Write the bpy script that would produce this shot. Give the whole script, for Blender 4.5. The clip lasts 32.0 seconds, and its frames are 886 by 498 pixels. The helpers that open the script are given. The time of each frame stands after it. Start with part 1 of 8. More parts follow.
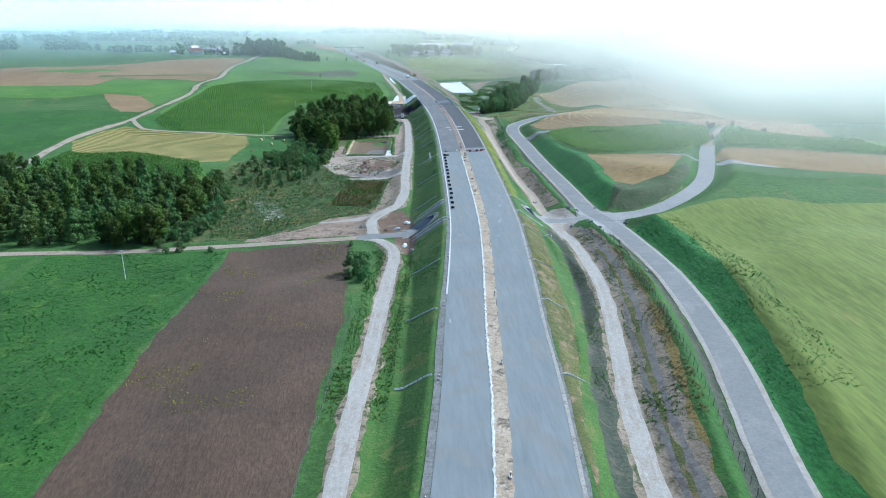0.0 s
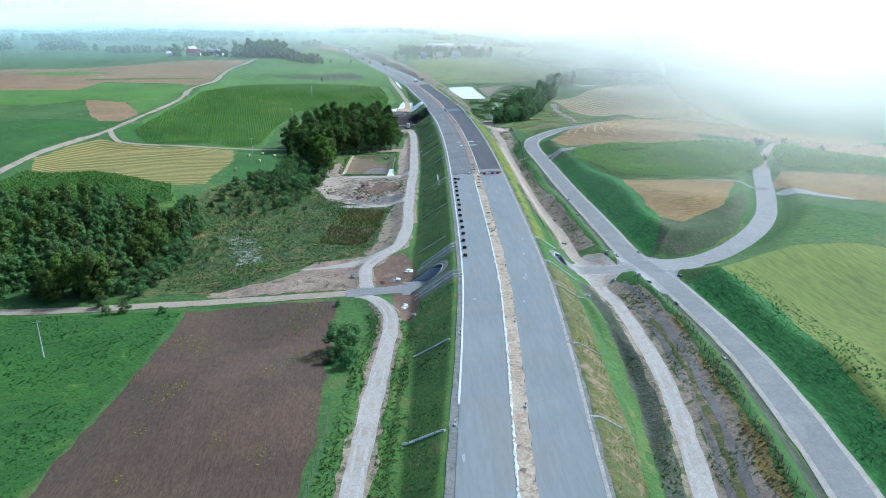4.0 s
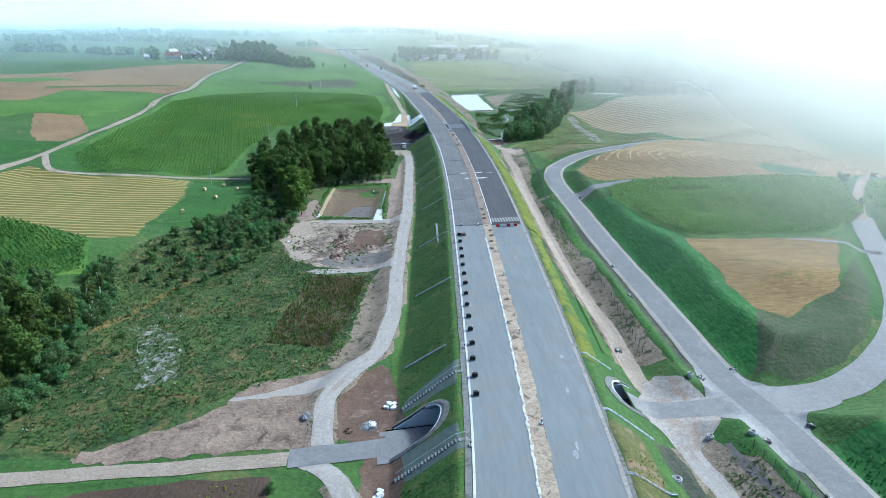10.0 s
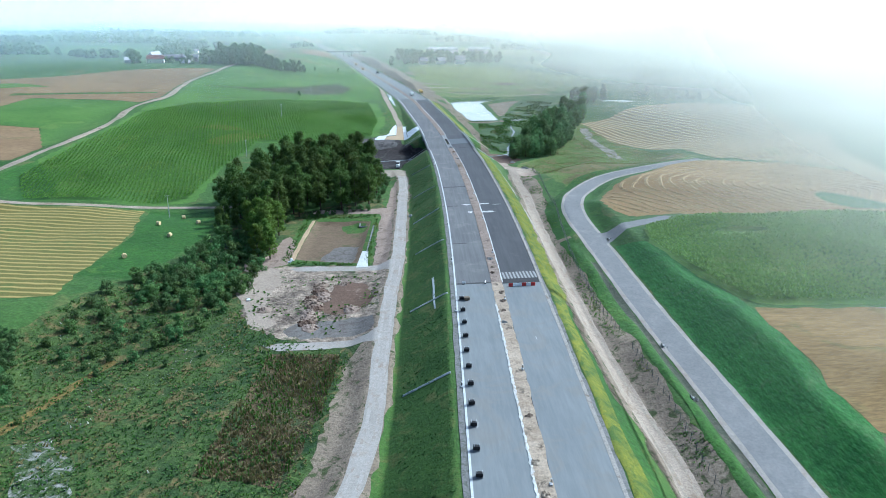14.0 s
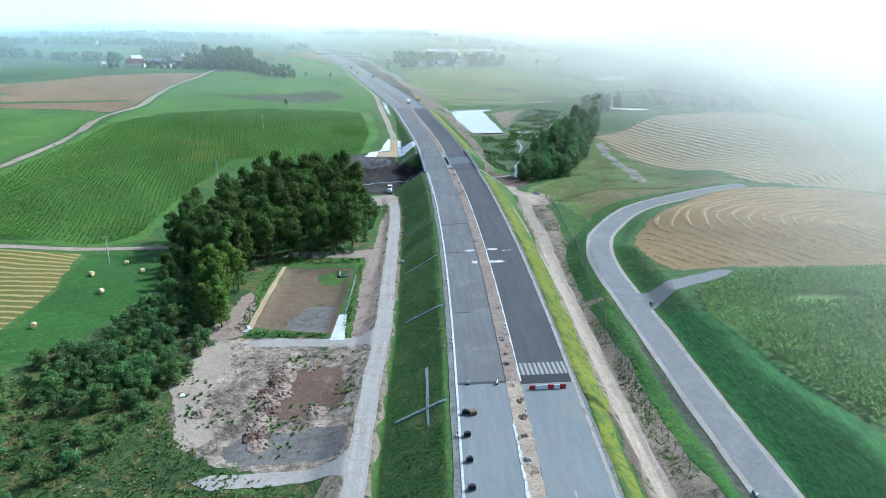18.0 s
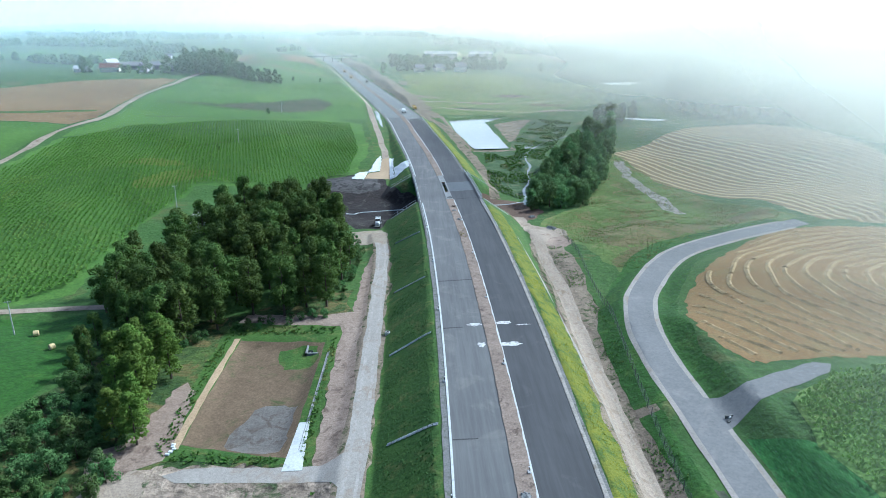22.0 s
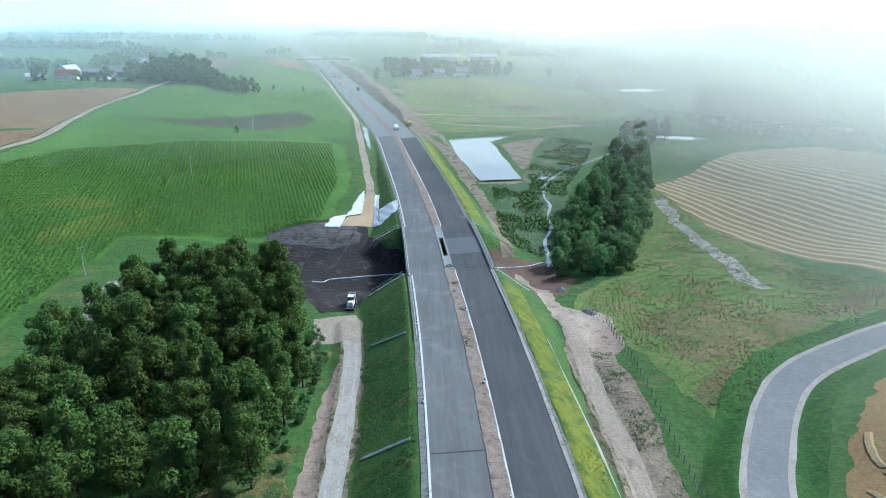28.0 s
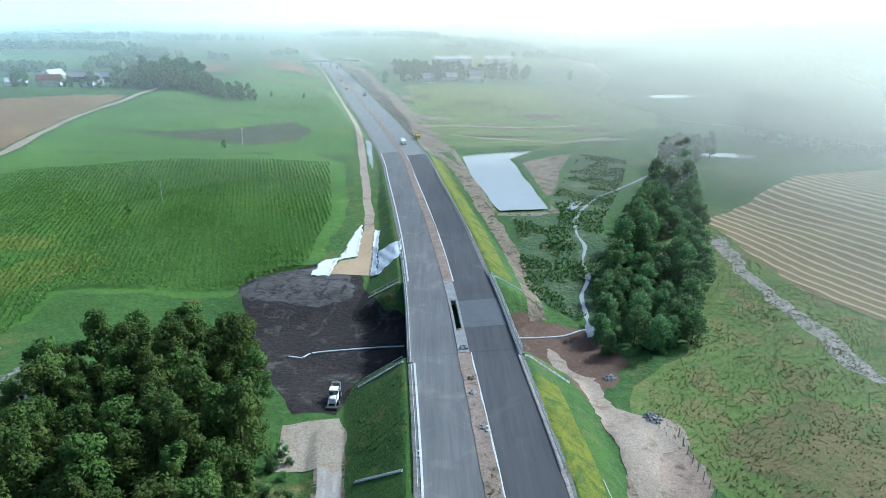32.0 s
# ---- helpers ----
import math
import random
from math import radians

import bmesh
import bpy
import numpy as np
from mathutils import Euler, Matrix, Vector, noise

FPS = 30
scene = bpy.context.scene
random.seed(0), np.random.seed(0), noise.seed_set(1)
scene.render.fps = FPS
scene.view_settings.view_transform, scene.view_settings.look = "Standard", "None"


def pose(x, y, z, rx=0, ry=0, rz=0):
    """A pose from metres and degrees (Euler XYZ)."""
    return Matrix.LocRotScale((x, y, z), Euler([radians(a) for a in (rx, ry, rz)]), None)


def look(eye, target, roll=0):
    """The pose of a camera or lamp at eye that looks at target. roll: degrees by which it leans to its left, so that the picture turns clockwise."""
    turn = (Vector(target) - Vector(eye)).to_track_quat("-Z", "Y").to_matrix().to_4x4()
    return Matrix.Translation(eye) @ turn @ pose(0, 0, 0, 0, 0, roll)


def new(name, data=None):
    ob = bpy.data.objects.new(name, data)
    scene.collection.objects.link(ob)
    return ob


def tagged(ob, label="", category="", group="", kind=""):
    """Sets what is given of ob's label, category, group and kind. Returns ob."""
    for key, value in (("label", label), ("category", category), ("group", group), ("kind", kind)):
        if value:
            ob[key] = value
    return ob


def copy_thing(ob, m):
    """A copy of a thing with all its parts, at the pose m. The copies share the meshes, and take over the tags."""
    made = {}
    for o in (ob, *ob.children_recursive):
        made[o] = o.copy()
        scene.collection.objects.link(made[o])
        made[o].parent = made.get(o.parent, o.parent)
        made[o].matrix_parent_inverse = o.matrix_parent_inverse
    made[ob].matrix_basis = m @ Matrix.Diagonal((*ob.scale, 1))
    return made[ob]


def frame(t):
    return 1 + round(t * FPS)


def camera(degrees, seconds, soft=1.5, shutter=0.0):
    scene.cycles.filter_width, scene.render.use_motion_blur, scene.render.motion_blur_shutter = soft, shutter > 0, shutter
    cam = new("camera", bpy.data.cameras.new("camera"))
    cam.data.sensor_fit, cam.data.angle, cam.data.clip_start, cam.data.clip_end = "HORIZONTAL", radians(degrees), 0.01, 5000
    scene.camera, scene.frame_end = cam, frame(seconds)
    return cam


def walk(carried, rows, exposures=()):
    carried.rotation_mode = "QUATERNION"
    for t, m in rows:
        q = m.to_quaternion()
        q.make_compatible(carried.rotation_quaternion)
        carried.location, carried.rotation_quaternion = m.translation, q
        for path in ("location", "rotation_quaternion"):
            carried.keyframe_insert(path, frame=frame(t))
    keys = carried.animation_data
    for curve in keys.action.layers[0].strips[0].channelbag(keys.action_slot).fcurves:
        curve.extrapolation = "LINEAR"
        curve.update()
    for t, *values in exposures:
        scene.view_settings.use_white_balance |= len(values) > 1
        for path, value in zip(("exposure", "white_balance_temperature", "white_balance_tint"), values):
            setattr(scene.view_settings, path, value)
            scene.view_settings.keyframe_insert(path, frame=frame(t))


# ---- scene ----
cam = camera(69.4, 32.0, soft=0.9)
ROWS = [      # seconds, place in metres, turn in degrees
    (0.0, -3.04, 0.00, 68.84, 69.93, 0.06, -3.71),
    (0.5, -2.77, 5.67, 68.97, 69.92, 0.05, -3.50),
    (1.0, -2.43, 11.40, 69.02, 69.92, 0.04, -3.37),
    (1.5, -2.13, 17.07, 69.07, 69.90, 0.03, -3.21),
    (2.0, -1.83, 22.77, 69.20, 69.89, 0.02, -3.11),
    (2.5, -1.56, 28.48, 69.28, 69.87, -0.01, -3.07),
    (3.0, -1.30, 34.22, 69.41, 69.86, -0.01, -3.02),
    (3.5, -1.00, 39.92, 69.46, 69.87, -0.01, -2.95),
    (5.5, 0.42, 63.01, 69.67, 69.82, -0.03, -2.85),
    (6.0, 0.78, 68.53, 69.73, 69.81, -0.02, -2.82),
    (6.5, 1.12, 74.19, 69.78, 69.80, -0.03, -2.79),
    (7.0, 1.46, 79.93, 69.87, 69.79, -0.03, -2.78),
    (7.5, 1.81, 85.67, 69.92, 69.80, -0.03, -2.78),
    (8.0, 2.11, 91.37, 69.97, 69.80, -0.05, -2.75),
    (8.5, 2.52, 97.10, 70.07, 69.80, -0.04, -2.69),
    (9.0, 2.87, 102.88, 70.08, 69.80, -0.05, -2.65),
    (9.5, 3.18, 108.61, 70.13, 69.80, -0.06, -2.63),
    (10.0, 3.51, 114.28, 70.22, 69.79, -0.06, -2.63),
    (10.5, 3.85, 119.98, 70.35, 69.76, -0.01, -2.62),
    (11.0, 4.15, 125.68, 70.44, 69.76, -0.04, -2.63),
    (11.5, 4.51, 131.53, 70.34, 69.76, -0.02, -2.63),
    (12.0, 4.77, 137.23, 70.39, 69.78, -0.02, -2.63),
    (12.5, 5.04, 143.01, 70.52, 69.78, -0.04, -2.63),
    (13.0, 5.42, 148.78, 70.53, 69.79, -0.06, -2.63),
    (13.5, 5.87, 154.51, 70.63, 69.80, -0.05, -2.62),
    (14.0, 6.18, 160.29, 70.72, 69.80, -0.05, -2.61),
    (14.5, 6.56, 166.02, 70.77, 69.81, -0.03, -2.61),
    (16.5, 7.97, 189.05, 70.91, 69.82, 0.03, -2.61),
    (17.0, 8.31, 194.78, 70.97, 69.82, 0.02, -2.59),
    (17.5, 8.62, 200.56, 71.02, 69.83, 0.02, -2.59),
    (18.0, 8.99, 206.29, 71.15, 69.82, 0.01, -2.58),
    (18.5, 9.27, 212.11, 71.16, 69.83, 0.01, -2.60),
    (19.0, 9.65, 217.92, 71.29, 69.81, 0.02, -2.60),
    (19.5, 9.96, 223.69, 71.26, 69.83, -0.02, -2.62),
    (20.0, 10.22, 229.47, 71.39, 69.83, -0.02, -2.63),
    (20.5, 10.50, 235.25, 71.44, 69.83, -0.03, -2.65),
    (21.0, 10.92, 241.09, 71.49, 69.83, -0.01, -2.65),
    (21.5, 11.19, 246.83, 71.51, 69.86, -0.04, -2.66),
    (22.0, 11.49, 252.61, 71.56, 69.85, -0.04, -2.69),
    (22.5, 11.83, 258.16, 71.61, 69.85, -0.05, -2.68),
    (23.0, 12.28, 263.97, 71.71, 69.85, -0.06, -2.66),
    (23.5, 12.59, 269.78, 71.87, 69.82, -0.02, -2.67),
    (24.0, 12.90, 275.59, 71.81, 69.84, -0.02, -2.65),
    (24.5, 13.31, 281.33, 71.94, 69.81, 0.02, -2.63),
    (25.0, 13.62, 287.17, 71.99, 69.81, -0.03, -2.64),
    (25.5, 14.00, 292.91, 72.01, 69.81, -0.01, -2.64),
    (27.5, 15.28, 315.83, 72.47, 69.76, 0.02, -2.67),
    (28.0, 15.59, 321.60, 72.49, 69.77, 0.02, -2.68),
    (28.5, 15.94, 327.34, 72.54, 69.76, 0.02, -2.66),
    (29.0, 16.24, 333.11, 72.63, 69.75, 0.01, -2.63),
    (29.5, 16.51, 338.85, 72.72, 69.75, 0.03, -2.55),
    (30.0, 16.78, 344.67, 72.77, 69.73, 0.04, -2.40),
    (30.5, 17.01, 350.41, 72.81, 69.73, 0.04, -2.20),
    (31.0, 17.13, 356.20, 72.93, 69.72, 0.05, -2.06),
    (31.5, 17.29, 361.98, 72.94, 69.72, 0.05, -1.82),
    (32.0, 17.42, 367.76, 73.02, 69.70, 0.06, -1.59),
]
walk(cam, [(t, pose(*p)) for t, *p in ROWS],
     [(0.0, 0.17, 5020, 1), (16.0, 0.17, 5040, 1), (32.0, 0.05, 5090, 0)])

# ---- sky, sun and light ----
SUN_ELEV, SUN_AZ = 41.0, 62.0          # degrees; azimuth from +y towards +x
world = bpy.data.worlds.new("hazy_sky")
scene.world = world
world.use_nodes = True
wn, wl = world.node_tree.nodes, world.node_tree.links
sky = wn.new("ShaderNodeTexSky")
sky.sky_type, sky.sun_disc = "NISHITA", False
sky.sun_elevation, sky.sun_rotation = radians(SUN_ELEV), radians(SUN_AZ)
sky.air_density, sky.dust_density, sky.ozone_density, sky.altitude = 1.0, 6.0, 2.0, 100
bg = next(n for n in wn if n.type == "BACKGROUND")
bg.inputs["Strength"].default_value = 0.15
wl.new(sky.outputs["Color"], bg.inputs["Color"])
sun_data = bpy.data.lights.new("sun", "SUN")
sun_data.energy, sun_data.angle, sun_data.color = 5.0, radians(7.0), (1.0, 0.965, 0.90)
sun = new("sun", sun_data)
_e, _a = radians(SUN_ELEV), radians(SUN_AZ)
SUN_DIR = Vector((math.sin(_a) * math.cos(_e), math.cos(_a) * math.cos(_e), math.sin(_e)))
sun.matrix_world = look(SUN_DIR * 900, (0, 0, 0))

# ---- materials ----
COLOUR_CUT = 0.69           # darkens all but pale colours, offsetting the strong sun that whitens the haze


def ramp_node(nt, stops):
    n = nt.nodes.new("ShaderNodeValToRGB")
    r = n.color_ramp
    while len(r.elements) < len(stops):
        r.elements.new(0.5)
    for el, (p, c) in zip(r.elements, stops):
        el.position, el.color = p, (*c, 1)
    return n


def noise_node(nt, scale, detail=4, rough=0.55, stretch=None, turn=0.0, distort=0.0, local=False):
    co = nt.nodes.new("ShaderNodeTexCoord") if local else nt.nodes.new("ShaderNodeNewGeometry")
    out = co.outputs["Object"] if local else co.outputs["Position"]
    mp = nt.nodes.new("ShaderNodeMapping")
    mp.inputs["Rotation"].default_value[2] = radians(turn)
    if stretch:
        mp.inputs["Scale"].default_value = stretch
    nt.links.new(out, mp.inputs["Vector"])
    n = nt.nodes.new("ShaderNodeTexNoise")
    n.inputs["Scale"].default_value, n.inputs["Detail"].default_value = scale, detail
    n.inputs["Roughness"].default_value, n.inputs["Distortion"].default_value = rough, distort
    nt.links.new(mp.outputs["Vector"], n.inputs["Vector"])
    return n


def mix_node(nt, kind="MIX", fac=0.5):
    n = nt.nodes.new("ShaderNodeMix")
    n.data_type, n.blend_type = "RGBA", kind
    n.inputs["Factor"].default_value = fac
    return n


def surface(name, dark, light, patch=None, grain=1.2, broad=0.05, rough=0.9, bump=0.4, depth=0.1, patch_at=(0.5, 0.62),
            stretch=None, turn=0.0, metal=0.0, contrast=(0.3, 0.7), broad_mix=0.5, vary=0.0, local=False, patch_scale=None, spec=0.3, thin=0.0, speck=0.22):
    """A weathered surface: fine grain between two colours, broad tone, and patches of a third colour."""
    m = bpy.data.materials.new(name)
    m.use_nodes = True
    nt = m.node_tree
    b = nt.nodes["Principled BSDF"]
    if sum(light) < 1.5:
        dark, light, patch = [tuple(v * COLOUR_CUT for v in c) if c else None for c in (dark, light, patch)]
    fine = noise_node(nt, grain, 6, 0.62, stretch, turn, local=local)
    wide = noise_node(nt, broad, 4, 0.55, None, 0, 0.6, local=local)
    blend = nt.nodes.new("ShaderNodeMix")
    blend.inputs["Factor"].default_value = broad_mix
    nt.links.new(fine.outputs["Fac"], blend.inputs["A"])
    nt.links.new(wide.outputs["Fac"], blend.inputs["B"])
    rp = ramp_node(nt, [(contrast[0], dark), (contrast[1], light)])
    nt.links.new(blend.outputs["Result"], rp.inputs["Fac"])
    col = rp.outputs["Color"]
    if patch:
        pn = noise_node(nt, patch_scale or broad * 2.3, 6, 0.65, None, 31, 0.8, local=local)
        pr = ramp_node(nt, [(patch_at[0], (0, 0, 0)), (patch_at[1], (1, 1, 1))])
        nt.links.new(pn.outputs["Fac"], pr.inputs["Fac"])
        mx = mix_node(nt)
        nt.links.new(pr.outputs["Color"], mx.inputs["Factor"])
        nt.links.new(col, mx.inputs[6])
        mx.inputs[7].default_value = (*patch, 1)
        col = mx.outputs[2]
    if speck and not local:
        sn = noise_node(nt, grain * 2.6, 3, 0.7, stretch, turn)
        sr = ramp_node(nt, [(0.36, (1 - speck,) * 3), (0.64, (1 + speck * 0.8,) * 3)])
        nt.links.new(sn.outputs["Fac"], sr.inputs["Fac"])
        sm = mix_node(nt, "MULTIPLY", 1.0)
        nt.links.new(col, sm.inputs[6])
        nt.links.new(sr.outputs["Color"], sm.inputs[7])
        col = sm.outputs[2]
    if vary:
        info = nt.nodes.new("ShaderNodeObjectInfo")
        hs = nt.nodes.new("ShaderNodeHueSaturation")
        mr = nt.nodes.new("ShaderNodeMapRange")
        mr.inputs["To Min"].default_value, mr.inputs["To Max"].default_value = 1 - vary, 1 + vary
        nt.links.new(info.outputs["Random"], mr.inputs["Value"])
        nt.links.new(mr.outputs["Result"], hs.inputs["Value"])
        mh = nt.nodes.new("ShaderNodeMapRange")
        mh.inputs["To Min"].default_value, mh.inputs["To Max"].default_value = 0.5 - vary * 0.09, 0.5 + vary * 0.05
        nt.links.new(info.outputs["Random"], mh.inputs["Value"])
        nt.links.new(mh.outputs["Result"], hs.inputs["Hue"])
        nt.links.new(col, hs.inputs["Color"])
        col = hs.outputs["Color"]
    nt.links.new(col, b.inputs["Base Color"])
    b.inputs["Roughness"].default_value, b.inputs["Metallic"].default_value = rough, metal
    b.inputs["Specular IOR Level"].default_value = spec
    if thin:
        tl, both = nt.nodes.new("ShaderNodeBsdfTranslucent"), nt.nodes.new("ShaderNodeMixShader")
        both.inputs[0].default_value = thin
        nt.links.new(col, tl.inputs["Color"])
        nt.links.new(b.outputs[0], both.inputs[1])
        nt.links.new(tl.outputs[0], both.inputs[2])
        nt.links.new(both.outputs[0], nt.nodes["Material Output"].inputs["Surface"])
    if bump:
        bp = nt.nodes.new("ShaderNodeBump")
        bp.inputs["Strength"].default_value, bp.inputs["Distance"].default_value = bump, depth
        nt.links.new(fine.outputs["Fac"], bp.inputs["Height"])
        nt.links.new(bp.outputs["Normal"], b.inputs["Normal"])
    return m


def rowed(name, low, high, spacing, turn, light=(0, 0, 0), wobble=1.2, bump=0.6, depth=0.4, broad=0.03, patch=None, rings=False, centre=(0, 0), sharp=(0.3, 0.7), patch_at=(0.55, 0.7)):
    """A field with drilled rows or straw swaths: bands of two colours at a spacing, wandering a little."""
    m = surface(name, low, high, patch, grain=1.5, broad=broad, bump=0.3, patch_at=patch_at)
    nt = m.node_tree
    b = nt.nodes["Principled BSDF"]
    geo = nt.nodes.new("ShaderNodeNewGeometry")
    mp = nt.nodes.new("ShaderNodeMapping")
    mp.vector_type = "TEXTURE"
    mp.inputs["Location"].default_value = (*centre, 0)
    mp.inputs["Rotation"].default_value[2] = radians(turn)
    nt.links.new(geo.outputs["Position"], mp.inputs["Vector"])
    wave = nt.nodes.new("ShaderNodeTexWave")
    wave.wave_type = "RINGS" if rings else "BANDS"
    if rings:
        wave.rings_direction = "Z"
    wave.inputs["Scale"].default_value = 2 * math.pi / 20 / spacing
    wave.inputs["Distortion"].default_value, wave.inputs["Detail"].default_value = wobble, 3
    wave.inputs["Detail Scale"].default_value = 1.6
    nt.links.new(mp.outputs["Vector"], wave.inputs["Vector"])
    rp = ramp_node(nt, [(sharp[0], (0, 0, 0)), (sharp[1], (1, 1, 1))])
    nt.links.new(wave.outputs["Fac"], rp.inputs["Fac"])
    old = b.inputs["Base Color"].links[0].from_socket
    mx = mix_node(nt)
    nt.links.new(rp.outputs["Color"], mx.inputs["Factor"])
    nt.links.new(old, mx.inputs[6])
    mx.inputs[7].default_value = (*light, 1)
    nt.links.new(mx.outputs[2], b.inputs["Base Color"])
    bp = nt.nodes.new("ShaderNodeBump")
    bp.inputs["Strength"].default_value, bp.inputs["Distance"].default_value = bump, depth
    nt.links.new(rp.outputs["Color"], bp.inputs["Height"])
    nt.links.new(b.inputs["Normal"].links[0].from_socket, bp.inputs["Normal"])
    nt.links.new(bp.outputs["Normal"], b.inputs["Normal"])
    return m


M = {}
M["meadow"] = surface("meadow_grass", (0.035, 0.10, 0.018), (0.095, 0.18, 0.036), (0.17, 0.16, 0.055), grain=0.45, broad=0.022, bump=0.8, depth=0.5, patch_at=(0.56, 0.72))
M["rough"] = surface("rough_weeds", (0.016, 0.05, 0.012), (0.10, 0.155, 0.034), (0.17, 0.14, 0.05), grain=0.5, broad=0.09, bump=1.0, depth=0.7, patch_at=(0.52, 0.62), contrast=(0.36, 0.64))
M["lush"] = surface("lush_grass", (0.0219, 0.0782, 0.0102), (0.0587, 0.161, 0.0172), (0.0901, 0.172, 0.0235), grain=0.6, broad=0.05, bump=0.9, depth=0.35, patch_at=(0.56, 0.7), speck=0.28)
M["slope"] = surface("slope_grass", (0.036, 0.10, 0.017), (0.10, 0.19, 0.03), (0.165, 0.18, 0.05), grain=1.2, broad=0.09, bump=0.8, depth=0.25, patch_at=(0.52, 0.7))
M["slope_cut"] = surface("cut_slope_grass", (0.02, 0.115, 0.02), (0.06, 0.215, 0.035), (0.10, 0.19, 0.06), grain=0.8, broad=0.08, bump=0.9, depth=0.3, patch_at=(0.56, 0.75), stretch=(1, 0.5, 1))
M["mown"] = surface("yellowing_grass", (0.10, 0.14, 0.015), (0.27, 0.27, 0.02), (0.07, 0.13, 0.02), grain=1.4, broad=0.12, bump=0.8, depth=0.2, patch_at=(0.47, 0.62))
M["brown"] = surface("tilled_soil", (0.0604, 0.0377, 0.0234), (0.139, 0.0918, 0.0589), (0.0828, 0.0566, 0.0392), grain=0.9, broad=0.035, bump=1.0, depth=0.25, patch_at=(0.5, 0.66), stretch=(1, 0.35, 1), broad_mix=0.62, patch_scale=0.05)
M["dirt"] = surface("bare_dirt", (0.16, 0.115, 0.085), (0.42, 0.32, 0.24), (0.10, 0.075, 0.055), grain=0.9, broad=0.12, bump=0.9, depth=0.4, patch_at=(0.52, 0.66))
M["black_soil"] = surface("black_peat", (0.012, 0.010, 0.010), (0.05, 0.04, 0.037), (0.13, 0.115, 0.10), grain=0.8, broad=0.08, bump=0.9, depth=0.5, patch_at=(0.54, 0.7))
M["gravel"] = surface("pale_gravel", (0.31, 0.285, 0.255), (0.50, 0.465, 0.42), (0.34, 0.27, 0.21), grain=1.6, broad=0.09, bump=0.4, depth=0.08, patch_at=(0.52, 0.7), speck=0.15)
M["sand"] = surface("sandy_track", (0.30, 0.24, 0.18), (0.49, 0.41, 0.33), (0.24, 0.175, 0.12), grain=1.2, broad=0.09, bump=0.5, depth=0.12, patch_at=(0.54, 0.7))
M["tan"] = surface("tan_sand", (0.42, 0.30, 0.18), (0.55, 0.42, 0.27), None, grain=1.2, broad=0.1, bump=0.4)
M["concrete"] = surface("new_concrete", (0.185, 0.205, 0.215), (0.28, 0.30, 0.30), (0.245, 0.25, 0.24), grain=0.5, broad=0.05, bump=0.1, depth=0.02, rough=0.75, contrast=(0.25, 0.75), stretch=(1, 0.12, 1), speck=0.07)
M["asphalt"] = surface("fresh_asphalt", (0.056, 0.058, 0.064), (0.108, 0.11, 0.115), (0.14, 0.138, 0.135), grain=0.5, broad=0.05, bump=0.15, depth=0.02, rough=0.7, patch_at=(0.58, 0.8), stretch=(1, 0.06, 1), speck=0.1)
M["asphalt_grey"] = surface("dusty_asphalt", (0.12, 0.122, 0.126), (0.205, 0.205, 0.204), (0.25, 0.24, 0.228), grain=0.6, broad=0.05, bump=0.15, depth=0.02, rough=0.75, patch_at=(0.54, 0.76), stretch=(1, 0.05, 1), speck=0.1)
M["road_grey"] = surface("worn_road", (0.195, 0.196, 0.197), (0.275, 0.275, 0.274), (0.31, 0.30, 0.29), grain=0.7, broad=0.07, bump=0.2, depth=0.03, patch_at=(0.54, 0.72), speck=0.1)
M["median"] = surface("median_sand", (0.30, 0.23, 0.16), (0.60, 0.50, 0.38), (0.15, 0.12, 0.09), grain=1.0, broad=0.2, bump=0.8, depth=0.2, patch_at=(0.55, 0.66))
# pale base colour stands in for the white sky mirrored in the water
M["water"] = surface("sky_pale_water", (0.40, 0.43, 0.42), (0.46, 0.49, 0.48), None, grain=0.3, broad=0.02, rough=0.06, bump=0.02, depth=0.02, spec=0.9, speck=0)
M["straw"] = surface("straw_stubble", (0.185, 0.12, 0.038), (0.325, 0.22, 0.085), (0.16, 0.15, 0.045), grain=1.0, broad=0.04, bump=0.6, depth=0.15, stretch=(0.2, 1, 1), turn=12, contrast=(0.35, 0.65), broad_mix=0.4, patch_at=(0.54, 0.72))
M["swath"] = surface("swathed_stubble", (0.235, 0.14, 0.052), (0.345, 0.225, 0.09), (0.28, 0.20, 0.08), grain=0.9, broad=0.06, bump=0.7, depth=0.12)
M["beans"] = rowed("ripe_field", (0.108, 0.122, 0.0225), (0.207, 0.18, 0.045), 3.2, 84, (0.288, 0.225, 0.0765), sharp=(0.55, 0.98), wobble=1.6, bump=0.4, depth=0.2, patch=(0.09, 0.145, 0.028))
M["maize"] = surface("maize_field", (0.0488, 0.141, 0.0195), (0.107, 0.239, 0.0351), (0.146, 0.264, 0.0439), grain=0.8, broad=0.03, bump=0.6, depth=0.3)
M["crop"] = surface("young_crop", (0.115, 0.165, 0.022), (0.205, 0.25, 0.045), (0.235, 0.225, 0.055), grain=0.5, broad=0.03, bump=0.4, depth=0.15, patch_at=(0.58, 0.76), stretch=(1, 0.12, 1), turn=-38)
M["leaf"] = surface("leaves", (0.03, 0.08, 0.012), (0.19, 0.29, 0.052), None, grain=0.5, broad=0.12, bump=0, vary=0.22, local=True, thin=0.35)
M["leaf_dark"] = surface("dark_leaves", (0.0594, 0.145, 0.0396), (0.238, 0.383, 0.106), None, grain=0.6, broad=0.12, bump=0, vary=0.22, local=True, thin=0.35)
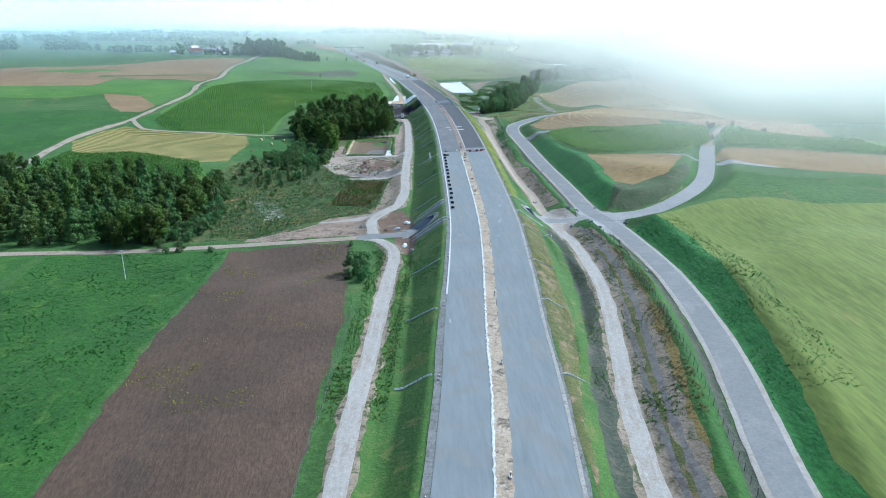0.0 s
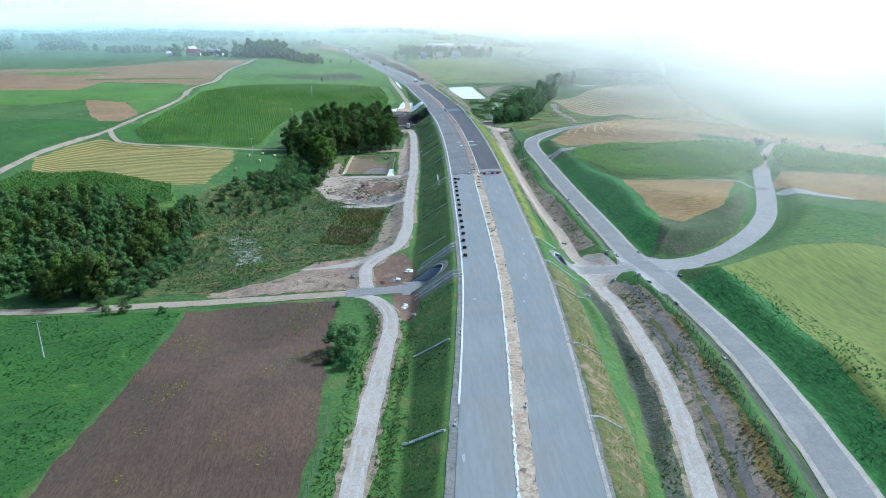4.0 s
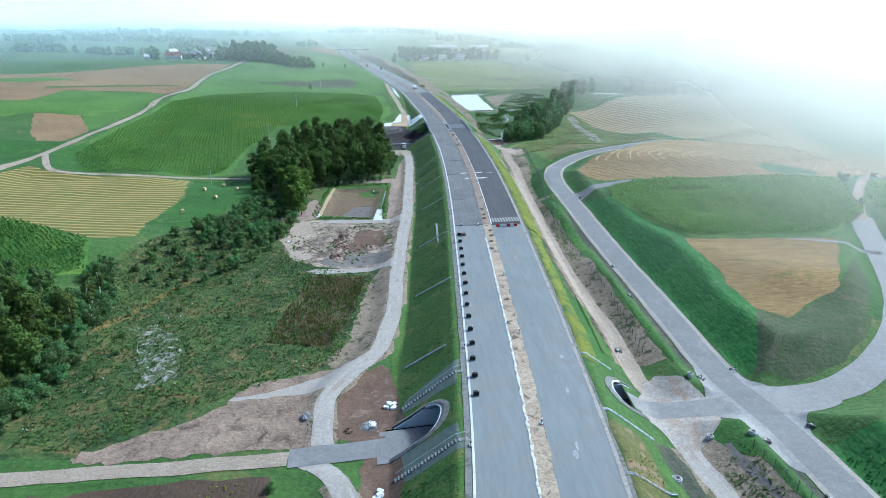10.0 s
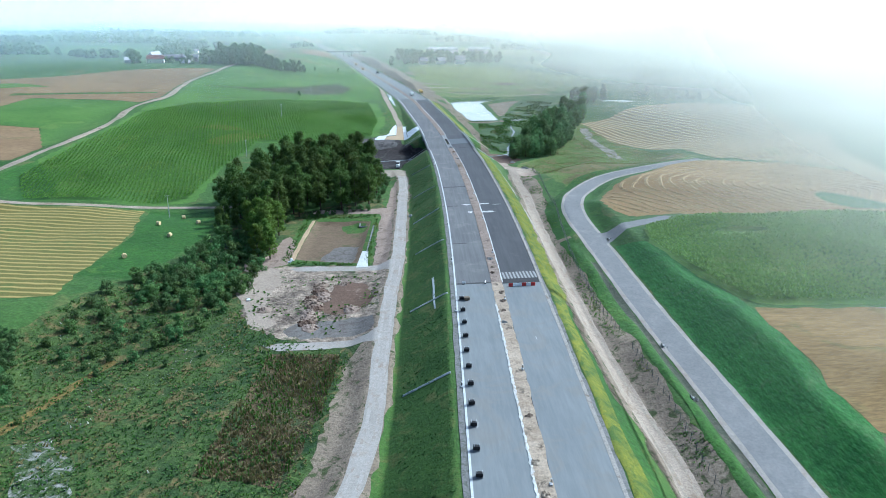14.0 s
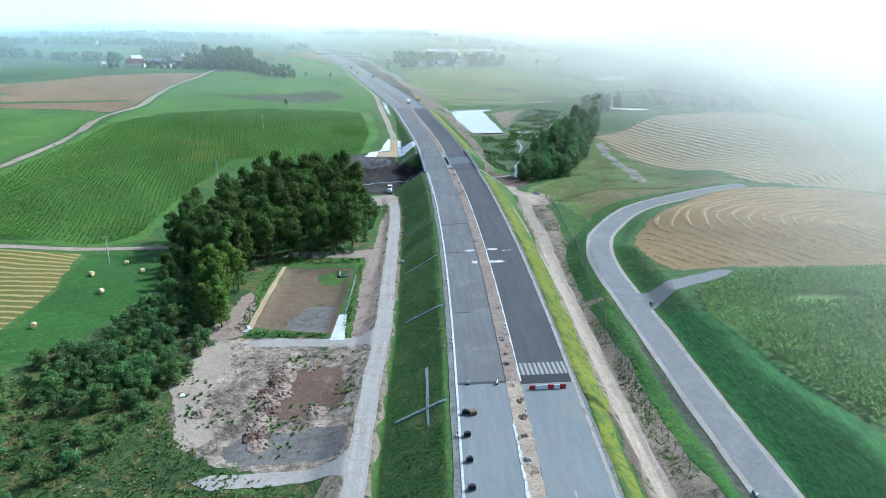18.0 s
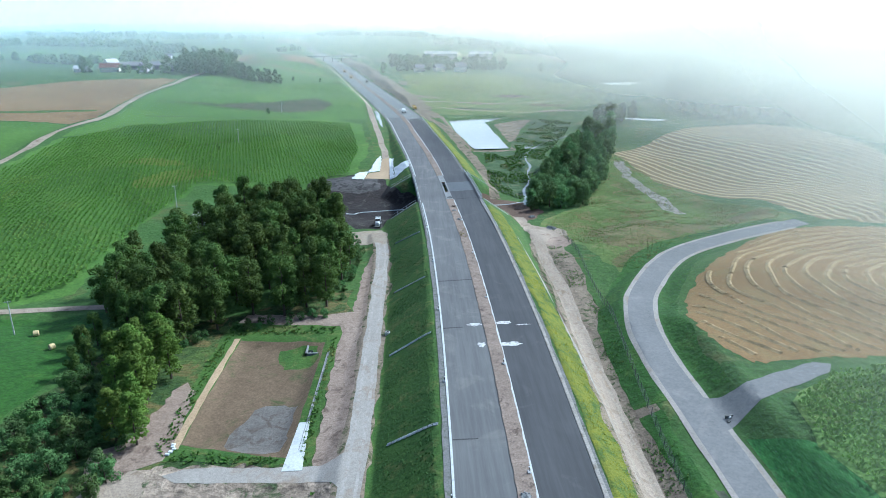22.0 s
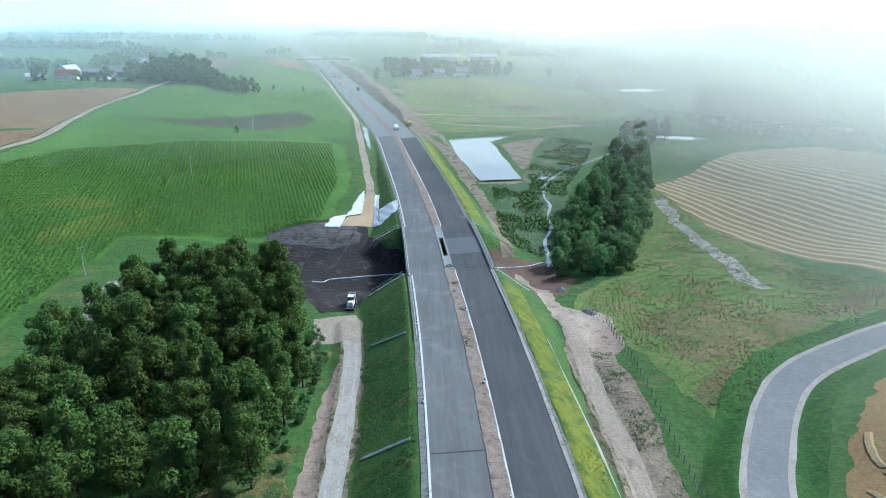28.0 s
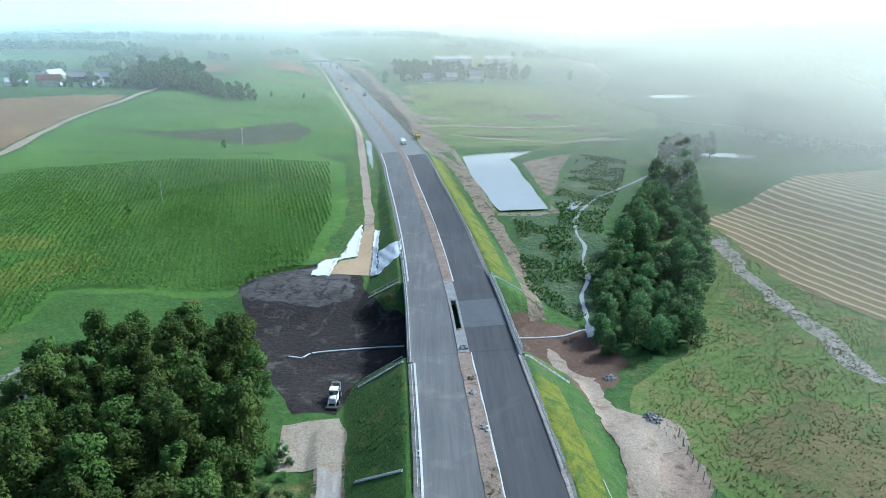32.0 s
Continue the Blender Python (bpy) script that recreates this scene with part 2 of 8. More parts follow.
M["leaf_bright"] = surface("bright_leaves", (0.099, 0.208, 0.027), (0.253, 0.378, 0.0675), None, grain=0.7, broad=0.12, bump=0, vary=0.2, local=True, thin=0.4)
M["bark"] = surface("bark", (0.07, 0.055, 0.04), (0.16, 0.13, 0.10), None, grain=4, broad=0.6, bump=0.6, depth=0.05, local=True)
M["birch"] = surface("birch_bark", (0.45, 0.43, 0.38), (0.62, 0.60, 0.55), (0.06, 0.05, 0.05), grain=3, broad=0.8, bump=0.3, depth=0.03, local=True, patch_at=(0.6, 0.66))
M["white"] = surface("white_sheet", (0.48, 0.52, 0.55), (0.66, 0.69, 0.70), None, grain=1.4, broad=0.3, bump=0.6, depth=0.1, rough=0.6, speck=0.1)
M["foil"] = surface("dusty_foil", (0.36, 0.37, 0.36), (0.60, 0.61, 0.60), (0.30, 0.25, 0.19), grain=1.4, broad=0.4, bump=0.6, depth=0.1, rough=0.6, patch_at=(0.52, 0.62), patch_scale=0.6)
M["steel"] = surface("galvanised_steel", (0.36, 0.38, 0.39), (0.52, 0.54, 0.55), None, grain=3, broad=0.5, bump=0.1, depth=0.01, rough=0.45, metal=0.6)
M["stone"] = surface("grey_stone", (0.22, 0.23, 0.23), (0.40, 0.41, 0.41), (0.15, 0.15, 0.15), grain=2.0, broad=0.4, bump=0.6, depth=0.1, patch_at=(0.55, 0.7))
M["black"] = surface("black_rubber", (0.012, 0.012, 0.013), (0.03, 0.03, 0.032), None, grain=4, broad=1, bump=0.2, depth=0.02, rough=0.6)
M["red"] = surface("red_plastic", (0.50, 0.035, 0.03), (0.62, 0.06, 0.05), None, grain=3, broad=1, bump=0.1, depth=0.01, rough=0.45)
M["white_plastic"] = surface("white_plastic", (0.70, 0.70, 0.70), (0.82, 0.82, 0.80), None, grain=3, broad=1, bump=0.1, depth=0.01, rough=0.45)
M["roof_red"] = surface("red_roof_tiles", (0.18, 0.06, 0.045), (0.28, 0.10, 0.07), None, grain=2, broad=0.4, bump=0.3)
M["roof_grey"] = surface("grey_roof", (0.22, 0.22, 0.23), (0.34, 0.34, 0.35), None, grain=2, broad=0.4, bump=0.3)
M["plaster"] = surface("pale_plaster", (0.55, 0.53, 0.48), (0.72, 0.70, 0.65), None, grain=2, broad=0.4, bump=0.2)
M["glass_dark"] = surface("window_glass", (0.02, 0.025, 0.03), (0.03, 0.035, 0.04), None, grain=1, broad=1, rough=0.08, bump=0, spec=0.8)
M["yellow"] = surface("yellow_paint", (0.55, 0.33, 0.03), (0.68, 0.42, 0.05), None, grain=3, broad=1, bump=0.1, depth=0.01, rough=0.45)
M["wood"] = surface("weathered_wood", (0.16, 0.12, 0.085), (0.32, 0.26, 0.19), None, grain=3, broad=0.7, bump=0.4, depth=0.02)
M["bare_stone"] = surface("stony_ground", (0.20, 0.20, 0.17), (0.46, 0.45, 0.42), (0.07, 0.11, 0.035), grain=1.6, broad=0.3, bump=0.9, depth=0.3, patch_at=(0.42, 0.52), patch_scale=0.35)
M["slope_dry"] = surface("patchy_slope", (0.06, 0.085, 0.02), (0.17, 0.165, 0.05), (0.27, 0.19, 0.12), grain=1.1, broad=0.12, bump=0.8, depth=0.25, patch_at=(0.5, 0.64))
M["dirt_weedy"] = surface("weedy_earth", (0.17, 0.13, 0.095), (0.37, 0.30, 0.22), (0.07, 0.09, 0.03), grain=0.9, broad=0.16, bump=0.9, depth=0.3, patch_at=(0.52, 0.62))
M["soil_red"] = surface("red_brown_soil", (0.10, 0.062, 0.042), (0.20, 0.13, 0.09), (0.27, 0.20, 0.15), grain=0.8, broad=0.14, bump=0.6, depth=0.15, patch_at=(0.58, 0.72))
M["reeds"] = surface("brown_reeds", (0.055, 0.05, 0.02), (0.16, 0.11, 0.05), (0.05, 0.09, 0.025), grain=1.3, broad=0.09, bump=1.0, depth=0.5, patch_at=(0.52, 0.64))
M["dirt_dug"] = surface("churned_earth", (0.101, 0.0783, 0.0607), (0.567, 0.459, 0.351), (0.0743, 0.108, 0.0405), grain=0.45, broad=0.10, bump=1.0, depth=0.9, patch_at=(0.55, 0.64), contrast=(0.38, 0.64))
M["dirt_pink"] = surface("pinkish_earth", (0.25, 0.18, 0.14), (0.44, 0.35, 0.28), (0.16, 0.115, 0.085), grain=1.0, broad=0.14, bump=0.7, depth=0.2, patch_at=(0.54, 0.68))
M["basin"] = surface("basin_soil", (0.13, 0.092, 0.055), (0.23, 0.165, 0.105), (0.085, 0.10, 0.035), grain=0.8, broad=0.09, bump=0.6, depth=0.15, patch_at=(0.55, 0.7))
M["pad"] = surface("sandy_pad", (0.30, 0.25, 0.19), (0.46, 0.40, 0.32), (0.36, 0.28, 0.20), grain=0.9, broad=0.2, bump=0.4, depth=0.08)
M["rough_dry"] = surface("dry_weeds", (0.085, 0.155, 0.03), (0.185, 0.25, 0.06), (0.24, 0.205, 0.085), grain=0.6, broad=0.05, bump=0.5, depth=0.3, patch_at=(0.5, 0.66))
M["rough_brown"] = surface("brown_weeds", (0.12, 0.115, 0.04), (0.25, 0.205, 0.09), (0.10, 0.15, 0.035), grain=0.7, broad=0.08, bump=0.5, depth=0.3, patch_at=(0.5, 0.66))
M["stony"] = surface("pale_stones", (0.272, 0.248, 0.208), (0.48, 0.448, 0.392), (0.096, 0.112, 0.048), grain=1.2, broad=0.3, bump=0.9, depth=0.3, patch_at=(0.52, 0.64), patch_scale=0.4)
M["marsh"] = surface("marsh_grass", (0.036, 0.09, 0.036), (0.12, 0.18, 0.07), (0.2, 0.2, 0.1), grain=0.6, broad=0.08, bump=1.0, depth=0.6, patch_at=(0.55, 0.68))
M["orange_grass"] = surface("orange_grass", (0.16, 0.12, 0.03), (0.30, 0.21, 0.06), (0.07, 0.11, 0.03), grain=1.2, broad=0.16, bump=0.9, depth=0.3, patch_at=(0.52, 0.66))
M["road_dusty"] = surface("dusty_road", (0.32, 0.29, 0.26), (0.45, 0.42, 0.38), (0.36, 0.28, 0.22), grain=0.8, broad=0.12, bump=0.3, depth=0.05)
M["channel"] = surface("channel_concrete", (0.38, 0.40, 0.40), (0.54, 0.56, 0.55), (0.30, 0.30, 0.29), grain=1.5, broad=0.2, bump=0.2, depth=0.02, patch_at=(0.56, 0.7), speck=0.1)
M["tube_steel"] = surface("corrugated_steel", (0.30, 0.34, 0.37), (0.42, 0.46, 0.48), None, grain=2, broad=0.3, bump=0.1, depth=0.01, rough=0.55, metal=0.4, speck=0.1)
M["wall_concrete"] = surface("wall_concrete", (0.42, 0.46, 0.49), (0.55, 0.59, 0.61), None, grain=1.2, broad=0.25, bump=0.2, depth=0.02, speck=0.08)
M["mesh_net"] = surface("erosion_net", (0.09, 0.13, 0.11), (0.18, 0.22, 0.19), None, grain=1.5, broad=0.3, bump=0.5, depth=0.1)
M["channel_warm"] = surface("earthy_kerb", (0.304, 0.28, 0.248), (0.48, 0.456, 0.416), (0.208, 0.168, 0.128), grain=1.5, broad=0.25, bump=0.3, depth=0.03, patch_at=(0.54, 0.7))
M["stone_dark"] = surface("dark_grey", (0.05, 0.05, 0.052), (0.12, 0.12, 0.12), None, grain=2, broad=0.4, bump=0.3, depth=0.03)
M["asphalt_black"] = surface("black_asphalt", (0.03, 0.03, 0.033), (0.055, 0.055, 0.06), None, grain=2, broad=0.3, bump=0.3, depth=0.02, rough=0.8)
M["asphalt_blue"] = surface("smooth_deck", (0.0998, 0.109, 0.122), (0.139, 0.149, 0.162), None, grain=0.8, broad=0.1, bump=0.1, depth=0.01, rough=0.6, speck=0.1)
M["milled"] = rowed("milled_asphalt", (0.10, 0.10, 0.10), (0.17, 0.17, 0.17), 0.9, 2, (0.26, 0.26, 0.255), wobble=0.8, bump=0.3, depth=0.03)
M["lime"] = surface("lime_dust", (0.42, 0.42, 0.41), (0.62, 0.62, 0.60), (0.20, 0.20, 0.20), grain=1.2, broad=0.4, bump=0.1, depth=0.01, patch_at=(0.5, 0.62))
M["dust"] = surface("dust", (0.33, 0.34, 0.34), (0.45, 0.45, 0.43), None, grain=1, broad=0.3, bump=0.1, depth=0.01)
M["dust_light"] = surface("pale_dust", (0.18, 0.18, 0.18), (0.28, 0.27, 0.26), None, grain=0.8, broad=0.15, bump=0.1, depth=0.01)
M["rail_steel"] = surface("bright_zinc", (0.55, 0.57, 0.58), (0.68, 0.70, 0.70), None, grain=3, broad=0.5, bump=0, rough=0.4, metal=0.3)
M["water_dark"] = surface("dark_water", (0.03, 0.04, 0.04), (0.05, 0.06, 0.06), None, grain=0.5, broad=0.1, rough=0.08, bump=0, spec=0.6)
M["bale"] = surface("loose_straw", (0.48, 0.37, 0.18), (0.74, 0.60, 0.33), None, grain=2.5, broad=0.4, bump=0.8, depth=0.1)
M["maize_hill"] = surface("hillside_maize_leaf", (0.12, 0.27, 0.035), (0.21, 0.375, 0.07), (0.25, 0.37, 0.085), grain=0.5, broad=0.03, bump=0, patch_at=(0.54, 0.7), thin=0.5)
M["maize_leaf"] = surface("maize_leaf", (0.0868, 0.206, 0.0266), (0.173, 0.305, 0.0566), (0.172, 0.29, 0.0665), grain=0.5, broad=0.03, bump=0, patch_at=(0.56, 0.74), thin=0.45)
# brighter copy of maize_leaf: eastern sun and haze are in the colour
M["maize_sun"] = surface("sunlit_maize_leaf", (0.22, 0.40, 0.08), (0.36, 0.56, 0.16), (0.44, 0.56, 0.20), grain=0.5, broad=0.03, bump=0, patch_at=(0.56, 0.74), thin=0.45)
# field colour to match, lightened for the same sun and haze
M["maize_sun_field"] = surface("sunlit_maize_field", (0.08, 0.18, 0.03), (0.15, 0.27, 0.055), (0.18, 0.27, 0.06), grain=0.8, broad=0.03, bump=0.6, depth=0.3)
M["weed"] = surface("weed_leaf", (0.05, 0.14, 0.02), (0.15, 0.27, 0.05), (0.23, 0.25, 0.07), grain=0.5, broad=0.05, bump=0, patch_at=(0.53, 0.66), thin=0.4, patch_scale=0.09)
M["weed_dark"] = surface("dark_weed_leaf", (0.035, 0.10, 0.025), (0.09, 0.18, 0.045), (0.13, 0.17, 0.05), grain=0.6, broad=0.07, bump=0, patch_at=(0.58, 0.75), thin=0.4)
M["slope_leaf"] = surface("slope_grass_leaf", (0.04, 0.17, 0.03), (0.11, 0.30, 0.055), (0.14, 0.27, 0.07), grain=0.6, broad=0.07, bump=0, patch_at=(0.56, 0.72), thin=0.4)
M["weed_meadow"] = surface("meadow_leaf", (0.12, 0.215, 0.045), (0.22, 0.31, 0.075), (0.26, 0.25, 0.09), grain=0.5, broad=0.05, bump=0, patch_at=(0.53, 0.66), thin=0.4, patch_scale=0.09)
M["weed_dry"] = surface("dry_weed_leaf", (0.18, 0.155, 0.065), (0.33, 0.285, 0.125), None, grain=0.6, broad=0.07, bump=0, thin=0.4)
M["weed_white"] = surface("white_weed", (0.30, 0.32, 0.24), (0.50, 0.50, 0.42), None, grain=0.8, broad=0.1, bump=0)
M["weed_yellow"] = surface("yellow_weed", (0.20, 0.25, 0.02), (0.40, 0.39, 0.03), (0.17, 0.24, 0.03), grain=0.8, broad=0.1, bump=0, patch_at=(0.56, 0.68), thin=0.4)
M["clover_leaf"] = surface("clover_leaf", (0.0289, 0.116, 0.0144), (0.0613, 0.202, 0.0253), None, grain=0.8, broad=0.08, bump=0, thin=0.4)
M["hill"] = surface("hill_meadow_grass", (0.055, 0.145, 0.02), (0.13, 0.245, 0.04), (0.175, 0.265, 0.05), grain=0.5, broad=0.02, bump=0.6, depth=0.3, patch_at=(0.58, 0.74))
M["straw_pale"] = surface("pale_stubble", (0.20, 0.125, 0.06), (0.34, 0.235, 0.12), (0.16, 0.16, 0.06), grain=0.6, broad=0.03, bump=0.5, depth=0.15, stretch=(0.25, 1, 1), turn=20, broad_mix=0.5, patch_at=(0.56, 0.74))
M["scrub_grey"] = surface("grey_scrub", (0.05, 0.075, 0.035), (0.13, 0.125, 0.075), (0.06, 0.10, 0.03), grain=0.5, broad=0.06, bump=0.8, depth=0.4)
M["windrow"] = surface("loose_straw", (0.389, 0.277, 0.13), (0.543, 0.413, 0.212), (0.33, 0.236, 0.106), grain=2.0, broad=0.3, bump=0.6, depth=0.1)
M["straw_rows"] = rowed("straw_rows", (0.20, 0.15, 0.07), (0.29, 0.225, 0.11), 4.2, 20, (0.345, 0.275, 0.145), sharp=(0.55, 0.98), wobble=1.6, bump=0.5, depth=0.3, patch=(0.18, 0.20, 0.07))
M["slope_grey"] = surface("sparse_slope_grass", (0.035, 0.065, 0.022), (0.09, 0.125, 0.045), (0.13, 0.12, 0.075), grain=0.9, broad=0.08, bump=0.8, depth=0.25, patch_at=(0.52, 0.72))
M["road_pale"] = surface("pale_road", (0.27, 0.265, 0.26), (0.38, 0.375, 0.365), (0.34, 0.31, 0.28), grain=0.7, broad=0.07, bump=0.2, depth=0.03, patch_at=(0.54, 0.7), speck=0.1)
M["gravel_worn"] = surface("worn_gravel", (0.36, 0.335, 0.305), (0.52, 0.485, 0.44), (0.36, 0.31, 0.26), grain=1.2, broad=0.3, bump=0.3, depth=0.05, patch_at=(0.5, 0.64), speck=0.12)
M["fence_wire"] = surface("grey_fence_wire", (0.10, 0.105, 0.11), (0.17, 0.175, 0.18), None, grain=3, broad=0.5, bump=0.1, depth=0.01, rough=0.6)
M["collar"] = surface("collar_stone", (0.17, 0.17, 0.165), (0.28, 0.275, 0.265), (0.13, 0.14, 0.11), grain=1.5, broad=0.3, bump=0.5, depth=0.06)
M["ditch_dark"] = surface("grey_weedy_bank", (0.035, 0.05, 0.03), (0.10, 0.11, 0.075), (0.13, 0.12, 0.09), grain=1.2, broad=0.12, bump=0.9, depth=0.3, patch_at=(0.52, 0.68))
M["road_mid"] = surface("dusty_paving", (0.21, 0.21, 0.21), (0.31, 0.31, 0.305), (0.34, 0.32, 0.29), grain=0.7, broad=0.1, bump=0.2, depth=0.03, patch_at=(0.52, 0.68), speck=0.1)
M["leaf_willow"] = surface("willow_leaves", (0.052, 0.137, 0.039), (0.195, 0.338, 0.111), None, grain=0.5, broad=0.12, bump=0, vary=0.3, local=True, thin=0.35)
M["soil_wet"] = surface("wet_grey_soil", (0.14, 0.125, 0.11), (0.23, 0.215, 0.20), (0.12, 0.10, 0.08), grain=0.9, broad=0.2, bump=0.4, depth=0.08, rough=0.6)
M["soil_grey"] = surface("dry_grey_soil", (0.045, 0.042, 0.042), (0.16, 0.15, 0.145), (0.03, 0.028, 0.028), grain=0.6, broad=0.14, bump=0.9, depth=0.4, stretch=(0.5, 1, 1), patch_at=(0.5, 0.62))
M["median_brown"] = surface("median_earth", (0.20, 0.15, 0.12), (0.40, 0.32, 0.26), (0.12, 0.09, 0.07), grain=1.0, broad=0.25, bump=0.8, depth=0.2, patch_at=(0.56, 0.68))
# lighter copy of the willow leaves, with the haze veil put into the colour
M["leaf_hazy"] = surface("haze_paled_leaves", (0.0975, 0.215, 0.078), (0.312, 0.481, 0.182), None, grain=0.5, broad=0.1, bump=0, vary=0.25, local=True, thin=0.4)
M["leaf_alder"] = surface("alder_leaves", (0.027, 0.0795, 0.0144), (0.199, 0.286, 0.0596), None, grain=0.5, broad=0.1, bump=0, vary=0.22, local=True, thin=0.35)

# ---- the lie of the land ----
from mathutils.geometry import tessellate_polygon


def spline(pts, step=2.0):
    """Points of a smooth line through the given ones, about step metres apart."""
    p = np.array(pts, float)
    q = np.vstack([2 * p[0] - p[1], p, 2 * p[-1] - p[-2]])
    out = []
    for i in range(1, len(q) - 2):
        a, b, c, d = q[i - 1:i + 3]
        n = max(2, int(np.linalg.norm((c - b)[:2]) / step))
        for t in np.arange(n) / n:
            out.append(0.5 * (2 * b + (c - a) * t + (2 * a - 5 * b + 4 * c - d) * t * t + (3 * b - a - 3 * c + d) * t ** 3))
    return np.vstack([out, p[-1]])


HIGHWAY = spline([(-45, -300, 5.8), (-8, -60, 6), (6, 40, 5.8), (12.9, 94, 5.9), (15.3, 120, 5.9), (20, 165, 6.2), (23.4, 210, 6.3), (26.6, 305, 6.5),
                  (27.7, 357, 6.5), (27.8, 400, 6.4), (27, 445, 6.1), (25, 488, 5.7), (23.4, 520, 5.4), (19.5, 570, 5), (12, 640, 4.5), (5.0, 697, 4.7), (-14, 800, 4.7), (-29, 875, 4.6),
                  (-64, 1050, 5), (-95, 1195, 6), (-136, 1360, 7.1), (-173, 1500, 8), (-232, 1795, 8.7), (-290, 2120, 9.1), (-342, 2480, 9.5), (-465, 3371, 10.5), (-560, 4000, 11)], 4.0)
TRACK_WEST = spline([(-20, 0, 5), (-15, 60, 3.2), (-12.8, 99, 2.3), (-11.2, 117, 1.4), (-9.6, 140, 0.5), (-7.4, 168, -0.4), (-6.2, 184, -0.8), (-7.3, 194, -1.1), (-11, 201.5, -1.6), (-16, 206, -1.9)])
CROSS_WEST = spline([(-420, 192, 0), (-250, 196, -2), (-132, 202.5, -3.6), (-97, 204.3, -4.4), (-58, 206, -3.7), (-38, 206.2, -2.9), (-19, 206.8, -2.2)])
CROSS_ROAD = spline([(-19, 206.8, -2.2), (-8, 208, -2), (3, 209.6, -1.7), (14, 211, -1.5), (32, 213.6, -1.1), (43.5, 215.4, -0.7), (58.9, 215.9, -0.3), (68, 217.5, 0.1)])
TRACK_NORTH = spline([(-13, 207, -2), (-14, 214, -1.8), (-14.4, 224, -1.8), (-11, 233, -1.6), (-5.2, 243, -1.3), (-2.4, 262, -1.2), (-1.7, 288, -1.2), (-0.9, 318, -1.1), (0.6, 345, -1.1), (1, 380, -1.3), (1.2, 430, -1.5), (0.6, 455, -2), (-1.5, 470, -2.4)])
ACCESS = spline([(20, -160, 5.9), (42, 20, 4.4), (52, 70, 3.6), (58.2, 94.5, 3.2), (64, 118.5, 2.8), (68.7, 151, 2.2), (70.2, 176, 1.2), (69.3, 208, 0.2), (66.2, 226, 0), (65, 257, 1), (63.1, 298, 2.5), (61.9, 342, 4.4),
                 (62, 369, 4.8), (65, 388, 5), (72.5, 405, 4.4), (89.5, 428, 4.2), (113, 441, 5.2), (139, 450, 6.5), (165, 458, 8.2), (230, 490, 12.8)])
BRANCH = spline([(66, 217, 0), (74, 217.5, 0.4), (80, 217.6, 0.7), (92, 221.5, 2.1), (107, 233, 4), (121, 250.6, 4.8), (133, 273.5, 6.2), (145, 299.8, 7.8), (160, 326, 9.5), (173, 343, 10.3), (179, 350, 10.4), (186, 352, 10.3)])
TRACK_EAST = spline([(20, 0, 4.9), (31, 60, 3.4), (36.9, 96, 2.3), (42.8, 122, 1.7), (48.9, 153, 1.2), (51.1, 185, 0.5), (50, 203, -0.1), (52, 215, -0.4)])
TRACK_EAST_N = spline([(51, 215, -0.5), (48.5, 226, 0), (48.6, 247, 0.6), (47, 265, 1.1), (46.4, 291, 1.9), (47.3, 332, 2.1), (49.5, 380, 1.5), (51.4, 407, 1.3), (51.8, 434, 0.6), (53.2, 452, -0.1), (54, 460, -0.4), (54.4, 466, -0.7)])
FARM_TRACK = spline([(-180, 438, 4.7), (-165, 413, 3), (-150, 406.5, 2), (-125, 408, 0.3), (-101, 409, -1.5), (-80, 415, -3.6), (-66, 415, -3.6)])
HILL_TRACK = spline([(-172, 240, 2), (-179, 298, 3.5), (-186, 350, 4), (-187, 390, 4), (-181, 440, 4.7), (-178, 500, 6.8), (-178, 560, 8.4), (-188, 612, 9.4), (-188, 645, 10.2), (-183, 668, 11), (-188, 725, 13.8), (-191, 755, 15.2), (-187, 785, 17), (-182, 825, 19.2), (-178, 862, 21.4), (-172, 900, 22.5)], 6)
ROADS = [(TRACK_WEST, 2.4, 0.35), (CROSS_WEST, 2.6, 0.3), (CROSS_ROAD, 3.4, 0.6), (TRACK_NORTH, 2.4, 0.4), (ACCESS, 4.6, 0.62), (BRANCH, 4.4, 0.5),
         (TRACK_EAST, 2.2, 0.4), (TRACK_EAST_N, 2.2, 0.4), (FARM_TRACK, 2.0, 0.2), (HILL_TRACK, 2.0, 0.2)]
BRIDGE = (487.0, 525.0)                # where the highway leaves its embankment
PAVED, SHOULDER = 10.9, 13.0           # half widths of the highway
SPOTS_WEST = [(-60, 200, -3.9), (-30, 200, -2.5), (-84, 177, -3), (-24, 140, 0.8), (-24, 95, 1.8), (-60, 90, -0.4), (-33, 245, -3.1), (-68, 286, -5.3), (-28, 294, -3.7),
              (-30, 340, -3.3), (-31, 395, -3.5), (-10, 408, -2.1), (-80, 416, -3.9), (-11, 472, -3.1), (-8, 508, -5.5), (-45, 500, -6.2), (-60, 455, -4.9),
              (-100, 220, -4.4), (-130, 120, -3), (-103, 316, 1.2), (-140, 310, 1.6), (-140, 260, -1), (-100, 262, -3), (-130, 400, 0.5), (-104, 380, -0.5), (-84, 504, -1.2), (-84, 540, 1), (-130, 480, 3), (-130, 560, 5.5), (-84, 608, 3.6), (-79, 706, 7.4), (-240, 480, 7), (-220, 400, 5)]
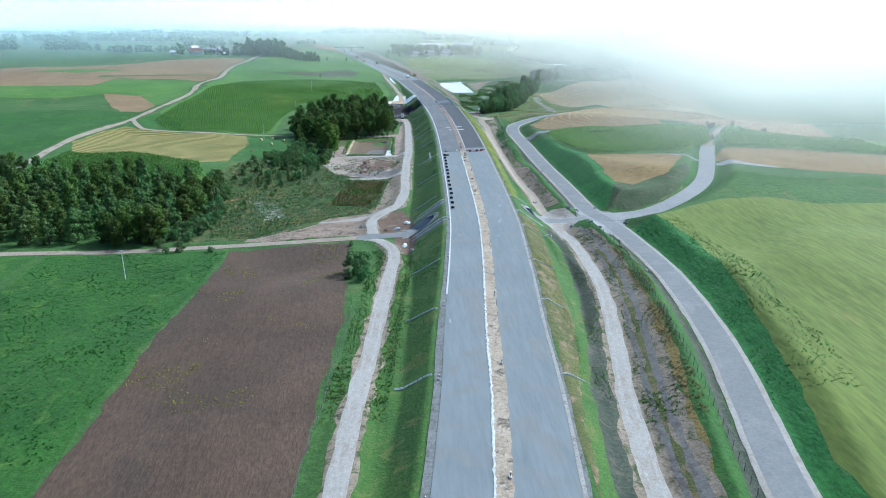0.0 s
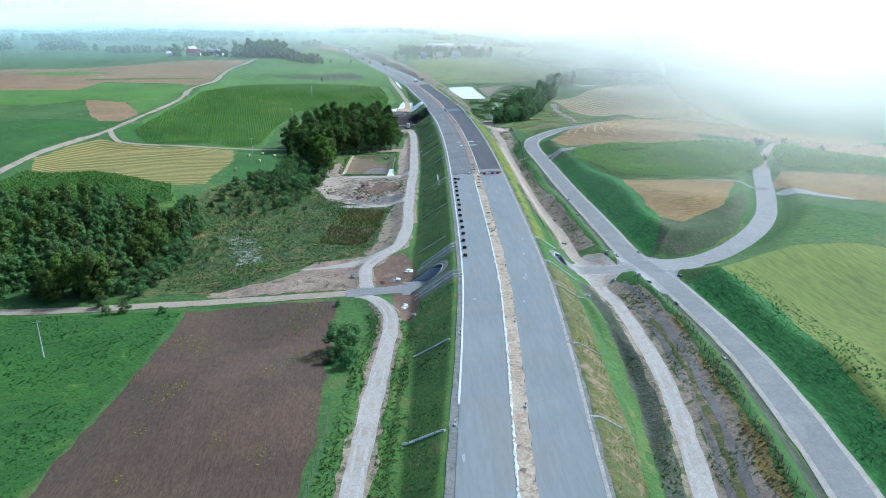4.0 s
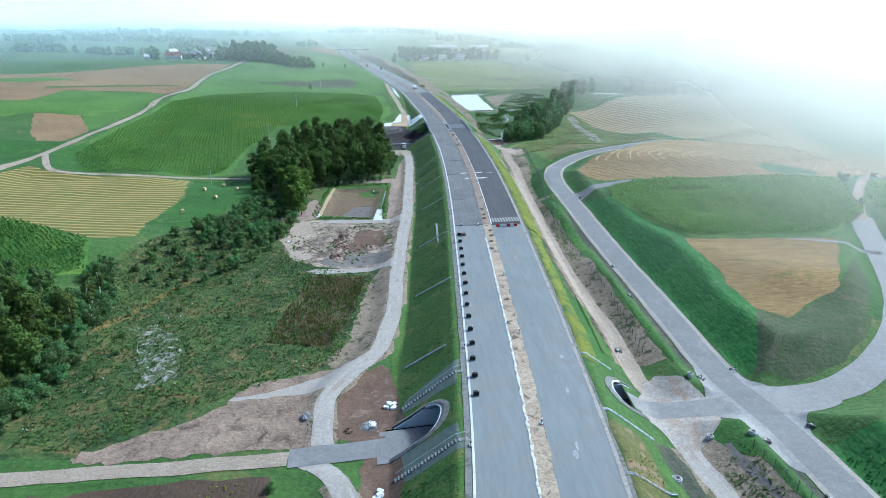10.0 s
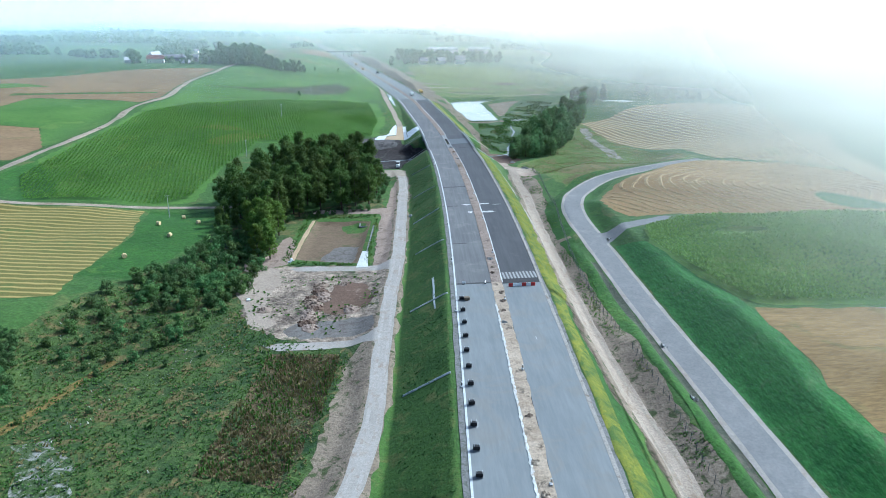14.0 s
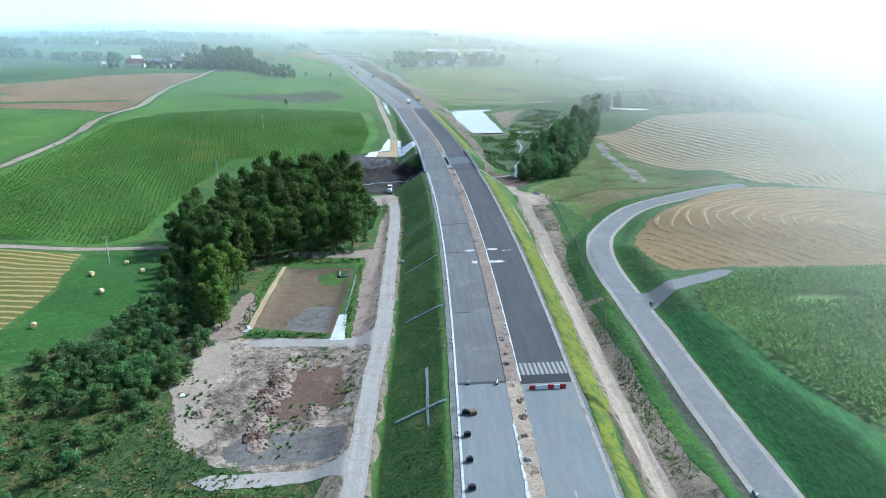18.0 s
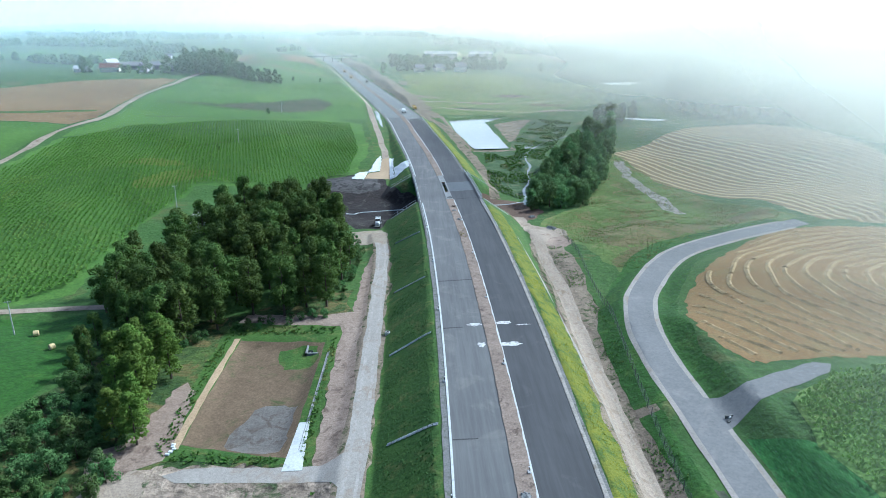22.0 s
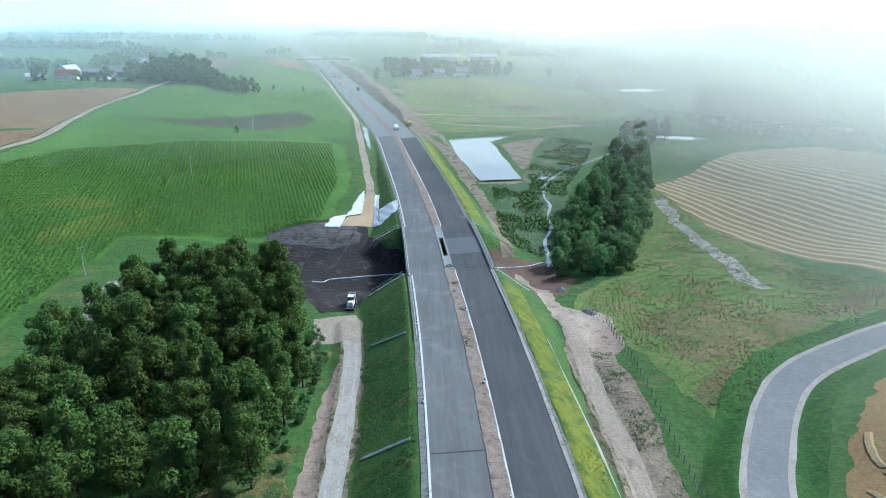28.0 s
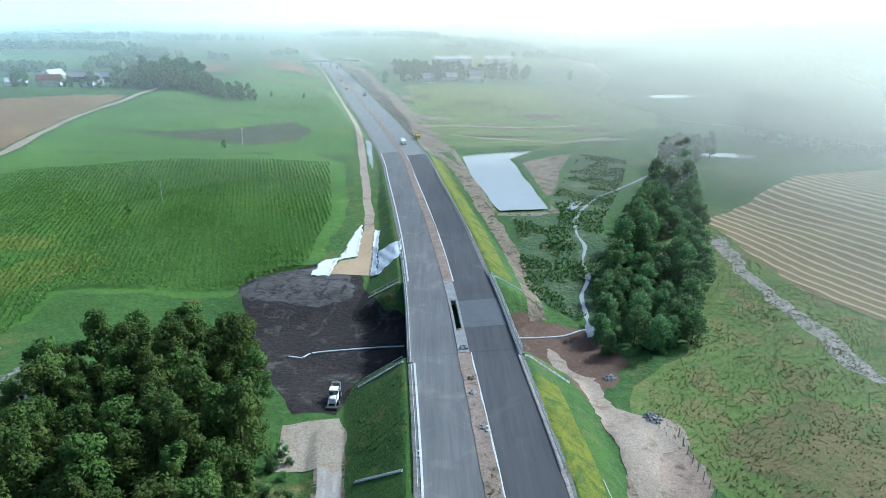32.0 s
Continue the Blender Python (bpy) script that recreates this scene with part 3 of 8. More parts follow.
SPOTS_EAST = [(76, 137, 7.5), (66, 100, 7.5), (115, 150, 9.8), (140, 206, 8), (86, 180, 5), (84, 246, 5.9), (82, 287, 8.3), (105, 270, 8.5), (123, 280, 8.7), (140, 330, 10), (80, 335, 8.3), (76, 362, 8), (95, 358, 8.9), (118, 400, 10.5),
              (135, 425, 9.3), (92, 445, 4.3), (62, 474, -2.2), (63, 517, -4.1), (78, 490, -1.4), (113, 485, 0.2), (117, 527, -0.6), (118, 590, 1), (190, 630, 8.9), (240, 580, 14.2), (155, 470, 6.7), (64, 600, 0.9), (72, 660, 1.3), (170, 690, 3.9)]
SPOTS_FAR = [(45, 300, 2), (50, 400, 1.3), (40, 150, 0.8), (44, 500, -4), (-16, 548, -0.8), (-16, 590, 1.2), (-24, 690, 3), (-135, 660, 8), (-60, 780, 10), (-95, 849, 15.5), (-130, 780, 13.5), (-178, 862, 21.4), (-250, 850, 23), (-300, 860, 23), (-240, 730, 13),
             (-300, 600, 11), (-340, 760, 17), (-158, 1037, 27), (-220, 960, 23), (-40, 960, 9), (-100, 1150, 12), (-40, 1200, 8.6), (20, 1100, 10), (60, 990, 12), (113, 990, 12.5), (60, 850, 5), (120, 780, 3), (150, 900, 3.5), (221, 953, 1.5), (187, 690, 3.4), (250, 860, 4), (300, 700, 6),
             (300, 1150, 5), (287, 1440, 12), (60, 1250, 16), (-60, 1450, 11), (-250, 1400, 15), (-370, 1280, 17), (-436, 1136, 12), (-530, 1090, 17), (-548, 1420, 20), (-457, 1825, 18), (-147, 2005, 18), (150, 1800, 14), (500, 1500, 10), (500, 1000, 6), (420, 760, 7),
             (700, 900, 9), (-700, 900, 18), (-800, 1500, 20), (400, 300, 14), (-400, 250, 2), (300, -100, 14), (-300, -100, -4), (0, -300, 7), (0, 3000, 12), (-1200, 3000, 20), (1200, 3000, 14), (-1500, 1500, 22), (1500, 1500, 12)]


def nearest(line, x, y):
    """Distance from every (x, y) to a line, the line's height there, and which side (right positive)."""
    best = np.full(x.shape, 1e9)
    hz, side = np.zeros(x.shape), np.zeros(x.shape)
    for a, b in zip(line[:-1], line[1:]):
        e = b - a
        ll = e[0] ** 2 + e[1] ** 2
        t = np.clip(((x - a[0]) * e[0] + (y - a[1]) * e[1]) / ll, 0, 1)
        dx, dy = x - a[0] - t * e[0], y - a[1] - t * e[1]
        d = np.hypot(dx, dy)
        k = d < best
        best[k], hz[k] = d[k], (a[2] + t * e[2])[k]
        side[k] = np.sign(dx * e[1] - dy * e[0])[k]
    return best, hz, side


def inside(poly, x, y):
    r = np.zeros(np.shape(x), bool)
    n = len(poly)
    for k in range(n):
        (x0, y0), (x1, y1) = poly[k], poly[(k + 1) % n]
        if y0 == y1:
            continue
        r ^= ((y0 > y) != (y1 > y)) & (x < (x1 - x0) * (y - y0) / (y1 - y0) + x0)
    return r


BASIN = [(-31.4, 394.2), (-10.3, 390.7), (-12, 348.1), (-32.3, 353.3)]
REEDS = [(-28, 293), (-11.5, 292), (-12.6, 268), (-16.7, 247), (-32.2, 251), (-30.6, 268)]
POND = [(32.5, 708), (86, 722), (62, 695), (65, 605), (45.5, 603.5)]
FAR_POND = [(140, 706), (150, 694), (164, 687), (182, 682), (192, 690), (180, 699), (160, 707)]


def shifted(line, s):
    """A line s metres to the right of another."""
    d = np.gradient(line[:, :2], axis=0)
    d /= np.linalg.norm(d, axis=1)[:, None]
    return np.c_[line[:, 0] + d[:, 1] * s, line[:, 1] - d[:, 0] * s, line[:, 2]]


def between(line, y0, y1):
    return line[(line[:, 1] >= y0) & (line[:, 1] <= y1)]


DITCHES = [(between(shifted(TRACK_EAST, -6.0), 60, 200), 1.0, 2.6), (between(shifted(TRACK_EAST_N, -5.0), 232, 455), 1.0, 2.2), (between(shifted(ACCESS, -5.6), 60, 205), 0.7, 1.6),
           (between(shifted(ACCESS, -5.6), 230, 345), 0.7, 1.5), (between(shifted(TRACK_WEST, 4.2), 60, 190), 0.5, 1.2), (between(shifted(TRACK_NORTH, 3.8), 250, 455), 0.5, 1.1)]


def crossfall(y):
    """Rise of the highway towards its east side, in the long left bend."""
    return 0.045 * np.clip((1000 - y) / 250, 0, 1)


def land(x, y):
    """Height of the ground."""
    num, den = np.zeros(x.shape), np.full(x.shape, 1e-12)
    for sx, sy, sz in SPOTS_WEST + SPOTS_EAST + SPOTS_FAR:
        far = sy > 620 or abs(sx) > 220 or sy < 0
        w = (3.0 if far else 1.0) / ((x - sx) ** 2 + (y - sy) ** 2 + (900 if far else 150)) ** 2
        num, den = num + w * sz, den + w
    z = num / den
    away = np.clip((np.hypot(x - 20, y - 380) - 420) / 900, 0, 1)
    z = z + away * (2.5 * np.sin(x / 210 + 1.3) * np.sin(y / 260 + 0.4) + 1.2 * np.sin(x / 97 + y / 131))
    z = z + 0.25 * np.sin(x / 9.1 + 0.6 * np.sin(y / 13)) * np.sin(y / 11.3)
    for line, w, m in ROADS:
        near = (x > line[:, 0].min() - 60) & (x < line[:, 0].max() + 60) & (y > line[:, 1].min() - 60) & (y < line[:, 1].max() + 60)
        d, h, _ = nearest(line, x[near], y[near])
        run = np.maximum(d - w, 0) * m
        z[near] = np.clip(z[near], h - 0.05 - run, h - 0.05 + run)
    for line, depth, w in DITCHES:
        near = (x > line[:, 0].min() - 9) & (x < line[:, 0].max() + 9) & (y > line[:, 1].min() - 9) & (y < line[:, 1].max() + 9)
        d, _, _ = nearest(line, x[near], y[near])
        z[near] -= depth * np.clip(1 - d / w, 0, 1)
    for poly, depth, w in ((BASIN, 1.0, 2.2), (REEDS, 0.8, 2.5), (POND, 1.6, 3.5), (FAR_POND, 1.5, 4)):
        ring = np.array([(*q, 0) for q in poly + poly[:1]], float)
        near = (x > ring[:, 0].min()) & (x < ring[:, 0].max()) & (y > ring[:, 1].min()) & (y < ring[:, 1].max())
        d, _, _ = nearest(ring, x[near], y[near])
        z[near] -= depth * np.where(inside(poly, x[near], y[near]), np.clip(d / w, 0, 1), 0)
    d, h, side = np.full(x.shape, 1e4), np.zeros(x.shape), np.zeros(x.shape)
    for y0 in range(-300, 4000, 60):
        near = (y >= y0) & (y < y0 + 60)
        bit = HIGHWAY[(HIGHWAY[:, 1] > y0 - 130) & (HIGHWAY[:, 1] < y0 + 190)]
        near &= (x > bit[:, 0].min() - 130) & (x < bit[:, 0].max() + 130)
        if near.any():
            d[near], h[near], side[near] = nearest(bit, x[near], y[near])
    h = h + crossfall(y) * side * np.minimum(d, SHOULDER)
    run = np.maximum(d - SHOULDER, 0) * 0.66
    gap = np.maximum(np.minimum(y - BRIDGE[0], BRIDGE[1] - y), 0)
    low = h - 0.2 - run - gap * 0.9
    return np.where(gap > 0, np.maximum(z, np.minimum(low, h - 2.2 * (gap > 0.2))), np.clip(z, low, h - 0.2 + run))


def lines(parts):
    out = []
    for a, b, s in parts:
        out += list(np.arange(a, b - 1e-6, s))
    return np.array(out)


def spread(a, b, n):
    """n steps from a to b, growing."""
    t = (np.arange(n) + 1) / n
    return a + (b - a) * (t * 0.12 + 0.88 * t ** 3)


GX = np.concatenate([spread(-150, -4600, 60)[::-1], lines([(-150, -62, 2.0), (-62, -6, 1.25), (-6, 14, 0.6), (14, 33, 1.25), (33, 47, 0.6), (47, 100, 1.25), (100, 180.1, 2.0)]), spread(182, 4600, 60)])
GY = np.concatenate([spread(66, -900, 24)[::-1], lines([(66, 202, 1.6), (202, 222, 0.55), (222, 560, 1.6), (560, 760, 2.5)]), spread(762, 4900, 110)])
_mx, _my = np.meshgrid(GX, GY)
GZ = land(_mx, _my)
GZ[GZ != GZ] = 0


def height(x, y):
    """Height of the ground sheet itself at one place."""
    i = min(max(int(np.searchsorted(GX, x)) - 1, 0), len(GX) - 2)
    j = min(max(int(np.searchsorted(GY, y)) - 1, 0), len(GY) - 2)
    u, v = (x - GX[i]) / (GX[i + 1] - GX[i]), (y - GY[j]) / (GY[j + 1] - GY[j])
    a, b, c, d = GZ[j, i], GZ[j, i + 1], GZ[j + 1, i], GZ[j + 1, i + 1]
    return float(a + (b - a) * u + (d - b) * v if u >= v else a + (c - a) * v + (d - c) * u)


def clip_convex(poly, cell):
    """The part of a polygon that lies in a convex cell (counter-clockwise)."""
    out = poly
    for k in range(len(cell)):
        (ax, ay), (bx, by) = cell[k], cell[(k + 1) % len(cell)]
        src, out = out, []
        if not src:
            break
        side = [(bx - ax) * (q[1] - ay) - (by - ay) * (q[0] - ax) for q in src]
        for n, q in enumerate(src):
            p, sp, sq = src[n - 1], side[n - 1], side[n]
            if (sp < 0) != (sq < 0):
                t = sp / (sp - sq)
                out.append((p[0] + t * (q[0] - p[0]), p[1] + t * (q[1] - p[1])))
            if sq >= 0:
                out.append(q)
    return out


HOLES = set()          # cells of the sheet that are open


def heights(x, y):
    """Height of the ground sheet at many places."""
    i = np.clip(np.searchsorted(GX, x) - 1, 0, len(GX) - 2)
    j = np.clip(np.searchsorted(GY, y) - 1, 0, len(GY) - 2)
    u, v = (x - GX[i]) / (GX[i + 1] - GX[i]), (y - GY[j]) / (GY[j + 1] - GY[j])
    a, b, c, d = GZ[j, i], GZ[j, i + 1], GZ[j + 1, i], GZ[j + 1, i + 1]
    return np.where(u >= v, a + (b - a) * u + (d - b) * v, a + (c - a) * v + (d - c) * u)


def drape(polys, lift):
    """A mesh that lies on the ground sheet, lift above it, over the given polygons."""
    verts, faces, seen = [], [], {}

    def vert(x, y):
        k = (round(x, 3), round(y, 3))
        if k not in seen:
            seen[k] = len(verts)
            verts.append((x, y))
        return seen[k]

    for poly in polys:
        p = [(float(a), float(b)) for a, b in poly]
        tris = []
        for t in tessellate_polygon([[Vector((a, b, 0)) for a, b in p]]):
            t = [p[k] for k in t]
            turn = (t[1][0] - t[0][0]) * (t[2][1] - t[0][1]) - (t[1][1] - t[0][1]) * (t[2][0] - t[0][0])
            if turn < 0:
                t = t[::-1]
            if abs(turn) > 1e-6:
                tris.append(t)
        ta = np.array(tris)
        lo, hi = ta.min(1), ta.max(1)
        xs, ys = [a for a, _ in p], [b for _, b in p]
        i0, i1 = max(np.searchsorted(GX, min(xs)) - 1, 0), min(np.searchsorted(GX, max(xs)), len(GX) - 1)
        j0, j1 = max(np.searchsorted(GY, min(ys)) - 1, 0), min(np.searchsorted(GY, max(ys)), len(GY) - 1)
        gx, gy = GX[i0:i1 + 1], GY[j0:j1 + 1]
        edge = np.zeros((j1 - j0, i1 - i0), bool)
        for k in range(len(p)):
            a, b = p[k - 1], p[k]
            n = int(max(abs(a[0] - b[0]), abs(a[1] - b[1])) / 0.15) + 2
            t = np.linspace(0, 1, n)
            ii = np.searchsorted(GX, a[0] + (b[0] - a[0]) * t) - 1 - i0
            jj = np.searchsorted(GY, a[1] + (b[1] - a[1]) * t) - 1 - j0
            ok = (ii >= 0) & (jj >= 0) & (ii < i1 - i0) & (jj < j1 - j0)
            edge[jj[ok], ii[ok]] = True
        cx, cy = np.meshgrid((gx[:-1] + gx[1:]) / 2, (gy[:-1] + gy[1:]) / 2)
        mid = inside(p, cx, cy)
        for j, i in np.argwhere(edge | mid):
            if (j + j0, i + i0) in HOLES:
                continue
            x0, x1, y0, y1 = float(gx[i]), float(gx[i + 1]), float(gy[j]), float(gy[j + 1])
            cells = (((x0, y0), (x1, y0), (x1, y1)), ((x0, y0), (x1, y1), (x0, y1)))
            if edge[j, i]:
                for k in np.nonzero((lo[:, 0] < x1) & (hi[:, 0] > x0) & (lo[:, 1] < y1) & (hi[:, 1] > y0))[0]:
                    for c in cells:
                        f = [vert(*q) for q in clip_convex(tris[k], c)]
                        f = [v for n, v in enumerate(f) if v != f[n - 1]]
                        if len(set(f)) == len(f) > 2:
                            faces.append(f)
            else:
                for c in cells:
                    faces.append([vert(*q) for q in c])
    va = np.array(verts)
    me = bpy.data.meshes.new("draped")
    me.from_pydata(np.c_[va, heights(va[:, 0], va[:, 1]) + lift].tolist(), [], faces)
    me.validate()
    me.polygons.foreach_set("use_smooth", [True] * len(me.polygons))
    return me


def ribbon(line, left, right=None, a=0, b=None):
    """Polygons along a line, from left metres to right metres beside it (negative is to its left)."""
    if right is None:
        left, right = -left, left
    p = line[a:b]
    d = np.gradient(p[:, :2], axis=0)
    d /= np.linalg.norm(d, axis=1)[:, None]
    nx, ny = d[:, 1], -d[:, 0]
    l = np.c_[p[:, 0] + nx * left, p[:, 1] + ny * left]
    r = np.c_[p[:, 0] + nx * right, p[:, 1] + ny * right]
    return [[l[i], r[i], r[i + 1], l[i + 1]] for i in range(len(p) - 1)]


def whole(line, left, right=None, rag=0.0, seed=1):
    """One outline round a ribbon, with ragged edges."""
    rnd = random.Random(seed)
    q = ribbon(line, left, right)
    ls, rs = [s[0] for s in q] + [q[-1][3]], [s[1] for s in q] + [q[-1][2]]
    pts = rs + ls[::-1]
    jit = np.array([(rnd.uniform(-rag, rag), rnd.uniform(-rag, rag)) for _ in pts])
    jit = (jit + np.roll(jit, 1, 0) + 0.6 * np.roll(jit, 2, 0)) * 0.75
    return [(q[0] + j[0], q[1] + j[1]) for q, j in zip(pts, jit)]


def ragged(pts, amount=0.8, step=4.0, seed=3):
    """An outline with a natural, slightly wandering edge."""
    rnd = random.Random(seed)
    out = []
    for k in range(len(pts)):
        a, b = np.array(pts[k - 1], float), np.array(pts[k], float)
        n = max(1, int(np.linalg.norm(b - a) / step))
        for i in range(n):
            q = a + (b - a) * i / n
            out.append((q[0] + rnd.uniform(-amount, amount), q[1] + rnd.uniform(-amount, amount)))
    return out


def smooth(pts, step=1.5):
    """A rounded closed outline through the given corners."""
    p = [(*q, 0) for q in pts]
    n = len(p)
    line = spline(p[-2:] + p + p[:2], step)
    a = min(range(len(line)), key=lambda k: abs(line[k][0] - p[0][0]) + abs(line[k][1] - p[0][1]) + (1e3 if k > len(line) // 2 else 0))
    b = min(range(len(line)), key=lambda k: abs(line[k][0] - p[0][0]) + abs(line[k][1] - p[0][1]) + (1e3 if k < len(line) // 2 else 0))
    return [(q[0], q[1]) for q in line[a:b]]


def place(name, me, material, label, category="", kind="structure", parent=None):
    me.materials.append(material)
    ob = new(name, me)
    if parent is not None:
        ob.parent = parent
        if label:
            tagged(ob, label)
    else:
        tagged(ob, label, category, kind=kind)
    return ob


# the ground sheet, open where the underpass cuts the embankment
TUBE_HALF, WALL_TOP, CROWN = 4.5, 3.3, 2.3      # half width, height of the side walls and of the vault over them


def cross_at(x):
    """Place of the underpass lane at x: y and height."""
    return np.interp(x, CROSS_ROAD[:, 0], CROSS_ROAD[:, 1]) + 0.9, np.interp(x, CROSS_ROAD[:, 0], CROSS_ROAD[:, 2])


def in_tube(x, y, z):
    cy, cz = cross_at(x)
    s, h = abs(y - cy) / TUBE_HALF, z - cz
    return s < 1 and (h < WALL_TOP or ((h - WALL_TOP) / CROWN) ** 2 + s * s < 1)


ny, nx = GZ.shape
gv = np.c_[_mx.ravel(), _my.ravel(), GZ.ravel()]
gf = []
for j in range(ny - 1):
    for i in range(nx - 1):
        cx, cy = (GX[i] + GX[i + 1]) / 2, (GY[j] + GY[j + 1]) / 2
        if -2.5 < cx < 43.5 and 203 < cy < 222 and (cx < 14 or cx > 33) and in_tube(cx, cy, (GZ[j, i] + GZ[j + 1, i + 1]) / 2):
            HOLES.add((j, i))
            continue
        k = j * nx + i
        gf += [(k, k + 1, k + nx + 1), (k, k + nx + 1, k + nx)]
gm = bpy.data.meshes.new("ground")
gm.from_pydata(gv.tolist(), [], gf)
for p in gm.polygons:
    p.use_smooth = True
ground = place("ground", gm, M["meadow"], "rolling green farmland with rough grass and weeds", "ground")

# ---- haze painted on sheets over the country, and the glowing hazy horizon ----
def mist_material(length, first):
    """Haze painted on a thin sheet: lets most of the view through, clear at the foot, thicker and whiter towards the
    sun in the east.
    """
    m = bpy.data.materials.new("painted_haze")
    m.use_nodes = True
    nt = m.node_tree
    nt.nodes.remove(nt.nodes["Principled BSDF"])
    out = next(n for n in nt.nodes if n.type == "OUTPUT_MATERIAL")
    geo = nt.nodes.new("ShaderNodeNewGeometry")
    sep = nt.nodes.new("ShaderNodeSeparateXYZ")
    nt.links.new(geo.outputs["Position"], sep.inputs["Vector"])

    def calc(op, a, b):
        n = nt.nodes.new("ShaderNodeMath")
        n.operation = op
        for k, v in enumerate((a, b)):
            if isinstance(v, (int, float)):
                n.inputs[k].default_value = v
            else:
                nt.links.new(v, n.inputs[k])
        return n.outputs[0]

    def share(socket, a, b, lo=0.0, hi=1.0):
        n = nt.nodes.new("ShaderNodeMapRange")
        n.interpolation_type = "SMOOTHSTEP"
        for key, v in (("From Min", a), ("From Max", b), ("To Min", lo), ("To Max", hi)):
            n.inputs[key].default_value = v
        nt.links.new(socket, n.inputs["Value"])
        return n.outputs["Result"]

    uv = nt.nodes.new("ShaderNodeAttribute")
    uv.attribute_name = "foot"
    slope = calc("DIVIDE", sep.outputs["X"], calc("ADD", sep.outputs["Y"], 60))          # bearing from near the camera's start
    # the two nearest sheets carry only the veil of glare sunwards
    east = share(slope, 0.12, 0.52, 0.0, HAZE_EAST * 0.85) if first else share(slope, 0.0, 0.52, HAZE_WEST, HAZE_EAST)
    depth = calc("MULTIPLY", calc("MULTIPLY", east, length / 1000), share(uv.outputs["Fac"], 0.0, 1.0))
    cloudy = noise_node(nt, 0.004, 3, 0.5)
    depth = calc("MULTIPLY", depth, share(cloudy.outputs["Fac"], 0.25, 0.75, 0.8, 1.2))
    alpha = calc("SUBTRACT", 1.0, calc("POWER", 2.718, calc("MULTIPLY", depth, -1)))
    # bluish west to white east: the sun's glare is put into the colour
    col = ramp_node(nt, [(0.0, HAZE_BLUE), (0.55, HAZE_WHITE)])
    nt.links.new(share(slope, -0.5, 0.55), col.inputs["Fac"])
    tr, df, tl = nt.nodes.new("ShaderNodeBsdfTransparent"), nt.nodes.new("ShaderNodeBsdfDiffuse"), nt.nodes.new("ShaderNodeBsdfTranslucent")
    for n in (df, tl):
        nt.links.new(col.outputs["Color"], n.inputs["Color"])
    both, mix = nt.nodes.new("ShaderNodeMixShader"), nt.nodes.new("ShaderNodeMixShader")
    nt.links.new(df.outputs[0], both.inputs[1])
    nt.links.new(tl.outputs[0], both.inputs[2])
    both.inputs[0].default_value = 0.05
    nt.links.new(alpha, mix.inputs[0])
    nt.links.new(tr.outputs[0], mix.inputs[1])
    nt.links.new(both.outputs[0], mix.inputs[2])
    nt.links.new(mix.outputs[0], out.inputs["Surface"])
    return m


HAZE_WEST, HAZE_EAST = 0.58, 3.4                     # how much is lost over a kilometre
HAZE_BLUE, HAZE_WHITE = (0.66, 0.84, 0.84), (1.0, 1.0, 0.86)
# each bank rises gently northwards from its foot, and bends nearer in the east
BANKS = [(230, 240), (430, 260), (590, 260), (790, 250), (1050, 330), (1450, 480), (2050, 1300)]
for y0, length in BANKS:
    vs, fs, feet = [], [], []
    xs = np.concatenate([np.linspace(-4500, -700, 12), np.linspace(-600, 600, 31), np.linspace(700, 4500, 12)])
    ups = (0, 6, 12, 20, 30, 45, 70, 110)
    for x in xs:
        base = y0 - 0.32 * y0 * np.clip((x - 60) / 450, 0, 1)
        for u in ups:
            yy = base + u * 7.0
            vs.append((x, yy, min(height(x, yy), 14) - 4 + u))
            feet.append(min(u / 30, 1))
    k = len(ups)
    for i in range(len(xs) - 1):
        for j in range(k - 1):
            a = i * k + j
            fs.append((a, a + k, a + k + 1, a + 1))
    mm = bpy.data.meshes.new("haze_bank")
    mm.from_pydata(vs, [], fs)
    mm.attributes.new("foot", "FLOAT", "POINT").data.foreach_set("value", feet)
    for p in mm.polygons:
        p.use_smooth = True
    place("haze_bank", mm, mist_material(length, y0 < 500), "thin sheet of painted white haze over the fields", "haze")

# glowing backdrop wall: hazy sky light painted as emission, whiter towards the east
bd = bpy.data.materials.new("glowing_haze")
bd.use_nodes = True
bn = bd.node_tree
bn.nodes.remove(bn.nodes["Principled BSDF"])
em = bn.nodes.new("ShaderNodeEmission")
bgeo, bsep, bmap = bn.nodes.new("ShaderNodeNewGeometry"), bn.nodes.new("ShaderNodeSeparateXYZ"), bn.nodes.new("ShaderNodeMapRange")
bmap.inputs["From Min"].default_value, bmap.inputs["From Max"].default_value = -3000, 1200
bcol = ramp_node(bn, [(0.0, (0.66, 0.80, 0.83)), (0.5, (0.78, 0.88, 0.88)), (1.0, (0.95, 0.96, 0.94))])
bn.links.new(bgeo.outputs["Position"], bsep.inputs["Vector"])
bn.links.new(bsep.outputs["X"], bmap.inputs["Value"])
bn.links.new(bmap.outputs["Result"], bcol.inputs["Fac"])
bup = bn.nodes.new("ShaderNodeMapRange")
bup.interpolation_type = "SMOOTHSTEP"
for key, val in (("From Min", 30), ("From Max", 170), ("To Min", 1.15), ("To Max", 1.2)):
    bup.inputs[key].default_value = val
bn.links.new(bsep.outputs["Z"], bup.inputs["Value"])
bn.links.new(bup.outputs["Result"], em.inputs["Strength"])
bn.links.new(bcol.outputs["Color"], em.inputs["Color"])
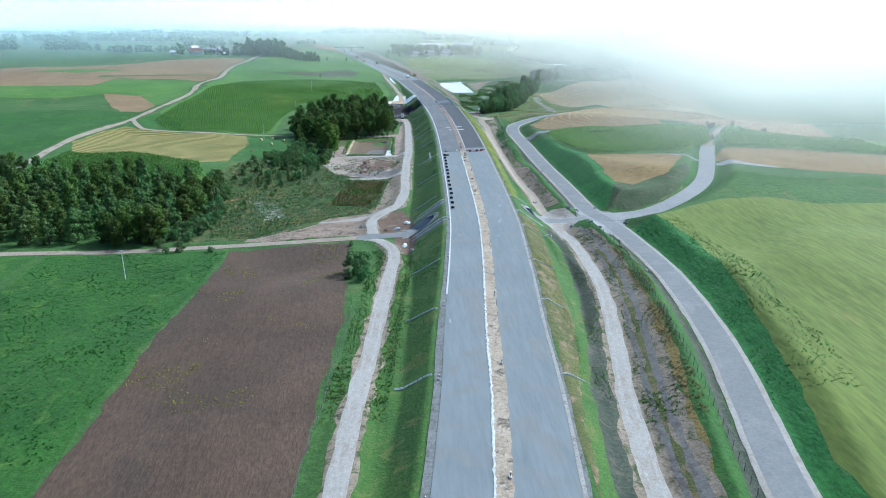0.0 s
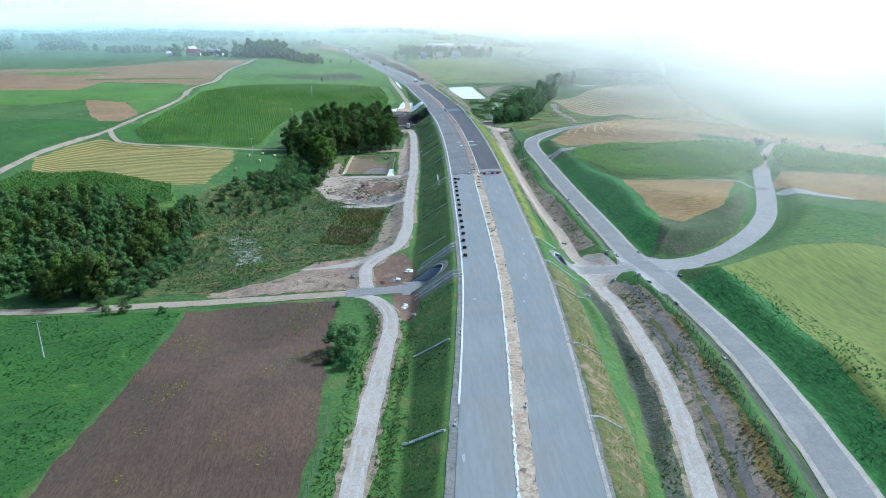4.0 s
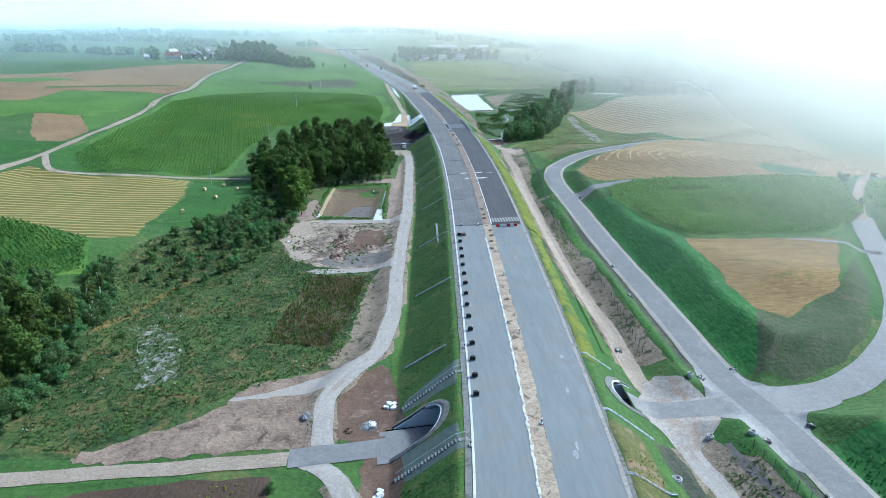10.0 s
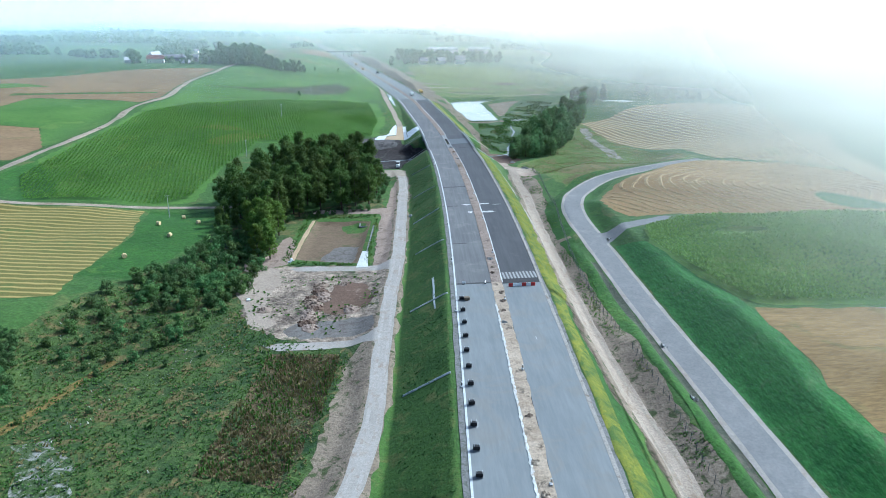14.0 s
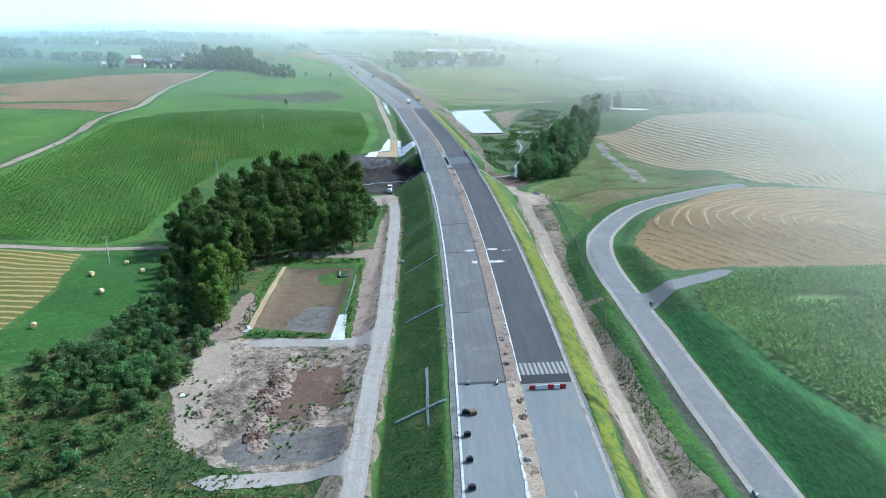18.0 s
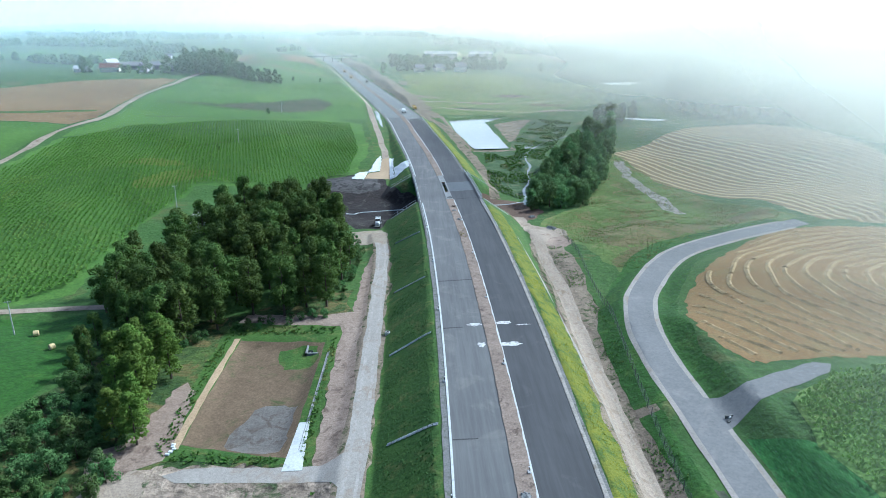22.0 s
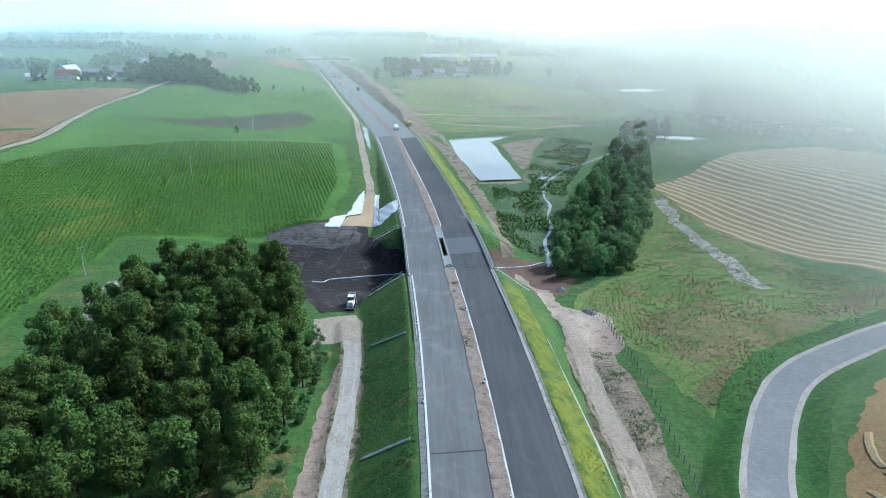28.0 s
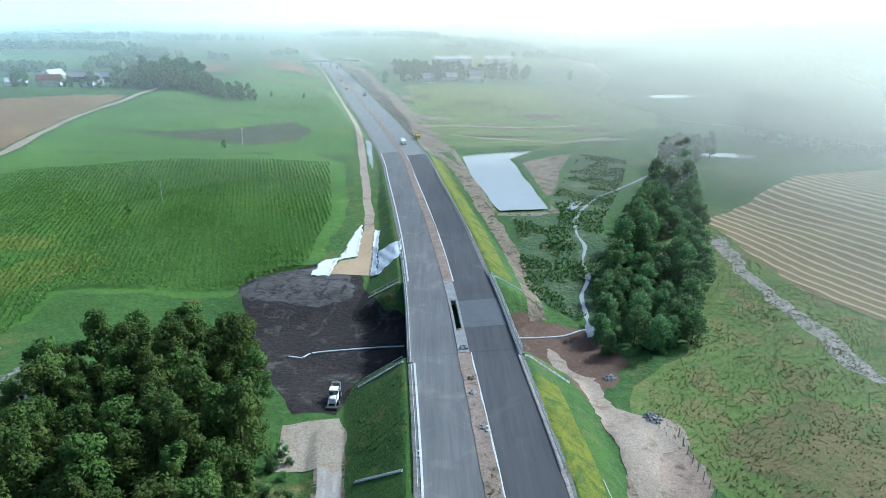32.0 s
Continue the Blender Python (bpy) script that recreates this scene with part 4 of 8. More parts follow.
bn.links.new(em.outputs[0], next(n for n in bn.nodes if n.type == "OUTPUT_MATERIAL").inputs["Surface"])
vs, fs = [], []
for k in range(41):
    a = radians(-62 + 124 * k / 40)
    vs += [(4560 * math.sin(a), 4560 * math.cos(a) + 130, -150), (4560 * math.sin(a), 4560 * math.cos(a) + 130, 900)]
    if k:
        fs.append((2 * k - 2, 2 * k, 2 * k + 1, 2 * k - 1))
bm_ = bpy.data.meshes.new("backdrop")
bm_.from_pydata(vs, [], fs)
place("backdrop", bm_, bd, "glowing backdrop of white hazy sky along the horizon", "sky")

# ---- fields and bare ground, laid on the sheet ----
FIELD = [0]


def field(name, pts, material, label, lift=0.05, rag=0.7, category="field"):
    FIELD[0] += 1
    return place(name, drape([ragged(pts, rag, 4.0, FIELD[0])], lift), material, label, category)


field("tilled_field", [(-60.5, 60), (-60, 201.2), (-21, 202.8), (-19, 165), (-17.6, 142), (-19.5, 102), (-21, 60)], M["brown"], "bare brown tilled field beside the gravel track")
field("clover_field", [(-62, 60), (-61, 201), (-118, 201), (-112, 130), (-120, 60)], M["lush"], "bright green clover field beside the tilled field")
field("clover_field", [(-124, 60), (-116, 130), (-121, 200), (-230, 202), (-230, 60)], M["lush"], "green grass field by the forest road")
field("crop_field", [(83, 203), (84.5, 175), (78.5, 138), (69, 100), (61.5, 76), (58, 50), (300, 60), (300, 190), (139, 203), (128.5, 212), (108, 214)], M["crop"], "pale green young crop field above the road cutting", rag=0.35)
field("stubble_field", [(82.5, 289), (125, 285), (122.4, 276.8), (107, 254), (88, 241), (82, 245.5)], M["straw"], "small golden stubble field on the cutting's top")
field("maize_field", [(74.5, 333), (76.5, 345.5), (89, 353), (130, 355), (166, 351), (163, 336), (149, 305), (126, 288), (84, 290), (80, 300)], M["maize_sun_field"], "green maize field with a bare hollow")
field("swath_field", smooth([(76.7, 389.8), (87.6, 407), (112.6, 430), (137.3, 438), (168, 442), (187, 428), (210, 410), (240, 380), (220, 318), (194, 330), (186, 354), (160, 356.5), (91, 359), (76, 360), (72.8, 375)]), M["swath"], "golden stubble field with curved straw swaths")
field("stubble_field", [(119, 590), (176, 627), (222, 637), (228, 560), (224, 500), (214, 437), (206, 414), (187, 432), (168, 446), (148, 452), (141, 487), (123, 531)], M["straw_rows"], "wide hazy stubble field with pale straw rows")


def patch(name, outlines, material, label, lift=0.05, category="ground"):
    return place(name, drape(outlines, lift), material, label, category)


field("maize_field", [(-22, 677), (-12, 600), (-17, 554), (-35, 535), (-84, 530), (-90, 470), (-86, 424), (-101, 412), (-125, 412), (-150, 411), (-164, 418), (-174, 442), (-173, 500), (-173, 560), (-180, 608), (-160, 648), (-110, 670), (-40, 700)], M["hill"], "tall green maize covering the hillside", rag=1.2)
field("hill_meadow", [(-40, 700), (-110, 670), (-160, 648), (-181, 612), (-183, 645), (-178, 668), (-183, 725), (-186, 755), (-182, 785), (-177, 825), (-172, 862), (-120, 848), (-60, 838), (-44, 838), (-26, 760), (-20, 700)], M["hill"], "green hill meadow with mowing lines", 0.08, 0.9)
field("bean_field", [(-184, 365), (-182, 398), (-177, 416), (-163, 410), (-150, 403.5), (-125, 404.5), (-99, 405), (-91, 372), (-91, 334), (-89, 318), (-103, 317), (-118, 327), (-149, 341), (-175, 342)], M["beans"], "yellowing ripe field beside the farm track")
field("hay_meadow", [(-97, 405), (-72, 412), (-66, 385), (-70, 352), (-76, 333), (-90, 333), (-90, 372)], M["lush"], "mown green hay meadow with bales")
field("green_wedge", [(-173, 470), (-177, 438), (-163, 417), (-149, 411), (-140, 416), (-150, 440)], M["lush"], "bright green grass between track and maize", 0.1)
field("green_field", [(-191, 398), (-185, 440), (-182, 468), (-200, 464), (-225, 470), (-330, 455), (-330, 345), (-190, 342)], M["lush"], "deep green field beside the farm track", 0.1)
field("stubble_field", [(-246, 552), (-216, 552), (-186, 498), (-185, 470), (-199, 466), (-215, 490)], M["straw_pale"], "small ploughed tan field beside the farm track", 0.11)
field("green_field", [(-274, 600), (-277, 653), (-194, 649), (-192, 612), (-182, 560), (-182, 510), (-188, 500), (-216, 553), (-246, 553), (-270, 530), (-420, 520), (-420, 600)], M["hill"], "green field below the far stubble", 0.08, 1.0)
field("stubble_field", [(-420, 735), (-350, 744), (-290, 790), (-198, 822), (-187, 824), (-191, 790), (-195, 755), (-192, 725), (-187, 668), (-194, 652), (-277, 655), (-275, 600), (-330, 585), (-420, 592)], M["straw_pale"], "orange stubble field on the far hill", rag=1.5)
field("green_strip", [(-380, 690), (-330, 690), (-290, 712), (-320, 718), (-360, 706)], M["hill"], "narrow green strip across the stubble", 0.1, 1.0)
field("dark_strip", [(-300, 668), (-235, 676), (-197, 690), (-197, 696), (-240, 683), (-300, 676)], M["slope"], "dark weedy balk across the stubble", 0.1, 0.8)
field("scrub_strip", [(-170, 736), (-127, 731), (-92, 746), (-62, 765), (-47, 743), (-54, 721), (-74, 707), (-115, 720)], M["scrub_grey"], "brownish scrub strip across the hill", 0.12, 1.2)
field("weedy_balk", [(-176, 733), (-115, 717), (-74, 704), (-52, 716), (-52, 720), (-74, 708), (-115, 722), (-174, 738)], M["slope"], "dark weedy balk along the scrub strip", 0.14, 0.6)
field("weedy_balk", [(-165, 789), (-128, 786), (-76, 779), (-76, 784), (-131, 793)], M["slope"], "dark weedy balk across the hill meadow", 0.13, 0.7)
field("weed_patch", smooth([(-112, 530), (-104, 552), (-90, 560), (-80, 552), (-92, 540), (-100, 528)]), M["crop"], "pale green weedy gap in the maize", 0.12, 1.0)
field("weed_patch", smooth([(-128, 556), (-118, 568), (-100, 566), (-110, 556)]), M["crop"], "pale green weedy gap in the maize", 0.12, 1.0)
for pts, kind, lab in (
        ([(-300, 925), (-270, 905), (-180, 962), (-160, 1030), (-172, 1040), (-250, 985)], "straw_pale", "pale stubble field behind the farm"),
        ([(-150, 1035), (-120, 1000), (-96, 1010), (-110, 1060), (-140, 1062)], "straw_pale", "pale stubble field behind the grove"),
        ([(-420, 900), (-310, 925), (-260, 985), (-300, 1020), (-440, 960)], "lush", "deep green field behind the farm"),
        ([(-160, 1045), (-120, 1068), (-110, 1150), (-180, 1180), (-240, 1090)], "hill", "green meadow beside the far highway"),
        ([(-250, 1000), (-170, 1050), (-250, 1090), (-310, 1040)], "crop", "pale green field behind the farm"),
        ([(-140, 860), (-60, 845), (-50, 900), (-90, 1000), (-150, 990)], "hill", "green meadow beyond the hill"),
        ([(10, 860), (120, 830), (210, 850), (200, 930), (90, 960), (0, 975)], "crop", "pale green field before the far houses"),
        ([(130, 990), (220, 975), (330, 960), (340, 1080), (180, 1090), (130, 1040)], "crop", "pale green hazy field"),
        ([(340, 700), (620, 640), (900, 760), (700, 1000), (320, 900)], "lush", "bright green hazy field beyond the wood"),
        ([(270, 1000), (420, 960), (520, 1040), (330, 1110)], "straw_pale", "pale hazy stubble field"),
        ([(-10, 1120), (130, 1100), (160, 1180), (0, 1220)], "hill", "green meadow behind the far houses"),
        ([(130, 1180), (300, 1240), (250, 1330), (100, 1290)], "straw_pale", "pale hazy stubble field")):
    field("far_field", pts, M[kind], lab, 0.12, 2.0)
rf = random.Random(77)
for i in range(40):
    x, y = rf.uniform(-620, -120), rf.uniform(930, 1900)
    x -= 0.12 * (y - 900)
    if abs(x - np.interp(y, HIGHWAY[:, 1], HIGHWAY[:, 0])) < 60:
        continue
    l, a = rf.uniform(40, 120), rf.uniform(-0.25, 0.35)
    patch("far_balk", [ragged([(x - l, y - l * a - 3), (x + l, y + l * a - 2), (x + l, y + l * a + 3), (x - l, y - l * a + 3)], 1.0, 12, i)], M["slope" if i % 3 else "straw_pale"], "narrow weedy strip between distant fields", 0.9, "field")
FAR_KINDS = [("hill", "distant green meadow in the haze"), ("crop", "distant pale green field in the haze"), ("straw_pale", "distant tan stubble field in the haze"), ("lush", "distant deep green field in the haze"), ("hill", "distant green meadow in the haze")]
for i in range(70):
    cy = rf.uniform(1120, 3300)
    cx = rf.choice((-1, -1, 1)) * rf.uniform(90, 0.55 * cy + 100) - 0.1 * (cy - 800)
    if abs(cx - np.interp(cy, HIGHWAY[:, 1], HIGHWAY[:, 0])) < 130:
        continue
    w, d, k = rf.uniform(80, 220), rf.uniform(30, 110), rf.uniform(-40, 40)
    kind, lab = rf.choice(FAR_KINDS)
    field("far_field", [(cx - w, cy - d), (cx + w + k, cy - d * 0.8), (cx + w * 0.8, cy + d), (cx - w * 0.9 + k, cy + d * 0.9)], M[kind], lab, 0.14 + 0.01 * i, 4.0)


def side(line, a, b, y0, y1, rag=0.5, seed=1):
    """Outline of a strip beside a line, from a to b metres to its right, between two y."""
    return whole(between(line, y0, y1), a, b, rag, seed)


# slopes of the embankment

field("green_field", [(226, 640), (232, 560), (226, 500), (216, 436), (213, 410), (244, 378), (420, 300), (620, 420), (620, 700), (300, 700)], M["lush"], "bright green hazy field beyond the stubble", 0.09, 1.0)
field("maize_field", [(160, 322), (172, 340), (182, 346), (194, 328), (220, 316), (330, 290), (330, 250), (230, 276), (173, 296), (153, 299)], M["maize_sun_field"], "green maize field beside the sandy lane", 0.08, 0.5)
field("stubble_field", [(139, 282), (152, 297), (173, 294.5), (230, 274), (330, 248), (330, 205), (220, 232), (165, 252), (145, 260)], M["straw"], "pale golden stubble field below the maize", 0.09, 0.5)
field("green_patch", smooth([(152, 380), (158, 383), (166, 376), (170, 366), (164, 360), (154, 362), (150, 371)]), M["meadow"], "green patch of regrowth in the stubble", 0.10, 0.4)
patch("grass_slope", [side(HIGHWAY, -26.5, -12.3, 60, 486, 0.3, 2), side(HIGHWAY, -26, -12.3, 526, 700, 0.3, 3)], M["slope"], "dark green grassy embankment slope", 0.04, "slope")
patch("weedy_slope", [side(HIGHWAY, 12.3, 18.5, 60, 206, 0.5, 4)], M["slope_dry"], "patchy slope of dry yellow grass and bare earth", 0.04, "slope")
patch("yellow_slope", [side(HIGHWAY, 12.3, 18.2, 300, 480, 0.4, 5), side(HIGHWAY, 12.3, 19, 530, 690, 0.4, 6)], M["mown"], "yellow-green flowering slope beside the asphalt", 0.06, "slope")
patch("yellow_slope", [side(HIGHWAY, 12.3, 15.4, 224, 306, 0.5, 401)], M["mown"], "yellow-green grassy slope beside the concrete", 0.06, "slope")
patch("green_slope", [side(HIGHWAY, 14.8, 18.6, 224, 306, 0.5, 402)], M["lush"], "bright green grass at the slope's foot", 0.05, "slope")
patch("ditch_grass", [side(HIGHWAY, 18.0, 22.0, 232, 470, 0.5, 7), side(TRACK_EAST, -9, -6.0, 60, 203, 0.5, 8)], M["slope"], "dark green grass in the roadside ditch", 0.05, "ditch")
patch("weedy_bank", [side(TRACK_EAST, -6.3, -2.4, 60, 203, 0.4, 208)], M["ditch_dark"], "grey weedy bank between ditch and track", 0.055, "ditch")

# west of the highway
patch("wild_meadow", [ragged([(-100, 211), (-18, 211), (-6, 246), (-5, 330), (-6, 420), (-30, 410), (-60, 400), (-70, 350), (-76, 333), (-85, 316), (-91, 295), (-86, 280)], 1.2, 5, 51)], M["rough"], "overgrown wet meadow with weeds and dry patches", 0.03, "meadow")
patch("stony_patch", [ragged([(-68, 262), (-62, 266), (-53, 250), (-46, 236), (-54, 233), (-61, 246)], 1.5, 3, 52)], M["bare_stone"], "white stony patch showing through the weeds", 0.06)
patch("bare_earth", [ragged(smooth([(-58, 209.5), (-38, 221), (-30, 232), (-12, 238), (-9, 232), (-12, 222), (-11.5, 209.5), (-20, 209.8)]), 0.7, 3, 53)], M["dirt"], "rutted bare earth at the track junction", 0.06)
patch("bare_earth", [ragged(smooth([(-16.5, 240), (-12.5, 252), (-9, 290), (-3, 292), (-2, 250), (-6, 238)]), 0.7, 3, 54)], M["dirt_weedy"], "pale bare earth with weeds beside the track", 0.06)
patch("red_soil", [ragged(smooth([(-11, 212), (-12, 226), (-6, 236), (-2.5, 236), (0, 222), (0, 212.5)]), 0.5, 2, 55), ragged(smooth([(-6, 205.5), (0.5, 206), (0, 189), (-4.6, 190)]), 0.4, 2, 56)], M["soil_red"], "reddish-brown bare soil beside the underpass", 0.065)
patch("reed_bed", [ragged(REEDS, 0.6, 2, 57)], M["reeds"], "brown reeds in a shallow drained basin", 0.06, "reeds")
patch("dug_ground", [ragged(smooth([(-46, 336), (-42, 346), (-36, 347), (-4, 341), (-3, 300), (-26, 300.5), (-38, 312), (-42, 322)]), 1.0, 3, 58)], M["dirt_dug"], "churned-up earth with clods and weeds", 0.06)
patch("bare_earth", [ragged([(-36, 398), (-33, 408), (-12, 404), (-5, 406), (-4, 440), (-1.5, 455), (-0.5, 440), (-1, 344), (-7, 345), (-7.5, 396)], 0.4, 2, 59)], M["dirt_pink"], "pinkish-brown bare earth along the basin", 0.05)
patch("grass_rim", [ragged([(-37, 349), (-36, 404), (-7, 397.5), (-7.6, 346)], 0.5, 3, 60)], M["slope"], "weedy green rim round the filter basin", 0.07, "grass")
patch("basin_floor", [ragged(BASIN, 0.15, 3, 61)], M["basin"], "brown soil floor of the filter basin", 0.09, "basin")
patch("sand_edge", [ragged([(-33.8, 352), (-33, 395), (-31.6, 395), (-32.4, 352)], 0.15, 3, 62)], M["tan"], "yellow sandy edge of the basin", 0.12)
patch("gravel_spur", [ragged(smooth([(-29.5, 346.2), (-29.5, 342.8), (-6, 341.2), (-1, 338), (-1, 349), (-4.5, 345.6)]), 0.2, 3, 63), ragged(smooth([(-27, 297.8), (-27, 294.4), (-6, 295.4), (-2.5, 290), (-2, 304), (-5.5, 299.2)]), 0.2, 3, 64)], M["gravel"], "pale gravel turning spur", 0.12, "track")
patch("gravel_pad", [ragged([(-11.2, 474), (-0.5, 476.5), (2, 470), (2, 458), (-1, 460.5), (-10, 460.8)], 0.25, 2, 65)], M["pad"], "sandy gravel turning pad at the track's end", 0.13, "track")
patch("gravel_apron", [ragged(smooth([(-34, 226), (-22, 231.5), (-12, 238), (-6, 243), (-10, 231), (-20, 228)]), 0.4, 2, 66)], M["gravel"], "pale gravel side track", 0.10, "track")
patch("stony_patch", [ragged([(-75, 436), (-73, 470), (-77, 490), (-71, 506), (-64, 500), (-66, 474), (-69, 446)], 1.0, 3, 67)], M["bare_stone"], "stony waste strip between grove and maize", 0.06)

patch("drain_ditch", [whole(spline([(-76, 259, 0), (-72.2, 269.8, 0), (-66.4, 289, 0), (-64, 294, 0)]), 1.1, None, 0.3, 231)], M["orange_grass"], "narrow ditch full of orange reeds", 0.09, "ditch")
patch("wet_soil", [ragged(smooth([(-24, 353), (-15, 350.5), (-12.8, 358), (-14, 366), (-21, 365)]), 0.6, 2, 232)], M["soil_wet"], "wet grey soil in the basin", 0.11)
patch("basin_weeds", [ragged(smooth([(-21, 389), (-12.5, 389.5), (-12, 382), (-18, 381)]), 0.6, 2, 233)], M["slope"], "green weeds spreading over the basin floor", 0.11, "grass")
patch("bare_earth", [ragged(smooth([(-45, 343), (-36, 348), (-33.5, 352), (-35.5, 372), (-39, 372), (-42, 356), (-47, 350)]), 0.6, 2, 234)], M["dirt_pink"], "pale bare earth beside the basin", 0.075)
patch("kerb_line", [side(HIGHWAY, 18.35, 18.65, 330, 452, 0.2, 235)], M["channel_warm"], "ragged pale kerb at the slope's foot", 0.12, "kerb")

patch("sandy_earth", [ragged(smooth([(-46, 334), (-42, 345), (-37, 346), (-33, 336), (-35, 322), (-30, 308), (-35, 306), (-40, 318)]), 0.8, 2, 241)], M["sand"], "pale sandy earth along the churned ground", 0.075)
patch("dark_earth", [ragged(smooth([(-26, 301.5), (-24, 308), (-14, 310), (-5.5, 309), (-4.5, 302), (-14, 300.5)]), 0.7, 2, 242)], M["soil_wet"], "dark damp earth at the churned ground's foot", 0.08)
patch("brown_earth", [ragged(smooth([(-20, 316), (-17, 330), (-9, 332), (-6, 320), (-12, 313)]), 0.9, 2, 243)], M["soil_red"], "reddish-brown turned earth", 0.085)

# the stream valley
patch("black_soil", [ragged([(-37, 546), (-28, 553), (-14, 555), (-3, 549), (0, 536), (4, 524), (12, 518), (26, 515), (42, 513), (42, 499), (26, 497), (10, 494), (3, 490), (-1, 478), (-10, 478), (-16, 490), (-24, 500), (-31, 520)], 0.6, 3, 71)], M["black_soil"], "black peaty soil on the valley floor", 0.05)
patch("grey_soil", [ragged(smooth([(-37, 541), (-27, 549), (-13, 551), (-6, 545), (-4, 533), (-12, 529), (-22, 530), (-33, 532)]), 0.8, 2, 236)], M["soil_grey"], "dry grey soil above the dark valley floor", 0.07)
patch("brown_soil", [ragged(smooth([(40, 520), (53, 517), (60, 511), (63, 497), (56, 484), (51, 478), (47, 486), (40, 500)]), 0.7, 3, 72)], M["soil_red"], "wet brown soil beside the stream", 0.06)
patch("sandy_path", [whole(spline([(19, 712, 0), (32, 673, 0), (39, 613, 0), (44, 572, 0), (46, 545, 0), (47, 520, 0)]), 2.4, None, 0.5, 73)], M["dirt_weedy"], "sandy rutted path past the pond", 0.07, "track")
patch("sandy_path", [ragged(smooth([(46.5, 505), (49, 500), (51, 492), (54, 489), (54.6, 478), (58, 475), (65.4, 472), (65.6, 465), (61, 458), (57, 451), (51, 451), (51.4, 462), (51.2, 472), (49.6, 483), (46, 495)]), 0.5, 2, 74)], M["sand"], "sandy turning place climbing from the valley", 0.10, "track")
patch("earth_heap", [ragged(smooth([(57, 457), (61, 463), (65, 462), (64, 452), (60, 446), (57, 450)]), 0.5, 2, 416)], M["dirt_pink"], "stony bare earth inside the fence", 0.11)
patch("dry_meadow", [ragged(smooth([(73, 466), (94, 476), (107, 462), (132, 472), (136, 466), (110, 452), (90, 442), (76, 436), (71, 453)]), 2.0, 3, 417), ragged(smooth([(70, 425), (75, 432), (82, 436), (78, 428), (73, 420)]), 1.0, 3, 418)], M["rough_brown"], "brown dry weeds in the meadow", 0.06, "meadow")
patch("sandy_path", [whole(spline([(-0.5, 546, 0), (-3.3, 590, 0), (-10.4, 653, 0), (-24, 762, 0), (-45, 868, 0), (-84, 1061, 0), (-150, 1376, 0)], 4), 1.8, None, 0.3, 75)], M["sand"], "sandy haul track beside the highway", 0.09, "track")
patch("straw_mat", [ragged([(-12.2, 546), (-9.9, 556.5), (-5, 558.5), (-4.8, 580), (-1.2, 583), (0.6, 545)], 0.1, 3, 76)], M["tan"], "tan erosion mats laid on the slope", 0.13, "mat")
patch("weedy_meadow", [ragged([(58, 476), (65, 452), (69, 418), (75, 417), (91, 435), (112, 446), (143, 456), (124, 530), (119, 590), (112, 604), (90, 548), (80, 500), (64, 488)], 1.2, 4, 77)], M["rough_dry"], "dry weedy meadow in browns and greens", 0.04, "meadow")
patch("stony_patch", [whole(spline([(116, 572, 0), (113, 545, 0), (112, 520, 0), (113, 505, 0), (111, 490, 0), (113, 480, 0)]), 2.6, None, 0.9, 78)], M["stony"], "pale stony strip through the meadow", 0.07)
patch("marsh", [ragged([(46, 536), (58, 518), (72, 540), (82, 590), (104, 640), (122, 690), (96, 702), (84, 660), (68, 622), (67, 598), (50, 597)], 2.0, 4, 79)], M["marsh"], "dark green marsh along the stream", 0.04, "marsh")
patch("waste_ground", [ragged([(20, 720), (88, 722), (170, 780), (190, 860), (60, 900), (-10, 860)], 3, 12, 80)], M["rough_dry"], "brown scarred waste ground beyond the pond", 0.08)
rq = random.Random(8)
for x, y, lx, ly in ((30, 850, 22, 14), (58, 885, 20, 10), (75, 852, 16, 12), (10, 900, 16, 16), (20, 800, 26, 8), (70, 776, 34, 5), (118, 770, 18, 6), (140, 940, 16, 14), (132, 900, 14, 10), (150, 852, 22, 5), (186, 856, 18, 4), (100, 820, 22, 7), (60, 745, 26, 4), (120, 735, 20, 6), (160, 790, 18, 8)):
    ring = [(x + lx * math.cos(a) * rq.uniform(0.6, 1.2), y + ly * math.sin(a) * rq.uniform(0.6, 1.2)) for a in (6.283 * k / 11 for k in range(11))]
    patch("scraped_earth", [ragged(ring, 1.5, 4, int(x * y) % 97)], M[rq.choice(("dirt_weedy", "soil_red", "rough_dry", "scrub_grey", "dirt_weedy"))], "scraped brown earth on the waste ground", 0.12)
patch("waste_lane", [whole(spline([(16, 768, 0), (40, 775, 0), (95, 781, 0), (150, 800, 0)], 5), 1.5, None, 0.4, 411), whole(spline([(30, 747, 0), (60, 738, 0), (92, 730, 0), (126, 742, 0)], 5), 1.2, None, 0.5, 412)], M["sand"], "pale dirt lane across the waste ground", 0.14, "track")
for pts in ([(-120, 600), (-70, 640), (-40, 650), (-40, 646), (-72, 634), (-118, 594)], [(-165, 690), (-110, 684), (-60, 690), (-60, 687), (-110, 680), (-164, 685)], [(-168, 820), (-120, 812), (-70, 812), (-70, 809), (-120, 808), (-168, 815)]):
    patch("weedy_balk", [ragged(pts, 0.5, 4, 77)], M["slope"], "dark weedy balk across the hill meadow", 0.13, "field")
patch("bare_bank", [side(HIGHWAY, 13, 28, 700, 1250, 1.5, 81)], M["dirt_weedy"], "bare earth bank of the highway cutting", 0.1, "slope")

